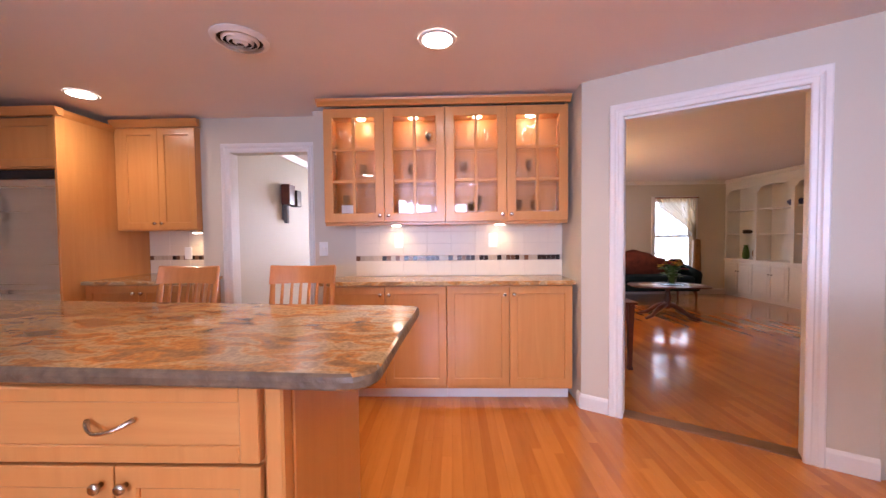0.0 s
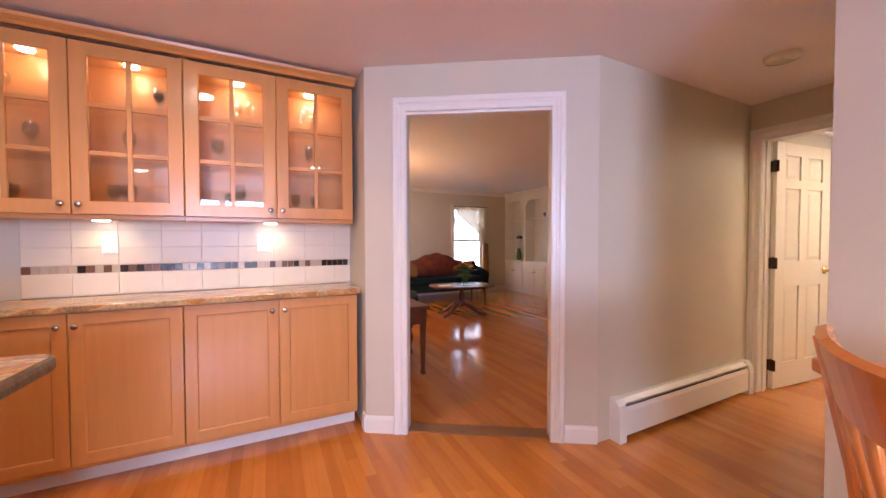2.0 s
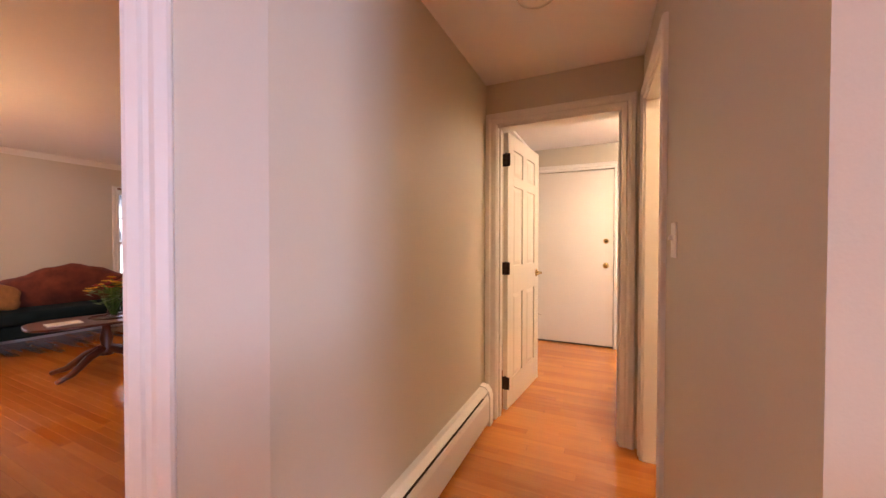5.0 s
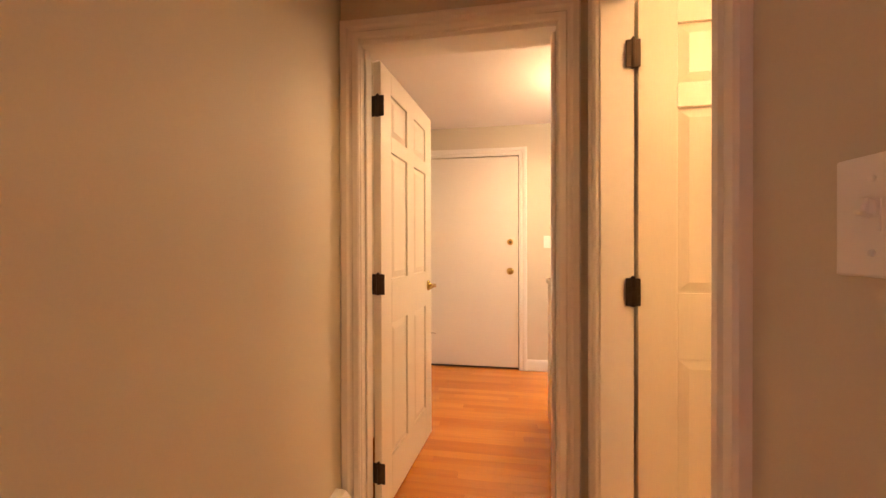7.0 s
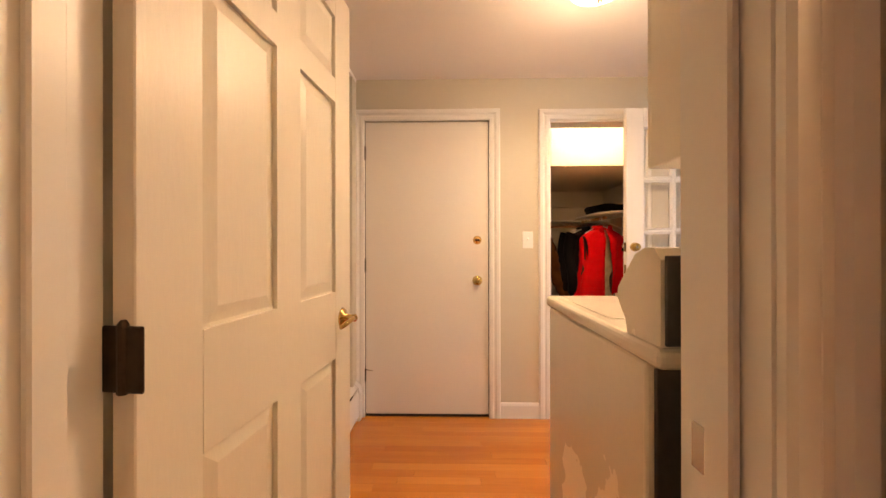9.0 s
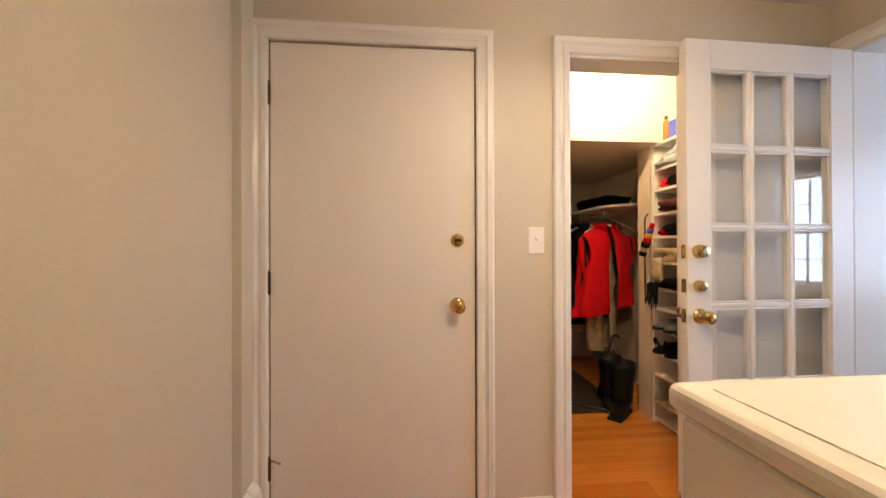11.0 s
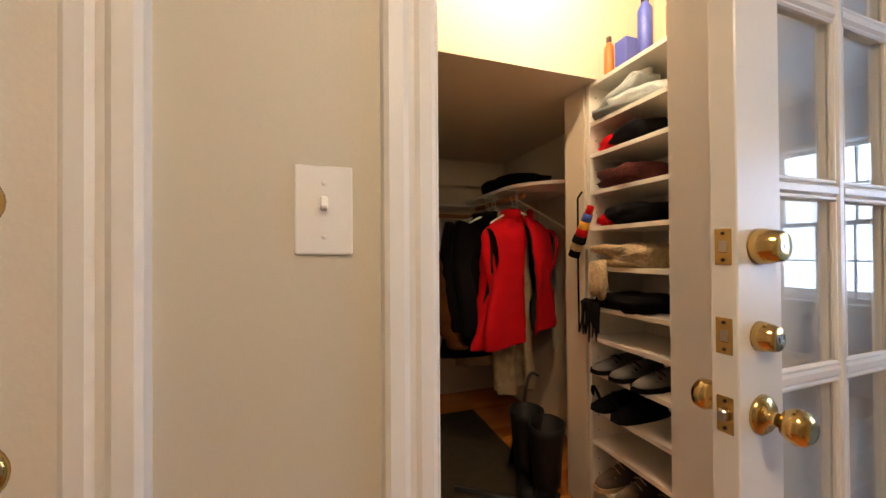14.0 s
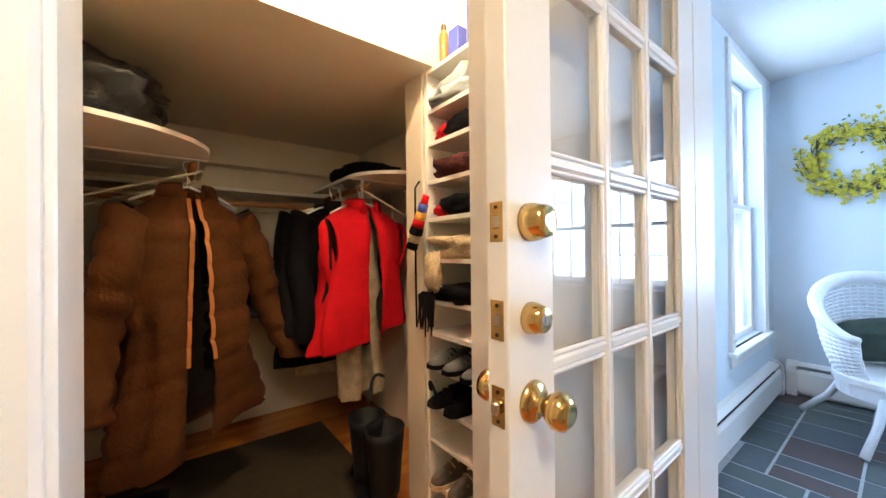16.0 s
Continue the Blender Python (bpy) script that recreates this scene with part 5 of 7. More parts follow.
W_LN = frame_m((0, 7.75), (1, 0), (0, -1))
window("window_1", W_LN, 2.25, 3.02, 0.45, 1.93, 0.14, cols=1)
window("window_2", W_LN, 4.345, 5.115, 0.45, 1.93, 0.14, cols=1)
W_SE = frame_m((6.37, 0), (0, -1), (-1, 0))
window("window_3", W_SE, 1.98, 2.76, 0.50, 2.34, 0.12, cols=1, rows=1)
W_SS = frame_m((0, -3.08), (-1, 0), (0, 1))
window("window_4", W_SS, -5.24, -4.45, 0.72, 2.05, 0.12, cols=3, rows=2)
window("window_5", W_SS, -4.43, -3.64, 0.72, 2.05, 0.12, cols=3, rows=2)
W_SW = frame_m((2.7, -3.2), (0, 1), (1, 0))
window("window_6", W_SW, 0.6, 2.2, 0.72, 2.05, 0.12, cols=3, rows=2)
W_KS = frame_m((0, -3.6), (-1, 0), (0, 1))
window("window_7", W_KS, -0.60, 0.29, 0.8, 2.1, 0.12)
window("window_8", W_KS, 0.31, 1.20, 0.8, 2.1, 0.12)
# added window, never in view, for the dining room fill light
W_DN = frame_m((0, 7.0), (1, 0), (0, -1))
window("unseen_dining_window", W_DN, -1.2, 0.0, 0.8, 2.0, 0.10)


def outdoors(name, strength, wood_tone):
    """Bright hazy sky over snow with faint trees: what stands beyond the windows."""
    m, n, l, b = nodes_of(name)
    tc = n.new("ShaderNodeTexCoord")
    sx = n.new("ShaderNodeSeparateXYZ")
    l.new(tc.outputs["Object"], sx.inputs[0])
    mp = n.new("ShaderNodeMapping")
    mp.inputs["Scale"].default_value = (1.2, 1.2, 0.35)
    l.new(tc.outputs["Object"], mp.inputs[0])
    nz = n.new("ShaderNodeTexNoise")
    nz.inputs["Scale"].default_value, nz.inputs["Detail"].default_value = 2.6, 8
    l.new(mp.outputs[0], nz.inputs["Vector"])
    cr = n.new("ShaderNodeValToRGB")
    cr.color_ramp.elements[0].position, cr.color_ramp.elements[0].color = 0.42, (*wood_tone, 1)
    cr.color_ramp.elements[1].position, cr.color_ramp.elements[1].color = 0.58, (0.78, 0.88, 1.0, 1)
    l.new(nz.outputs[0], cr.inputs[0])
    low = n.new("ShaderNodeMapRange")
    low.inputs[1].default_value, low.inputs[2].default_value = 0.6, 1.3
    l.new(sx.outputs[2], low.inputs[0])
    mix = n.new("ShaderNodeMix")
    mix.data_type = 'RGBA'
    mix.inputs[6].default_value = (0.86, 0.93, 1.0, 1)
    l.new(low.outputs[0], mix.inputs[0])
    l.new(cr.outputs[0], mix.inputs[7])
    e = n.new("ShaderNodeEmission")
    e.inputs[1].default_value = strength
    l.new(mix.outputs[2], e.inputs[0])
    l.new(e.outputs[0], n["Material Output"].inputs[0])
    return m


M_OUT = outdoors("outdoor_distance", 1.6, (0.10, 0.14, 0.17))
M_OUT_N = outdoors("outdoor_distance_north", 3.4, (0.03, 0.038, 0.045))
single("backdrop_north", B((-4, 12.0, -0.5), (12, 12.05, 6)), M_OUT_N, "snowy garden with faint trees under a bright sky", "backdrop", kind="structure")
single("backdrop_south", B((-4, -8.05, -0.5), (12, -8.0, 6)), M_OUT, "snowy garden with faint trees under a bright sky", "backdrop", kind="structure")
single("backdrop_east", B((10.6, -7.9, -0.5), (10.65, -1.0, 6)), M_OUT, "snowy garden with faint trees under a bright sky", "backdrop", kind="structure")

# curtains of the living room windows, tied back to one side


def curtain(a, b, side):
    """Sheer tied-back panel between x = a and b; side -1 ties left, +1 right."""
    th = thing("curtain", "sheer cream curtain tied back at one side", "curtain", group="living room curtains")
    bm = bmesh.new()
    n, k = 40, 16
    tie = (a + 0.01 if side < 0 else b - 0.01)
    rings = []
    for j in range(k + 1):
        t = j / k
        z = 1.96 - 0.86 * t
        e = (1 - t) ** 1.5
        far = b if side < 0 else a
        other = tie + (far - tie) * max(e, 0.10)
        rings.append([(tie + (other - tie) * i / n, 7.665 + 0.014 * math.sin(i * 1.9) * (0.5 + t), z - (0.0 if t == 0 else 0.16 * (i / n) ** 2 * (1 - t))) for i in range(n + 1)])
    loft(bm, rings, closed=False)
    part("swag", bm, M_CURTAIN, th)
    bm = bmesh.new()
    rings = []
    for j in range(11):
        t = j / 10
        w = 0.055 + 0.030 * t
        rings.append([(tie - side * (-0.02) + (w + 0.008 * math.sin(i * 2.6)) * math.cos(i * math.pi / 8), 7.665 + 0.035 * math.sin(i * math.pi / 8) * (1 + 0.2 * math.sin(i * 2.6)), 1.12 - 0.78 * t) for i in range(16)])
    loft(bm, rings)
    part("tail", bm, M_GOLDP, th, "gathered tan curtain tail", True)
    bm = bmesh.new()
    tube(bm, [(a - 0.03, 7.66, 1.965), (b + 0.03, 7.66, 1.965)], 0.014, 10)
    part("rod", bm, M_VALANCE, th, "dark rod with a rust heading")
    bm = bmesh.new()
    lathe(bm, ((0.02, 0), (0.025, 0.02), (0.006, 0.03)), (tie + side * 0.05, 7.70, 1.11), 12, 'y')
    part("tieback_knob", bm, M_BRONZE, th)


curtain(2.24, 3.03, -1)
curtain(4.33, 5.13, 1)

# ---- living room ----
th = thing("bookcase", "white built-in bookcase with arched shelves over cupboards", "bookcase")
BX, Y0, Y1 = 5.75, 4.85, 7.745
part("base", B((BX + 0.0, Y0, 0.0), (6.045, Y1, 0.70), 0.003), M_WHITE, th)
part("ledge", B((BX - 0.02, Y0, 0.70), (6.045, Y1, 0.735), 0.004), M_WHITE, th)
part("back_panel", B((6.02, Y0, 0.735), (6.045, Y1, 2.24)), M_WHITE, th)
part("header", B((BX + 0.0, Y0, 2.12), (6.02, Y1, 2.24), 0.003), M_WHITE, th)
part("cornice", B((BX - 0.04, Y0, 2.24), (6.045, Y1, 2.306), 0.012, 2), M_WHITE, th)
nb = 4
bw = (Y1 - Y0) / nb
for k in range(nb + 1):
    y = Y1 - k * bw
    part("upright", B((BX + 0.001, max(y - 0.03, Y0), 0.735), (6.02, min(y + 0.03, Y1), 2.12), 0.002), M_WHITE, th)
for k in range(nb):
    ya, yb = Y1 - (k + 1) * bw + 0.03, Y1 - k * bw - 0.03
    for z in (1.20, 1.66):
        part("shelf", B((BX + 0.04, ya, z), (6.02, yb, z + 0.022), 0.002), M_WHITE, th)
    b = bmesh.new()  # scalloped arch under the header
    w = yb - ya
    low = [(ya, 1.98), (ya + 0.05, 2.02), (ya + 0.07, 2.06), (ya + 0.14, 2.085), (ya + w / 2, 2.10), (yb - 0.14, 2.085), (yb - 0.07, 2.06), (yb - 0.05, 2.02), (yb, 1.98)]
    loft(b, [[(x, y, z) for y, z in low] + [(x, yb, 2.12), (x, ya, 2.12)] for x in (BX + 0.003, BX + 0.022)])
    part("arch", b, M_WHITE, th)
    for h in (0, 1):
        y = ya + h * w / 2
        d = part("door", B((BX - 0.018, y + 0.004, 0.08), (BX - 0.001, y + w / 2 - 0.004, 0.66), 0.004), M_WHITE, th)
        part("raised_panel", B((BX - 0.026, y + 0.06, 0.14), (BX - 0.0185, y + w / 2 - 0.06, 0.60), 0.007), M_WHITE, d)
        b = bmesh.new()
        lathe(b, knob_prof(0.012, -0.024), (BX - 0.018, y + (w / 2 - 0.03 if h == 0 else 0.03), 0.50), 10, 'x')
        part("knob", b, M_BRONZE, d)
b = bmesh.new()
lathe(b, ((0.045, 0), (0.06, 0.05), (0.05, 0.16), (0.03, 0.24), (0.04, 0.27)), (5.88, 7.38, 0.7355), 16)
single("vase", b, M_LEAF, "green glazed vase on the bookcase ledge", "vase", smooth=True)
b = bmesh.new()
lathe(b, ((0.13, 0), (0.13, 0.012), (0.05, 0.02)), (0, 0, 0), 20)
single("plate", b, M_GOLDP, "tan plate standing in the bookcase", "plate", smooth=True, m=pose(5.97, 7.20, 0.87, 0, -75, 0))
single("box", lump(bmesh.new(), (5.88, 7.35, 1.265), (0.06, 0.08, 0.04), 0.2, 3), M_BRONZE, "small dark ornament on a shelf", "ornament")
single("bowl", lump(bmesh.new(), (5.88, 6.35, 1.745), (0.08, 0.16, 0.06), 0.15, 5), plain("blue_glaze", (0.04, 0.05, 0.16), 0.3), "dark blue ceramic piece on a shelf", "ornament")

# camel-back sofa against the far wall
th = thing("sofa", "dark teal camel-back sofa with wooden legs", "sofa", (3.72, 7.20, 0))
b = bmesh.new()
box(b, (-0.95, -0.36, 0.19), (0.95, 0.30, 0.34), 0.03, 3)
part("seat_rail", b, M_TEAL, th, smooth=True)
b = bmesh.new()
box(b, (-0.84, -0.40, 0.335), (0.84, 0.20, 0.47), 0.055, 4)
part("seat_cushion", b, M_TEAL, th, smooth=True)
rings = []
for k in range(25):
    x = -0.92 + 1.84 * k / 24
    top = 0.66 + 0.24 * math.exp(-(x / 0.52) ** 2) + 0.02 * math.cos(x * 7)
    rings.append([(x, 0.10, 0.40), (x, 0.16, top - 0.05), (x, 0.20, top), (x, 0.26, top - 0.01), (x, 0.30, top - 0.06), (x, 0.30, 0.25), (x, 0.15, 0.25)])
b = bmesh.new()
loft(b, rings)
part("backrest", b, M_TEAL, th, smooth=True)
rings = []
for k in range(17):
    x = -0.62 + 1.24 * k / 16
    top = 0.69 + 0.24 * math.exp(-(x / 0.52) ** 2) + 0.012 * math.sin(k * 1.7)
    rings.append([(x, 0.06 + 0.01 * math.sin(k), 0.47), (x, 0.12, top - 0.05), (x, 0.19, top), (x, 0.22, top), (x, 0.16, top - 0.06), (x, 0.10, 0.47)])
b = bmesh.new()
loft(b, rings)
single("throw", b, M_THROW, "red patchwork throw over the sofa back", "throw", smooth=True, m=pose(3.72, 7.20, 0))
for sx in (-1, 1):
    rings = []
    for k in range(9):
        t = k / 8
        y = 0.26 - 0.62 * t
        zc = 0.66 - 0.12 * t ** 1.5
        rings.append([(sx * (0.90 + 0.075 * math.cos(a * math.pi / 8)), y, zc - 0.05 + 0.075 * math.sin(a * math.pi / 8)) for a in range(0, 10)] + [(sx * 0.83, y, 0.30), (sx * 0.95, y, 0.30)])
    b = bmesh.new()
    loft(b, rings)
    part("arm", b, M_TEAL, th, smooth=True)
    for y in (-0.30, 0.24):
        b = bmesh.new()
        tube(b, [(sx * 0.88, y, 0.20), (sx * 0.90, y - 0.015, 0.11), (sx * 0.90, y - 0.01, 0.0)], [0.035, 0.022, 0.016], 8)
        part("leg", b, M_MAHOG, th, smooth=True)
single("cushion", lump(bmesh.new(), (0, 0, 0), (0.24, 0.06, 0.155), 0.1, 4, square=0.75), M_GOLDP, "gold patterned cushion on the sofa", "cushion", smooth=True, m=pose(3.05, 7.17, 0.625, -20, 22, 20))
single("cushion", lump(bmesh.new(), (0, 0, 0), (0.18, 0.06, 0.16), 0.1, 6, square=0.5), M_TEAL, "dark teal cushion on the sofa", "cushion", smooth=True, m=pose(4.42, 7.2, 0.615, -15, -10, -10))

# pedestal coffee table
th = thing("coffee_table", "dark mahogany pedestal coffee table with splayed legs", "table", (3.36, 5.62, 0), -12)
b = bmesh.new()
loft(b, [[(0.52 * s * math.copysign(abs(math.cos(a)) ** 0.55, math.cos(a)), 0.30 * s * math.copysign(abs(math.sin(a)) ** 0.55, math.sin(a)), z) for a in [2 * math.pi * i / 36 for i in range(36)]] for s, z in ((0.97, 0.462), (1, 0.468), (1, 0.478), (0.985, 0.484))])
part("tabletop", b, M_MAHOG, th)
b = bmesh.new()
lathe(b, ((0.05, 0.14), (0.06, 0.18), (0.035, 0.22), (0.05, 0.30), (0.035, 0.36), (0.03, 0.42), (0.08, 0.462)), segs=18)
part("pedestal", b, M_MAHOG, th, smooth=True)
for k in range(4):
    a = math.radians(35 + 90 * k if k % 2 == 0 else 145 + 90 * (k - 1))
    ca, sa = math.cos(a), math.sin(a)
    b = bmesh.new()
    tube(b, [(ca * 0.03, sa * 0.03, 0.20), (ca * 0.16, sa * 0.13, 0.15), (ca * 0.30, sa * 0.24, 0.045), (ca * 0.42, sa * 0.33, 0.014)], [0.038, 0.034, 0.026, 0.019], 8)
    part("leg", b, M_MAHOG, th, smooth=True)
TOP = 0.4845
b = bmesh.new()
lathe(b, ((0.05, 0), (0.055, 0.01), (0.055, 0.15), (0.065, 0.18), (0.060, 0.18), (0.05, 0.15), (0.048, 0.015)), (3.42, 5.62, TOP + 0.012), 18)
single("glass_vase", b, M_CRYSTAL, "clear glass vase of flowers on the coffee table", "vase", smooth=True)
b = bmesh.new()
lathe(b, ((0.16, 0), (0.18, 0.008), (0.175, 0.010), (0.02, 0.006)), (3.42, 5.62, TOP), 24)
single("tray", b, M_CRYSTAL, "pale oval tray under the vase", "tray", smooth=True)
th = thing("flower_bouquet", "bouquet of yellow and red flowers with green leaves", "flowers", (3.42, 5.62, TOP + 0.10))
rnd = random.Random(3)
stems, leaves, ys, rs = bmesh.new(), bmesh.new(), bmesh.new(), bmesh.new()
for k in range(34):
    a, r = rnd.uniform(0, 6.28), rnd.uniform(0.02, 0.19)
    p = Vector((r * math.cos(a), r * math.sin(a), 0.27 - r * 0.55 + rnd.uniform(-0.04, 0.04)))
    tube(stems, [(p.x * 0.1, p.y * 0.1, -0.08), p * 0.6 + Vector((0, 0, 0.03)), p], 0.0025, 5)
    tgt = ys if k % 3 else rs
    for q in range(8):
        aa = q * math.pi / 4
        d = Vector((math.cos(aa), math.sin(aa), 0.25 + 0.2 * rnd.random())) * 0.042
        s = Vector((-math.sin(aa), math.cos(aa), 0)) * 0.015
        f = [tgt.verts.new(p + v) for v in (Vector((0, 0, 0)), d * 0.6 + s, d, d * 0.6 - s)]
        tgt.faces.new(f)
for k in range(90):
    a, r = rnd.uniform(0, 6.28), rnd.uniform(0.03, 0.21)
    p = Vector((r * math.cos(a), r * math.sin(a), rnd.uniform(0.02, 0.22) - r * 0.3 + 0.03))
    d = Vector((math.cos(a), math.sin(a), rnd.uniform(-0.3, 0.8))).normalized() * 0.075
    s = d.cross(Vector((0, 0, 1))).normalized() * 0.020
    leaves.faces.new([leaves.verts.new(p + v) for v in (-d * 0.5, s, d * 0.6, -s)])
tagged(part("stems", stems, M_LEAF, th), kind="stuff")
tagged(part("leaves", leaves, M_LEAF, th, "green leaves"), kind="stuff")
tagged(part("yellow_blooms", ys, M_YELLOW, th, "yellow blooms"), kind="stuff")
tagged(part("red_blooms", rs, M_REDP, th, "red blooms"), kind="stuff")
single("magazine", B((-0.11, -0.08, 0), (0.11, 0.08, 0.008), 0.001), M_PAPER, "open white magazine on the coffee table", "magazine", m=pose(3.07, 5.62, TOP, 0, 0, -8))
single("magazine", B((-0.09, -0.07, 0), (0.09, 0.07, 0.008), 0.001), M_PAPER, "white magazine on the coffee table", "magazine", m=pose(3.70, 5.55, TOP, 0, 0, -20))

# side table near the doorway
th = thing("side_table", "dark red mahogany side table with shaped legs", "table", (1.55, 3.74, 0))
part("tabletop", B((-0.30, -0.25, 0.595), (0.30, 0.25, 0.62), 0.009, 3), M_MAHOG, th)
part("apron", B((-0.26, -0.21, 0.455), (0.26, 0.21, 0.595), 0.003), M_MAHOG, th)
part("drawer_front", B((0.2605, -0.16, 0.475), (0.266, 0.16, 0.58), 0.003), M_MAHOG, th)
for sx in (-1, 1):
    for sy in (-1, 1):
        b = bmesh.new()
        x, y = sx * 0.25, sy * 0.20
        loft(b, [[(x + q * k, y + r * k, z) for q, r in ((-1, -1), (1, -1), (1, 1), (-1, 1))] for k, z in ((0.019, 0.0), (0.021, 0.02), (0.014, 0.035), (0.021, 0.40), (0.025, 0.47), (0.027, 0.594))])
        part("leg", b, M_MAHOG, th)
single("envelope", B((-0.15, -0.11, 0), (0.15, 0.11, 0.006), 0.001), M_ORANGE, "bright orange folder on the side table", "folder", m=pose(1.60, 3.80, 0.6205, 0, 0, 4))
# armchair behind it
th = thing("armchair", "dark green upholstered armchair with cabriole legs", "armchair", (1.72, 4.52, 0), -20)
part("seat", B((-0.33, -0.34, 0.24), (0.33, 0.34, 0.44), 0.05, 4), M_TEAL, th, smooth=True)
b = bmesh.new()
loft(b, [[(x, -0.30 - 0.10 * (z - 0.3) - 0.05 * math.cos(x * 4) + d, z) for x in [-0.30 + 0.6 * i / 10 for i in range(11)] for d in (0,)] + [(x, -0.40 - 0.10 * (z - 0.3), z) for x in [0.30 - 0.6 * i / 10 for i in range(11)]] for z in (0.30, 0.45, 0.6, 0.72, 0.78)])
part("backrest", b, M_TEAL, th, smooth=True)
for sx in (-1, 1):
    part("arm", B((sx * 0.34 - 0.06, -0.32, 0.40), (sx * 0.34 + 0.06, 0.26, 0.60), 0.05, 4), M_TEAL, th, smooth=True)
    for y in (-0.28, 0.28):
        b = bmesh.new()
        tube(b, [(sx * 0.29, y, 0.26), (sx * 0.315, y + 0.02 * (1 if y > 0 else -1), 0.17), (sx * 0.295, y, 0.07), (sx * 0.315, y + 0.02 * (1 if y > 0 else -1), 0.0)], [0.035, 0.026, 0.017, 0.022], 8)
        part("leg", b, M_MAHOG, th, smooth=True)
single("cushion", lump(bmesh.new(), (0, 0, 0), (0.20, 0.07, 0.18), 0.1, 8, square=0.5), M_THROW, "red patterned cushion on the armchair", "cushion", smooth=True, m=pose(1.65, 4.42, 0.63, -25, 0, -20))
# lamp table and lamp
th = thing("lamp_table", "dark wooden round lamp table", "table", (1.60, 5.55, 0))
b = bmesh.new()
lathe(b, ((0.26, 0.60), (0.27, 0.61), (0.27, 0.62), (0.26, 0.625)), segs=28)
part("tabletop", b, M_MAHOG, th)
b = bmesh.new()
lathe(b, ((0.13, 0.0), (0.12, 0.02), (0.03, 0.06), (0.04, 0.2), (0.025, 0.4), (0.05, 0.6)), segs=18)
part("pedestal", b, M_MAHOG, th, smooth=True)
th = thing("table_lamp", "table lamp with a cream cone shade, lit", "lamp", (1.60, 5.55, 0.6255))
b = bmesh.new()
lathe(b, ((0.07, 0), (0.06, 0.02), (0.03, 0.06), (0.055, 0.16), (0.03, 0.28), (0.01, 0.34), (0.01, 0.42)), segs=18)
part("base", b, M_BRASS, th, smooth=True)
b = bmesh.new()
loft(b, [[(r * math.cos(a * math.pi / 16), r * math.sin(a * math.pi / 16), z) for a in range(32)] for r, z in ((0.185, 0.39), (0.085, 0.84), (0.083, 0.84), (0.183, 0.39))], cap=False)
part("shade", b, M_SHADE, th, "glowing cream cone shade", True)
lamp("table_lamp_up", 'POINT', (1.60, 5.55, 1.55), 42, (1.0, 0.62, 0.28), 0.08)
th = thing("ceiling_vent", "small white living room ceiling vent", "vent", (2.10, 6.55, RZ))
part("frame", B((-0.17, -0.08, -0.008), (0.17, 0.08, -0.001), 0.003), M_WHITE, th)
for k in range(5):
    part("slat", B((-0.14, -0.06 + k * 0.026, -0.012), (0.14, -0.048 + k * 0.026, -0.008)), M_SLOT, th)


# ---- closet ----
th = thing("shelf_unit", "tall white melamine shelf tower with shoes and scarves", "shelf")
SX0, SX1, SY0, SY1 = 6.33, 6.975, -0.405, -0.10
part("side", B((SX1 - 0.018, SY0, 0), (SX1, SY1, 1.94), 0.001), M_MELA, th)
part("side", B((SX0, SY0, 0), (SX0 + 0.018, SY1, 1.94), 0.001), M_MELA, th)
part("back", B((SX0 + 0.018, SY0, 0), (SX1 - 0.018, SY0 + 0.006, 1.92)), M_MELA, th)
SHELVES = (1.905, 1.732, 1.592, 1.43, 1.273, 1.10, 0.925, 0.79, 0.645, 0.487, 0.34, 0.16, 0.04)
for z in SHELVES:
    part("shelf", B((SX0 + 0.0185, SY0 + 0.007, z - 0.018), (SX1 - 0.0185, SY1 - 0.002, z), 0.001), M_MELA, th)
for z in [0.12 + 0.064 * k for k in range(28)]:
    b = bmesh.new()
    lathe(b, ((0.0028, 0), (0.0028, -0.0012)), (SX1 - 0.018, SY1 - 0.035, z), 6, 'x')
    part("peg_hole", b, M_SLOT, th)


def bottle(x, y, z, r, h, mat, label):
    th = thing("bottle", label, "bottle", (x, y, z), group="bottles on the shelf tower")
    b = bmesh.new()
    lathe(b, ((r * 0.9, 0), (r, 0.006), (r, h * 0.72), (r * 0.5, h * 0.82), (r * 0.45, h * 0.84)), segs=14)
    part("body", b, mat, th, smooth=True)
    b = bmesh.new()
    lathe(b, ((r * 0.55, h * 0.841), (r * 0.55, h * 0.98), (r * 0.4, h)), segs=12)
    part("cap", b, M_BRONZE, th)


M_GRN = plain("green_label", (0.06, 0.22, 0.05), 0.4)
M_ORB = plain("amber_bottle", (0.50, 0.16, 0.03), 0.3)
M_BLU = plain("blue_label", (0.06, 0.09, 0.42), 0.4)
bottle(6.925, -0.16, 1.906, 0.026, 0.115, M_GRN, "green and white bottle on the shelf tower")
bottle(6.87, -0.13, 1.906, 0.020, 0.165, M_ORB, "amber bottle with a dark cap on the shelf tower")
single("carton", B((6.77, -0.19, 1.906), (6.83, -0.12, 2.02), 0.002), M_BLU, "blue and white carton on the shelf tower", "carton")
bottle(6.70, -0.14, 1.906, 0.026, 0.24, M_BLU, "tall blue spray can on the shelf tower")
bottle(6.60, -0.16, 1.906, 0.024, 0.18, M_ORB, "amber bottle with a dark cap on the shelf tower")


def bundle(name, x, z, size, mat, label, cat, seed, rough=0.25, freq=2.5, y=-0.20):
    return single(name, lump(bmesh.new(), (x, y, z + size[2] * 0.8), size, rough, seed, freq), mat, label, cat, smooth=True)


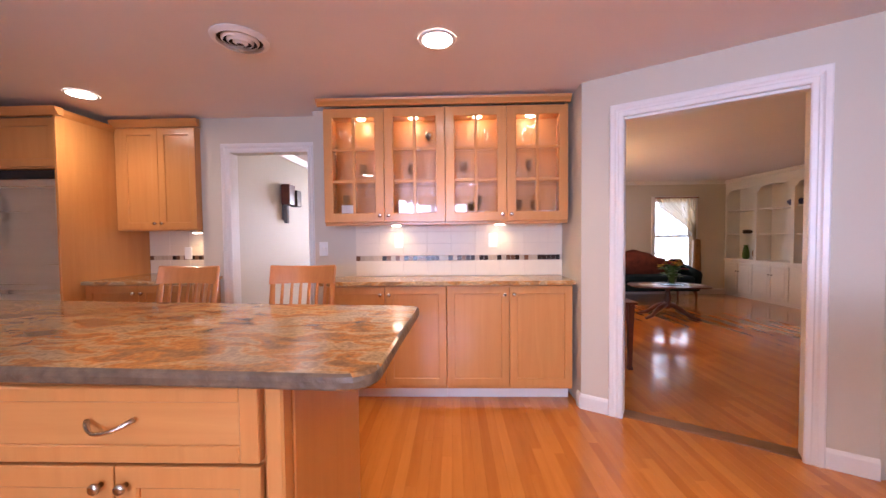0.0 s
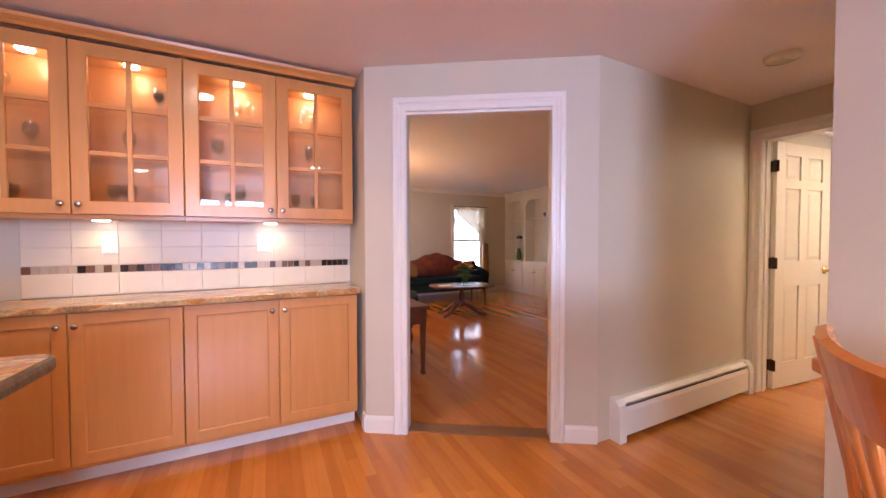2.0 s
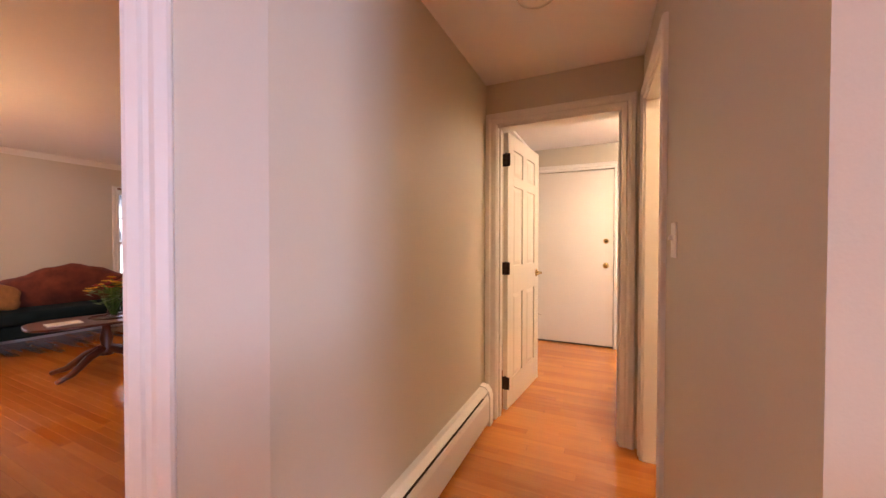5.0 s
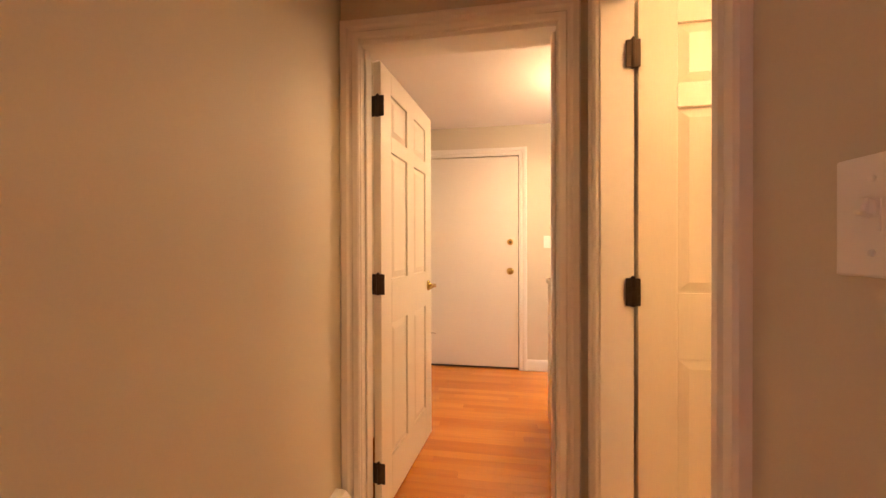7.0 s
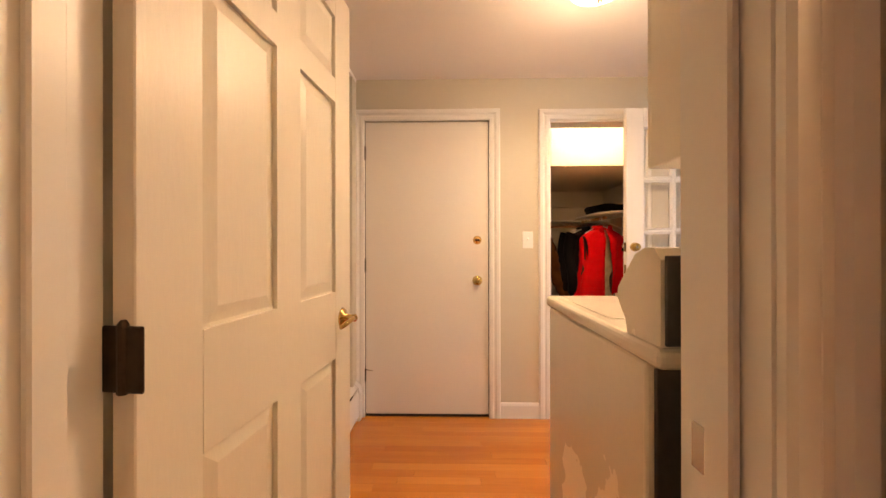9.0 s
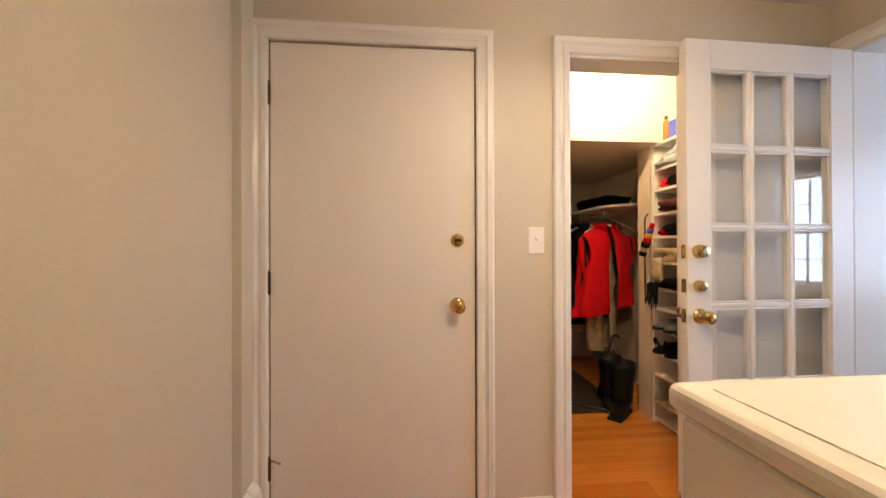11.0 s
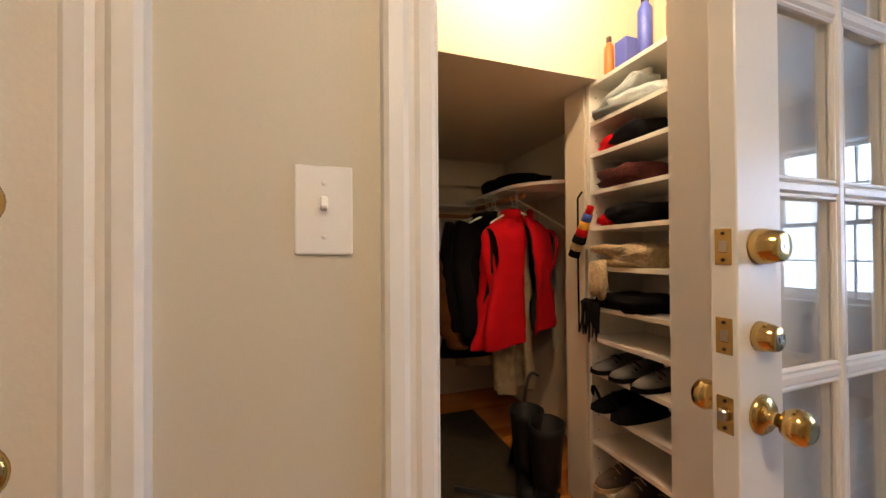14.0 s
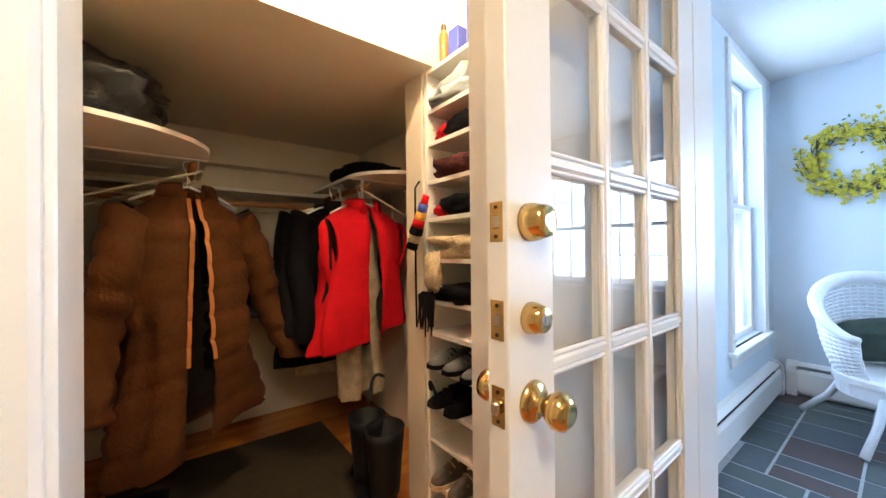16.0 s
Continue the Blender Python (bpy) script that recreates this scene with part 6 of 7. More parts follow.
bundle("folded_cloth", 6.80, 1.732, (0.16, 0.12, 0.045), M_PALE, "pale blue folded cloth on a shelf", "cloth", 1, 0.35)
single("cloth_corner", lump(bmesh.new(), (0, 0, 0), (0.13, 0.09, 0.018), 0.4, 3), M_PALE, "pale blue scarf end draped on a shelf", "cloth", smooth=True, m=pose(6.82, -0.17, 1.80, 0, 25, 10))
bundle("cap", 6.88, 1.592, (0.07, 0.09, 0.04), M_RED, "red knitted hat on a shelf", "hat", 2)
bundle("cap", 6.77, 1.592, (0.10, 0.11, 0.05), M_BLACKC, "black cap on a shelf", "hat", 12, 0.3)
bundle("scarf", 6.81, 1.43, (0.13, 0.12, 0.05), M_BURG, "burgundy patterned scarf on a shelf", "scarf", 5, 0.35, 4)
bundle("bag", 6.78, 1.273, (0.14, 0.12, 0.05), M_BLACKC, "black pouch on a shelf", "bag", 6)
bundle("glove", 6.90, 1.273, (0.05, 0.10, 0.035), M_RED, "red glove on a shelf", "glove", 9)
bundle("knit", 6.80, 1.10, (0.14, 0.13, 0.055), M_CREAMK, "cream bouclé knit on a shelf", "knitwear", 7, 0.5, 5)
single("knit_end", lump(bmesh.new(), (6.875, -0.065, 1.05), (0.045, 0.022, 0.085), 0.4, 8, 5), M_CREAMK, "cream knit scarf end hanging from a shelf", "scarf", smooth=True)
bundle("scarf", 6.80, 0.925, (0.15, 0.13, 0.04), M_BLACKC, "black fringed scarf on a shelf", "scarf", 8, 0.3)
th = thing("scarf_fringe", "black scarf fringe hanging from a shelf", "scarf", (6.92, -0.064, 0.925))
rnd = random.Random(21)
for k in range(13):
    x = -0.055 + 0.0088 * k
    b = bmesh.new()
    ln = rnd.uniform(0.09, 0.15)
    tube(b, [(x, -0.02, 0.03), (x, 0.004, 0.02), (x + rnd.uniform(-0.006, 0.006), 0.006, -ln * 0.5), (x + rnd.uniform(-0.012, 0.012), 0.004, -ln)], [0.006, 0.006, 0.005, 0.003], 6)
    part("tassel", b, M_BLACKC, th, smooth=True)
# woven toy-coloured ornament on a cord
th = thing("woven_tassel", "striped woven tassel hanging by a dark cord", "ornament", (6.975, -0.062, 1.43))
b = bmesh.new()
tube(b, [(0.0, -0.01, 0.0), (0.002, 0.012, -0.03), (0.004, 0.012, -0.35), (0.0, 0.012, -0.62)], 0.0045, 6)
part("cord", b, M_BLACKC, th, "dark cord", True)
for k, (mm, rr) in enumerate(((M_RED, 0.016), (M_BLU, 0.022), (M_ORANGE, 0.024), (M_RED, 0.026), (M_BLACKC, 0.030), (M_CREAMK, 0.028), (M_BLACKC, 0.026))):
    b = bmesh.new()
    tube(b, [(-0.085 + 0.016 * k + 0.0, 0.016, -0.075 - 0.030 * k), (-0.085 + 0.016 * (k + 1), 0.016, -0.075 - 0.030 * (k + 1))][::1], [rr * 0.9, rr], 10)
    part("band", b, mm, th, smooth=True)


def shoe(x, y, z, ln, mat, label, rz=90, low=False, sole=None):
    th = thing("shoe", label, "shoe", (x, y, z), rz, "shoes on the shelf tower")
    rings = []
    for k in range(13):
        t = k / 12
        w = 0.034 + 0.012 * math.sin(t * math.pi * 1.1 + 0.3) + (0.004 if t > 0.6 else 0)
        if k == 12:
            w *= 0.55
        h = (0.085 - 0.03 * t if t < 0.45 else 0.072 - 0.075 * (t - 0.45)) * (0.7 if low else 1)
        rings.append([(ln * (t - 0.5), w * math.cos(a) * (1 if math.sin(a) < 0.3 else 0.75), 0.016 + max(0, math.sin(a)) * h) for a in [math.pi * i / 7 for i in range(8)]])
    b = bmesh.new()
    loft(b, rings)
    part("upper", b, mat, th, smooth=True)
    b = bmesh.new()
    loft(b, [[(r[0][0] * 1.03, r[0][1] * 1.08, 0.0), (r[0][0] * 1.03, r[0][1] * 1.08, 0.018), (r[-1][0] * 1.03, r[-1][1] * 1.08, 0.018), (r[-1][0] * 1.03, r[-1][1] * 1.08, 0.0)] for r in rings])
    part("sole", b, sole or M_CREAMK, th)
    for k in range(3):
        b = bmesh.new()
        x0 = ln * (0.02 + 0.09 * k)
        hh = (0.074 - 0.014 * k) * (0.7 if low else 1)
        tube(b, [(x0, -0.028, hh), (x0 + 0.004, 0, hh + 0.014), (x0, 0.028, hh)], 0.0035, 6)
        part("lace", b, M_BLACKC if low else M_CREAMK, th)
    return th


for k, (x, z, mat, lab, low) in enumerate(((6.90, 0.16, M_SHOE, "worn grey-brown sneaker on a shelf", False), (6.79, 0.16, M_SHOE, "worn grey-brown sneaker on a shelf", False),
                                           (6.91, 0.645, M_GREYC, "grey slip-on shoe on a shelf", True), (6.81, 0.645, M_GREYC, "grey slip-on shoe on a shelf", True),
                                           (6.91, 0.487, M_BLACKC, "black strappy sandal on a shelf", True), (6.80, 0.487, M_BLACKC, "black strappy sandal on a shelf", True),
                                           (6.68, 0.16, M_SHOE, "worn grey-brown sneaker on a shelf", False), (6.70, 0.645, M_GREYC, "grey slip-on shoe on a shelf", True))):
    shoe(x, -0.195, z + 0.001, 0.255, mat, lab, 92, low, M_BLACKC if low else None)
for x in (6.93, 6.83):
    b = bmesh.new()
    tube(b, arc((x - 0.04, -0.10, 0.505), (x, -0.06, 0.66), (x + 0.04, -0.12, 0.505), 8), 0.007, 6)
    single("shoe_strap", b, M_BLACKC, "black sandal strap standing up", "strap", smooth=True)

# round-nosed shelves with rods below


def rod_shelf(y_wall, y_in, x0, x1, z, rod_y, rod_x0):
    th = thing("rod_shelf", "white round-nosed closet shelf with a wooden hanging rod", "shelf", group="closet rod shelves")
    s = 1 if y_in > y_wall else -1
    d = abs(y_in - y_wall)
    pts = [(x1, y_wall), (x0, y_wall)] + [(x0 + d * 0.75 * (1 - math.cos(a)), y_wall + s * d * math.sin(a)) for a in [math.pi / 2 * i / 9 for i in range(1, 10)]] + [(x1, y_in)]
    b = bmesh.new()
    loft(b, [[(x, y, zz) for x, y in pts] for zz in (z - 0.018, z)])
    part("shelf", b, M_MELA, th)
    b = bmesh.new()
    tube(b, [(rod_x0, rod_y, z - 0.055), (x1, rod_y, z - 0.055)], 0.0165, 14)
    part("rod", b, M_ROD, th, "round wooden dowel rod", True)
    for x in (rod_x0 + 0.04, x1 - 0.3):
        b = bmesh.new()
        tube(b, [(x, y_wall, z - 0.25), (x, rod_y + s * 0.02, z - 0.075), (x, rod_y + s * 0.02, z - 0.02)], 0.005, 8)
        tube(b, [(x, y_wall + s * 0.004, z - 0.27), (x, y_wall + s * 0.004, z - 0.02), (x, y_in, z - 0.022)], 0.005, 8)
        part("bracket", b, M_MELA, th, "white metal rod bracket")
    return th


rod_shelf(-0.43, 0.01, 7.20, 8.14, 1.545, -0.08, 7.475)
rod_shelf(1.16, 0.64, 7.12, 8.14, 1.560, 0.697, 7.55)
th = thing("back_shelf", "cream wooden shelf with a cleat along the closet back", "shelf")
part("shelf", B((8.15, -0.43, 1.50), (8.46, 1.16, 1.52), 0.002), M_MELA, th)
part("cleat", B((8.43, -0.43, 1.41), (8.46, 1.16, 1.4995), 0.002), M_CLOSET, th)
b = bmesh.new()
tube(b, [(8.25, -0.43, 1.44), (8.25, 1.16, 1.44)], 0.016, 12)
part("rod", b, M_ROD, th, smooth=True)


def garment(name, label, at, rz, mat, w, ln, dep, seed, sleeves=0.0, puff=0.0, gap=0.05, lining=None, zips=None, cat="jacket", collar=True, hanger=None, fold=0.02, splay=0.0, slope=0.12, tilt=0.0, armholes=False, zip_end=-1):
    """A coat or vest on a hanger: it hangs from the hook at its origin, its front towards -x."""
    th = thing(name, label, cat, at, rz, "hanging clothes")
    top = -0.115

    def ring(z, ins, n=36):
        t = (top - z) / ln
        sh = min(1, max(0, (top - z) / slope))
        ww = (0.075 + (w - 0.075) * math.sin(sh * math.pi / 2)) * (1 + 0.03 * t) - ins
        dd = (0.05 + (dep - 0.05) * min(1, sh)) * (1 + 0.12 * t) - ins
        g = gap * (0.5 + 1.1 * t) / max(ww, 0.05)
        out = []
        for i in range(n):
            a = -math.pi + g + (2 * math.pi - 2 * g) * i / (n - 1)
            f = 1 + fold / max(ww, 0.1) * 3 * noise.noise(Vector((math.cos(a) * 2.2, math.sin(a) * 2.2 + seed, z * 2.2 + seed))) * (0.3 + t)
            f += 0.35 * fold / max(ww, 0.1) * noise.noise(Vector((math.cos(a) * 7, math.sin(a) * 7 + seed, z * 7)))
            p = puff * abs(math.sin(math.pi * (top - z) / 0.105 + 0.5 * noise.noise(Vector((math.cos(a) * 1.5, math.sin(a) * 1.5, seed))))) ** 0.45 if t > 0.12 else 0
            out.append(Vector(((dd * f + p) * math.cos(a), (ww * f + p) * math.sin(a), z - tilt * t * math.sin(a))))
        return out

    zs = [top - ln * (k / 84) ** 1.08 for k in range(85)]
    b = bmesh.new()
    loft(b, [ring(z, 0.0) + ring(z, 0.012)[::-1] for z in zs])
    body = part("body", b, mat, th, smooth=True)
    if lining:
        b = bmesh.new()
        loft(b, [ring(z, 0.014) + ring(z, 0.018)[::-1] for z in zs[4:-2]])
        part("lining", b, lining, th, smooth=True)
    if collar:
        b = bmesh.new()
        loft(b, [[Vector((0.062 * k * math.cos(a) - 0.0, 0.085 * k * math.sin(a), top + dz)) for a in [-2.7 + 5.4 * i / 15 for i in range(16)]] + [Vector((0.05 * k * math.cos(a), 0.072 * k * math.sin(a), top + dz)) for a in [2.7 - 5.4 * i / 15 for i in range(16)]] for k, dz in ((1.0, -0.05), (1.05, 0.0), (1.15, 0.035), (1.3, 0.02), (1.38, -0.02))])
        part("collar", b, mat, th, smooth=True)
    if zips:
        zw = 0.0075
        for s in (-1, 1):
            b = bmesh.new()
            pts = []
            for z in zs[3:zip_end]:
                r = ring(z, -0.004)
                p = r[0] if s < 0 else r[-1]
                h = zw
                pts.append([p + Vector((-0.005, -h, 0)), p + Vector((-0.005, h, 0)), p + Vector((0.002, h, 0)), p + Vector((0.002, -h, 0))])
            loft(b, pts)
            part("zip_tape", b, zips, th, "orange zip tape")
    if sleeves:
        for s in (-1, 1):
            rings = []
            for k in range(40):
                t = k / 39
                sp = splay * (1.0 if s < 0 else 0.45)
                c = Vector((0.0 - 0.10 * t * t + 0.03 * math.sin(t * 7 + seed), s * (w * 0.84 + 0.05 * math.sin(t * 1.45) + sp * t), top - slope * 0.55 - sleeves * t * (0.92 if s < 0 else 1.0)))
                r0 = 0.080 - 0.026 * t
                pf = puff * abs(math.sin(math.pi * (sleeves * t) / 0.10)) ** 0.6
                rings.append([c + Vector(((r0 + pf) * math.cos(a) * (1 + 0.3 * noise.noise(Vector((math.cos(a) * 2, t * 6 + seed, s)))), (r0 * 0.8 + pf) * math.sin(a), 0.5 * r0 * math.sin(a) * s * (1 - t))) for a in [2 * math.pi * i / 18 for i in range(18)]])
            b = bmesh.new()
            loft(b, rings)
            part("sleeve", b, mat, th, smooth=True)
    if armholes:
        for s in (-1, 1):
            c = Vector((-dep * 0.30, s * (w * 0.955), top - slope - 0.085))
            oval = [c + Vector((0.070 * math.cos(a), s * 0.012 * math.sin(a) - s * 0.018 * max(0, math.cos(a)), 0.125 * math.sin(a))) for a in [2 * math.pi * i / 24 for i in range(25)]]
            b = bmesh.new()
            tube(b, oval, 0.009, 6)
            part("armhole_binding", b, mat, th, smooth=True)
            b = bmesh.new()
            loft(b, [[c + (q - c) * k + Vector((0, s * (0.006 + 0.004 * k), 0)) for q in oval[:-1]] for k in (1.0, 0.6, 0.2)])
            part("armhole", b, M_LINING, th, "dark armhole", True)
    b = bmesh.new()
    tube(b, [(0, -0.015, 0.008), (0, -0.012, 0.020), (0, 0.0, 0.0245), (0, 0.014, 0.018), (0, 0.016, 0.0), (0, 0.004, -0.03), (0, 0, -0.05), (0, 0, -0.09)], 0.0028, 6)
    tube(b, [(0, 0, -0.085), (0, -w * 0.5, -0.12), (0, -w * 0.85, -0.165)], 0.006, 6)
    tube(b, [(0, 0, -0.085), (0, w * 0.5, -0.12), (0, w * 0.85, -0.165)], 0.006, 6)
    part("hanger", b, hanger or M_PLASTIC, th, "thin clothes hanger", True)
    return th


garment("jacket", "brown quilted work jacket hanging open", (7.60, 0.715, 1.505), 16, M_BROWNC, 0.232, 1.06, 0.112, 3, 0.74, 0.017, 0.036, M_LINING, M_ZIP, fold=0.034, splay=0.17, slope=0.17, tilt=0.09, zip_end=-26)
garment("jacket", "dark blue jacket hanging behind another", (7.78, 0.697, 1.505), 3, M_BLACKC, 0.22, 0.80, 0.07, 9, 0.55, 0, 0.03, M_LINING)
garment("jacket", "dark coat hanging at the closet back", (7.95, 0.697, 1.505), -2, M_BLACKC, 0.22, 0.95, 0.07, 14, 0.55, 0, 0.03, M_LINING)
garment("vest", "bright red fleece vest on a white hanger", (7.515, -0.06, 1.490), 16, M_RED, 0.245, 0.70, 0.085, 5, 0, 0.006, 0.030, M_LINING, cat="vest", fold=0.050, tilt=0.045, armholes=True)
garment("shirt", "tan plaid shirt on a white hanger", (7.60, -0.08, 1.490), 8, M_TAN, 0.12, 1.05, 0.05, 22, 0, 0, 0.02, cat="shirt")
garment("jacket", "black track jacket with a pale stripe", (7.67, 0.0, 1.490), 12, M_BLACKC, 0.27, 0.78, 0.085, 31, 0.62, 0, 0.014, M_LINING, M_GREYC)
garment("jacket", "black coat with red piping", (7.76, 0.02, 1.490), 10, M_BLACKC, 0.29, 0.85, 0.07, 37, 0.60, 0, 0.014, M_LINING, M_RED)
garment("coat", "tan coat with a pale fur collar", (7.88, -0.06, 1.490), 6, M_TAN, 0.25, 0.95, 0.08, 41, 0.58, 0, 0.02)
b = bmesh.new()
lump(b, (7.40, 0.95, 1.67), (0.20, 0.17, 0.115), 0.45, 17, 3.5)
single("plastic_bag", b, plain("black_glossy_plastic", (0.012, 0.012, 0.013), 0.18, var=0.3), "black shiny plastic bag on the closet shelf", "bag", smooth=True)
single("hat", lump(bmesh.new(), (7.66, 0.80, 1.60), (0.07, 0.10, 0.045), 0.3, 19), M_BURG, "dark red hat on the closet shelf", "hat", smooth=True)
single("sweater", lump(bmesh.new(), (7.80, -0.19, 1.60), (0.30, 0.16, 0.06), 0.35, 23, 4), M_BLACKC, "black folded clothes on the closet shelf", "clothes", smooth=True)
b = bmesh.new()
lathe(b, ((0.018, 0), (0.02, 0.03), (0.012, 0.09), (0.008, 0.1)), (7.30, -0.33, 1.5455), 10)
single("jar", b, M_BLACK, "small black bottle on the closet shelf", "bottle")


def boot(x, y, rz):
    th = thing("boot", "tall black rubber boot standing on the floor", "boot", (x, y, 0), rz, "tall boots")
    rings = []
    for k in range(9):
        t = k / 8
        r = 0.062 + 0.024 * t
        rings.append([(r * math.cos(a) * 1.1 + 0.006 * noise.noise(Vector((t * 3, a, x))), r * math.sin(a), 0.09 + 0.28 * t) for a in [2 * math.pi * i / 16 for i in range(16)]])
    rings += [[(v[0] * 0.9, v[1] * 0.9, v[2] - 0.004) for v in rings[-1]], [(v[0] * 0.85, v[1] * 0.85, v[2] - 0.12) for v in rings[-1]]]
    b = bmesh.new()
    loft(b, rings)
    part("shaft", b, M_RUBBER, th, smooth=True)
    b = bmesh.new()
    loft(b, [[(-0.065 + 0.24 * t, (0.04 + 0.012 * math.sin(t * 3.0)) * (0.6 if t in (0, 1) else 1) * math.cos(a), 0.02 + max(0, math.sin(a)) * (0.10 - 0.055 * t)) for a in [math.pi * i / 8 for i in range(9)]] for t in [q / 8 for q in range(9)]])
    part("foot", b, M_RUBBER, th, smooth=True)
    part("sole", B((-0.07, -0.048, 0), (0.18, 0.048, 0.022), 0.008, 2), M_RUBBER, th)


boot(7.25, 0.05, 150)
boot(7.10, 0.04, 130)
th = thing("umbrella", "folded black umbrella leaning by the boots", "umbrella", (7.40, 0.0, 0.0))
b = bmesh.new()
tube(b, [(0.0, 0.06, 0.02), (0.0, -0.02, 0.30)], [0.012, 0.026], 10)
part("canopy", b, M_BLACKC, th, smooth=True)
b = bmesh.new()
tube(b, [(0.0, -0.02, 0.30), (0.0, -0.04, 0.42)] + arc((0.0, -0.045, 0.44), (0.0, -0.06, 0.52), (0.0, -0.12, 0.47), 6), 0.009, 8)
part("handle", b, M_BLACK, th, "black crook handle", True)
b = bmesh.new()
tube(b, [(7.30, 0.42, 0.022), (7.08, 0.10, 0.016)], 0.012, 8)
single("walking_stick", b, M_BLACK, "black stick lying on the closet floor", "stick", smooth=True)
# mat widened so its dark colour covers floor that lies in shade
single("floor_mat", B((7.12, -0.02, 0.0005), (8.10, 1.02, 0.010), 0.004), M_MAT, "grey-green mat on the closet floor, widened and darkened for shade", "mat")
single("boot_tray", lump(bmesh.new(), (7.55, 0.93, 0.075), (0.16, 0.16, 0.075), 0.3, 29), M_BLACKC, "black bag on the closet floor", "bag", smooth=True)

# ---- sunroom ----
th = thing("wreath", "round wreath of yellow-green blossoms on the wall", "wreath", (5.925, -3.078, 1.745))
rnd = random.Random(6)
b = bmesh.new()
for k in range(70):
    a = rnd.uniform(0, 6.28)
    r = rnd.uniform(0.16, 0.25)
    da = rnd.uniform(0.3, 0.7)
    d0, d1 = rnd.uniform(0.01, 0.05), rnd.uniform(0.01, 0.06)
    r2 = r + rnd.uniform(-0.04, 0.08)
    tube(b, [(r * math.cos(a), d0, r * math.sin(a)), ((r + r2) / 2 * math.cos(a + da / 2), (d0 + d1) / 2 + 0.01, (r + r2) / 2 * math.sin(a + da / 2)), (r2 * math.cos(a + da), d1, r2 * math.sin(a + da))], 0.003, 4)
tagged(part("twigs", b, M_TWIG, th, "thin brown twigs"), kind="stuff")
b = bmesh.new()
for k in range(620):
    a = rnd.uniform(0, 6.28)
    r = 0.215 + rnd.gauss(0, 0.042)
    p = Vector((r * math.cos(a), 0.02 + abs(rnd.gauss(0, 0.028)), r * math.sin(a)))
    for q in range(4):
        aa = q * math.pi / 2 + rnd.uniform(0, 1)
        d = Vector((math.cos(aa), rnd.uniform(0.1, 0.6), math.sin(aa))).normalized() * rnd.uniform(0.012, 0.022)
        s = d.cross(Vector((rnd.uniform(-0.3, 0.3), 1, rnd.uniform(-0.3, 0.3)))).normalized() * 0.008
        b.faces.new([b.verts.new(p + v) for v in (Vector((0, 0, 0)), d * 0.6 + s, d, d * 0.6 - s)])
tagged(part("blossoms", b, M_BLOSSOM, th, "yellow-green blossoms"), kind="stuff")
b = bmesh.new()
for k in range(160):
    a = rnd.uniform(0, 6.28)
    r = 0.215 + rnd.gauss(0, 0.05)
    p = Vector((r * math.cos(a), 0.015 + abs(rnd.gauss(0, 0.02)), r * math.sin(a)))
    d = Vector((rnd.uniform(-1, 1), rnd.uniform(0, 0.6), rnd.uniform(-1, 1))).normalized() * 0.03
    s = d.cross(Vector((0, 1, 0.2))).normalized() * 0.008
    b.faces.new([b.verts.new(p + v) for v in (-d * 0.5, s, d * 0.6, -s)])
tagged(part("leaves", b, M_LEAF, th, "small green leaves"), kind="stuff")

th = thing("wicker_chair", "white wicker tub chair with splayed legs", "chair", (5.72, -2.58, 0), 28)


def rim_pt(a, k=1.0):
    """Point of the chair's rim: a from -1 (one arm's end) over 0 (back) to 1."""
    th_ = a * radians(128)
    x, y = 0.36 * math.sin(th_) * k, -0.33 * math.cos(th_) * k
    z = 0.60 + 0.33 * max(0, math.cos(th_ * 0.72)) ** 1.3
    return Vector((x, y, z))


def shell_pt(a, t):
    """t from 0 at the seat to 1 at the rim."""
    lo = rim_pt(a, 0.78)
    lo.z = 0.36
    hi = rim_pt(a)
    p = lo.lerp(hi, t)
    p.x *= 1 + 0.06 * math.sin(t * 3.14)
    p.y *= 1 + 0.06 * math.sin(t * 3.14)
    return p


b = bmesh.new()
tube(b, [rim_pt(-1 + 2 * k / 36) for k in range(37)], [0.022 + 0.022 * abs(math.sin(k * math.pi / 36)) for k in range(37)], 10)
part("rim", b, M_WICKER, th, "rolled woven rim", True)
b = bmesh.new()
for j in range(22):
    t = 0.04 + 0.92 * j / 21
    tube(b, [shell_pt(-1 + 2 * k / 40, t) + Vector((0.004 * (-1) ** (j + k), 0.004 * (-1) ** (j + k), 0)) for k in range(41)], 0.0065, 5)
for k in range(41):
    a = -1 + 2 * k / 40
    tube(b, [shell_pt(a, t) for t in (0, 0.3, 0.6, 1.0)], 0.005, 5)
tagged(part("weave", b, M_WICKER, th, "woven white wicker shell"), kind="stuff")
b = bmesh.new()
loft(b, [[(0.30 * s * math.cos(a), 0.02 + 0.30 * s * math.sin(a), z) for a in [2 * math.pi * i / 24 for i in range(24)]] for s, z in ((0.9, 0.33), (1, 0.34), (1, 0.37), (0.95, 0.38))])
part("seat", b, M_WICKER, th)
b = bmesh.new()
rings = [[(0.29 * s * math.cos(a), 0.02 + 0.29 * s * math.sin(a), z) for a in [2 * math.pi * i / 24 for i in range(24)]] for s, z in ((0.98, 0.26), (1.0, 0.335))]
loft(b, rings)
part("skirt", b, M_WICKER, th, "woven apron under the seat")
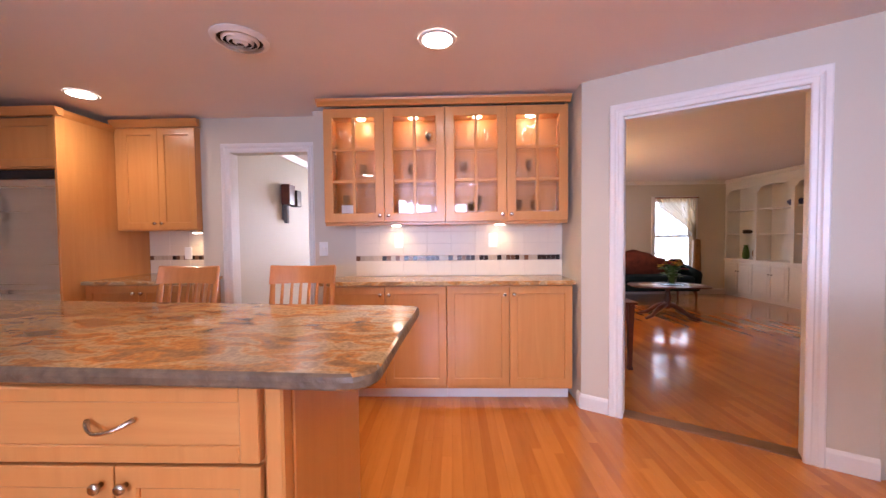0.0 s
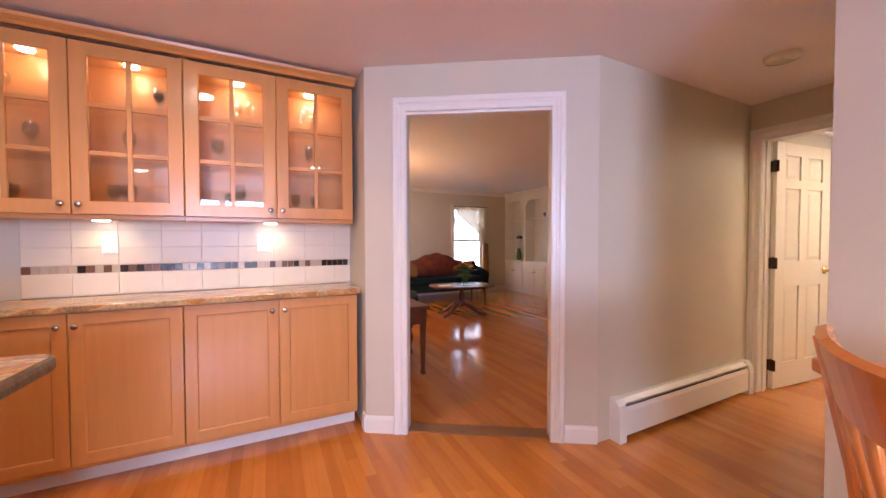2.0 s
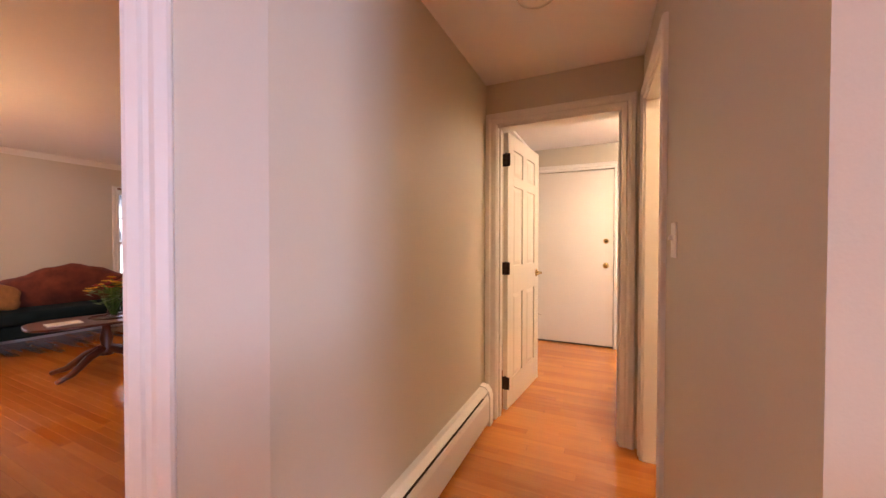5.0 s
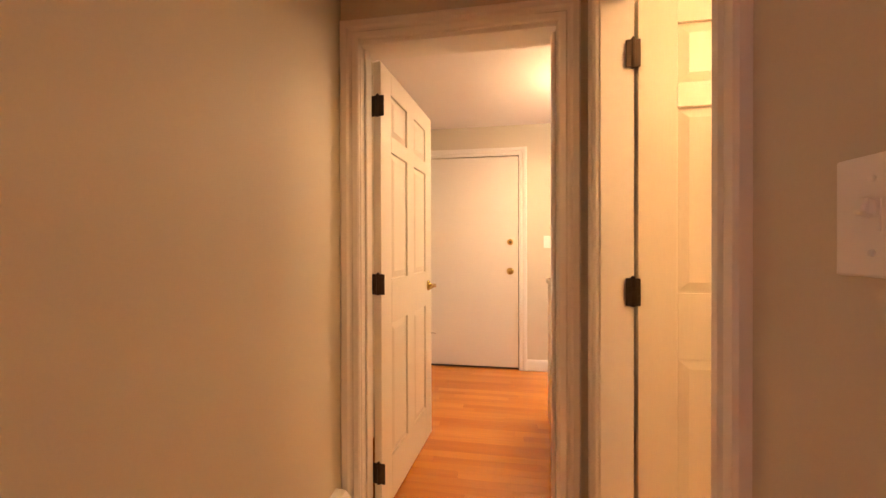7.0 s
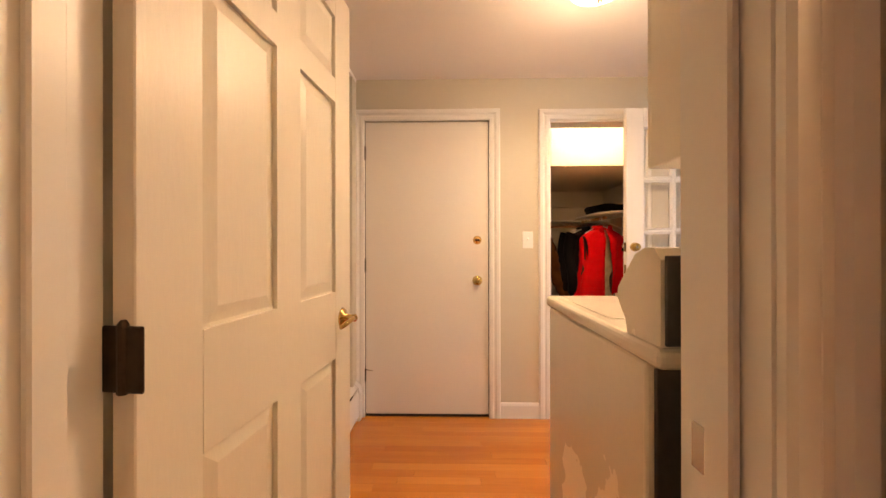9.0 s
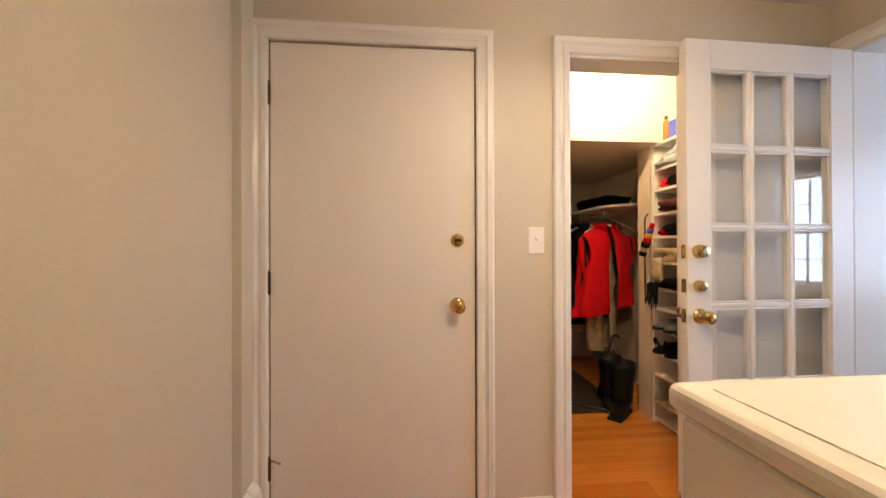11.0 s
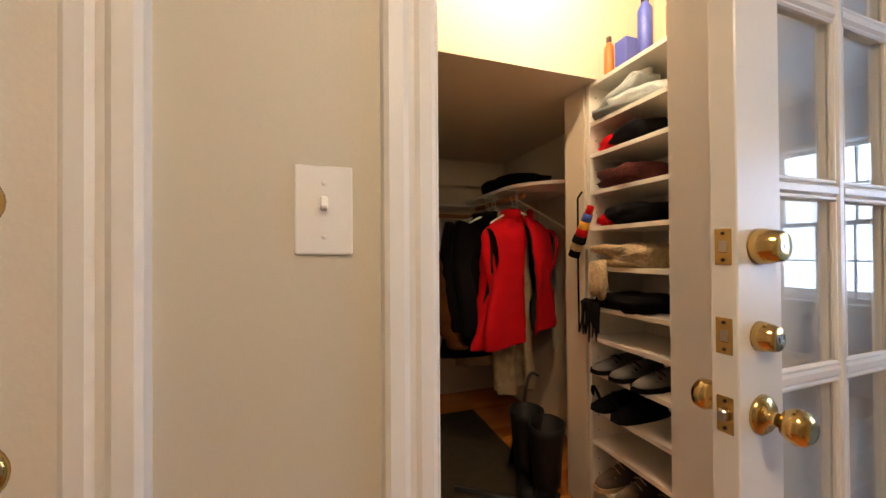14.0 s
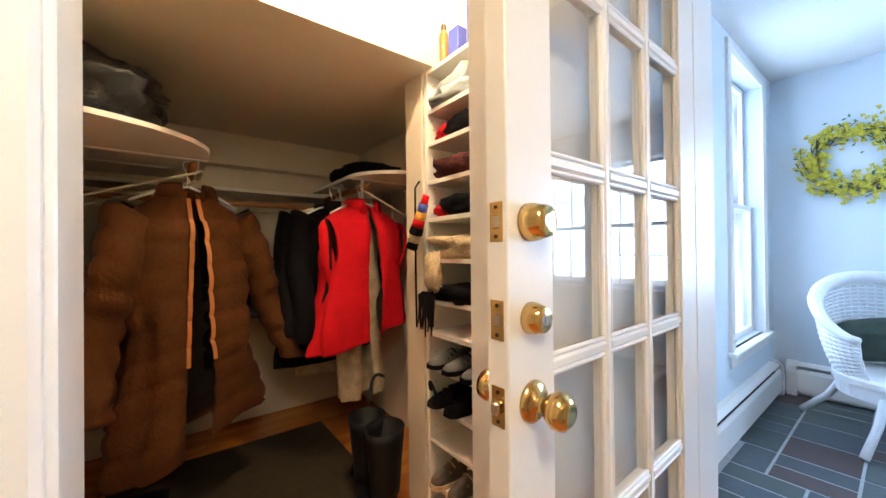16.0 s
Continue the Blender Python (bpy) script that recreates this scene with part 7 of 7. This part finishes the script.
for sx in (-1, 1):
    for sy in (-1, 1):
        b = bmesh.new()
        tube(b, [(sx * 0.17, 0.02 + sy * 0.17, 0.34), (sx * 0.24, 0.02 + sy * 0.24, 0.16), (sx * 0.34, 0.02 + sy * 0.33, 0.014)], [0.022, 0.020, 0.021], 10)
        part("leg", b, M_WICKER, th, smooth=True)
single("cushion", lump(bmesh.new(), (0, 0, 0), (0.26, 0.09, 0.15), 0.14, 33, square=0.5), M_CUSH, "dark green cushion on the wicker chair", "cushion", smooth=True, m=pose(5.80, -2.74, 0.55, -24, 8, 20))

# ---- floor boards and slate tiles, last ----
floor = bpy.data.objects["floor"]
BW = 0.0572
LENGTHS = (0.42, 0.61, 0.83, 1.07, 1.36)


def board_mesh(name, ln):
    return mesh_of(name, B((0.0001, 0.0001, -0.012), (BW - 0.0001, ln - 0.0002, 0.0), 0.0005), M_OAK)


BOARDS = [board_mesh("board", ln) for ln in LENGTHS]
INSIDE = (-4.1, 8.46, -3.6, 7.75)
rnd = random.Random(11)
far_v, far_f = [], []
near = 0
col = 0
x = INSIDE[0]
while x < INSIDE[1]:
    y = INSIDE[2] - rnd.uniform(0, 1.0)
    if x > 2.3:
        y = (-0.46 if x > 4.1 else 0.1) - (rnd.uniform(0, 0.0))
    while y < INSIDE[3]:
        i = rnd.randrange(5)
        ln = LENGTHS[i]
        if y + ln > -3.6 and not (x > 6.2 and (y > 1.2 or x > 8.5)):
            cx, cy = x + BW / 2, y + ln / 2
            kitchen = -0.35 < cx < 2.35 and 1.2 < cy < 3.2
            hall = 2.35 <= cx < 6.2 and 1.0 < cy < 2.3
            closet = 6.2 <= cx < 7.1 and 0.0 < cy < 0.9
            dz = rnd.uniform(-0.0003, 0.0)
            if (kitchen or hall or closet) and near < 300:
                ob = new("board", BOARDS[i])
                ob.location, ob.parent = (x, y, dz), floor
                near += 1
            else:
                a, b, c, d, z = x + 0.0001, x + BW - 0.0001, y + 0.0001, y + ln - 0.0003, dz
                c, d = max(c, -3.62), min(d, 1.17 if x > 6.2 else 7.8)
                k, g = len(far_v), 0.0005
                far_v += [(a, c, z - 0.012), (b, c, z - 0.012), (b, d, z - 0.012), (a, d, z - 0.012), (a, c, z - g), (b, c, z - g), (b, d, z - g), (a, d, z - g),
                          (a + g, c + g, z), (b - g, c + g, z), (b - g, d - g, z), (a + g, d - g, z)]
                for p in range(4):
                    q = (p + 1) % 4
                    far_f += [(k + p, k + q, k + 4 + q, k + 4 + p), (k + 4 + p, k + 4 + q, k + 8 + q, k + 8 + p)]
                far_f.append((k + 8, k + 9, k + 10, k + 11))
        y += ln
    x += BW
me = bpy.data.meshes.new("floor_boards")
me.from_pydata(far_v, [], far_f)
me.materials.append(M_OAKJ)
ob = new("floor_boards", me)
ob.parent = floor
tagged(ob, "honey oak strip boards, glossy", kind="stuff")

slate_floor = bpy.data.objects["floor_sunroom"]
SL = {}
for w, h in ((0.30, 0.30), (0.30, 0.15), (0.15, 0.30)):
    SL[(w, h)] = [mesh_of("slate_tile", B((0.006, 0.006, -0.012), (w - 0.006, h - 0.006, 0.0), 0.002), s) for s in (M_SLATE, M_SLATE, M_SLATEG, M_SLATEG, M_SLATER)]
rnd = random.Random(4)
yy = -3.08
while yy < -0.5:
    xx = 3.9 - rnd.choice((0, 0.15))
    while xx < 6.30:
        two = rnd.random() < 0.45
        if two:
            for k in (0, 1):
                w = 0.30
                ob = new("slate_tile", rnd.choice(SL[(0.30, 0.15)]))
                ob.location, ob.parent = (xx, yy + 0.15 * k, rnd.uniform(-0.0015, 0)), slate_floor
            xx += 0.30
        elif rnd.random() < 0.4:
            ob = new("slate_tile", rnd.choice(SL[(0.15, 0.30)]))
            ob.location, ob.parent = (xx, yy, rnd.uniform(-0.0015, 0)), slate_floor
            xx += 0.15
        else:
            ob = new("slate_tile", rnd.choice(SL[(0.30, 0.30)]))
            ob.location, ob.parent = (xx, yy, rnd.uniform(-0.0015, 0)), slate_floor
            xx += 0.30
    yy += 0.30
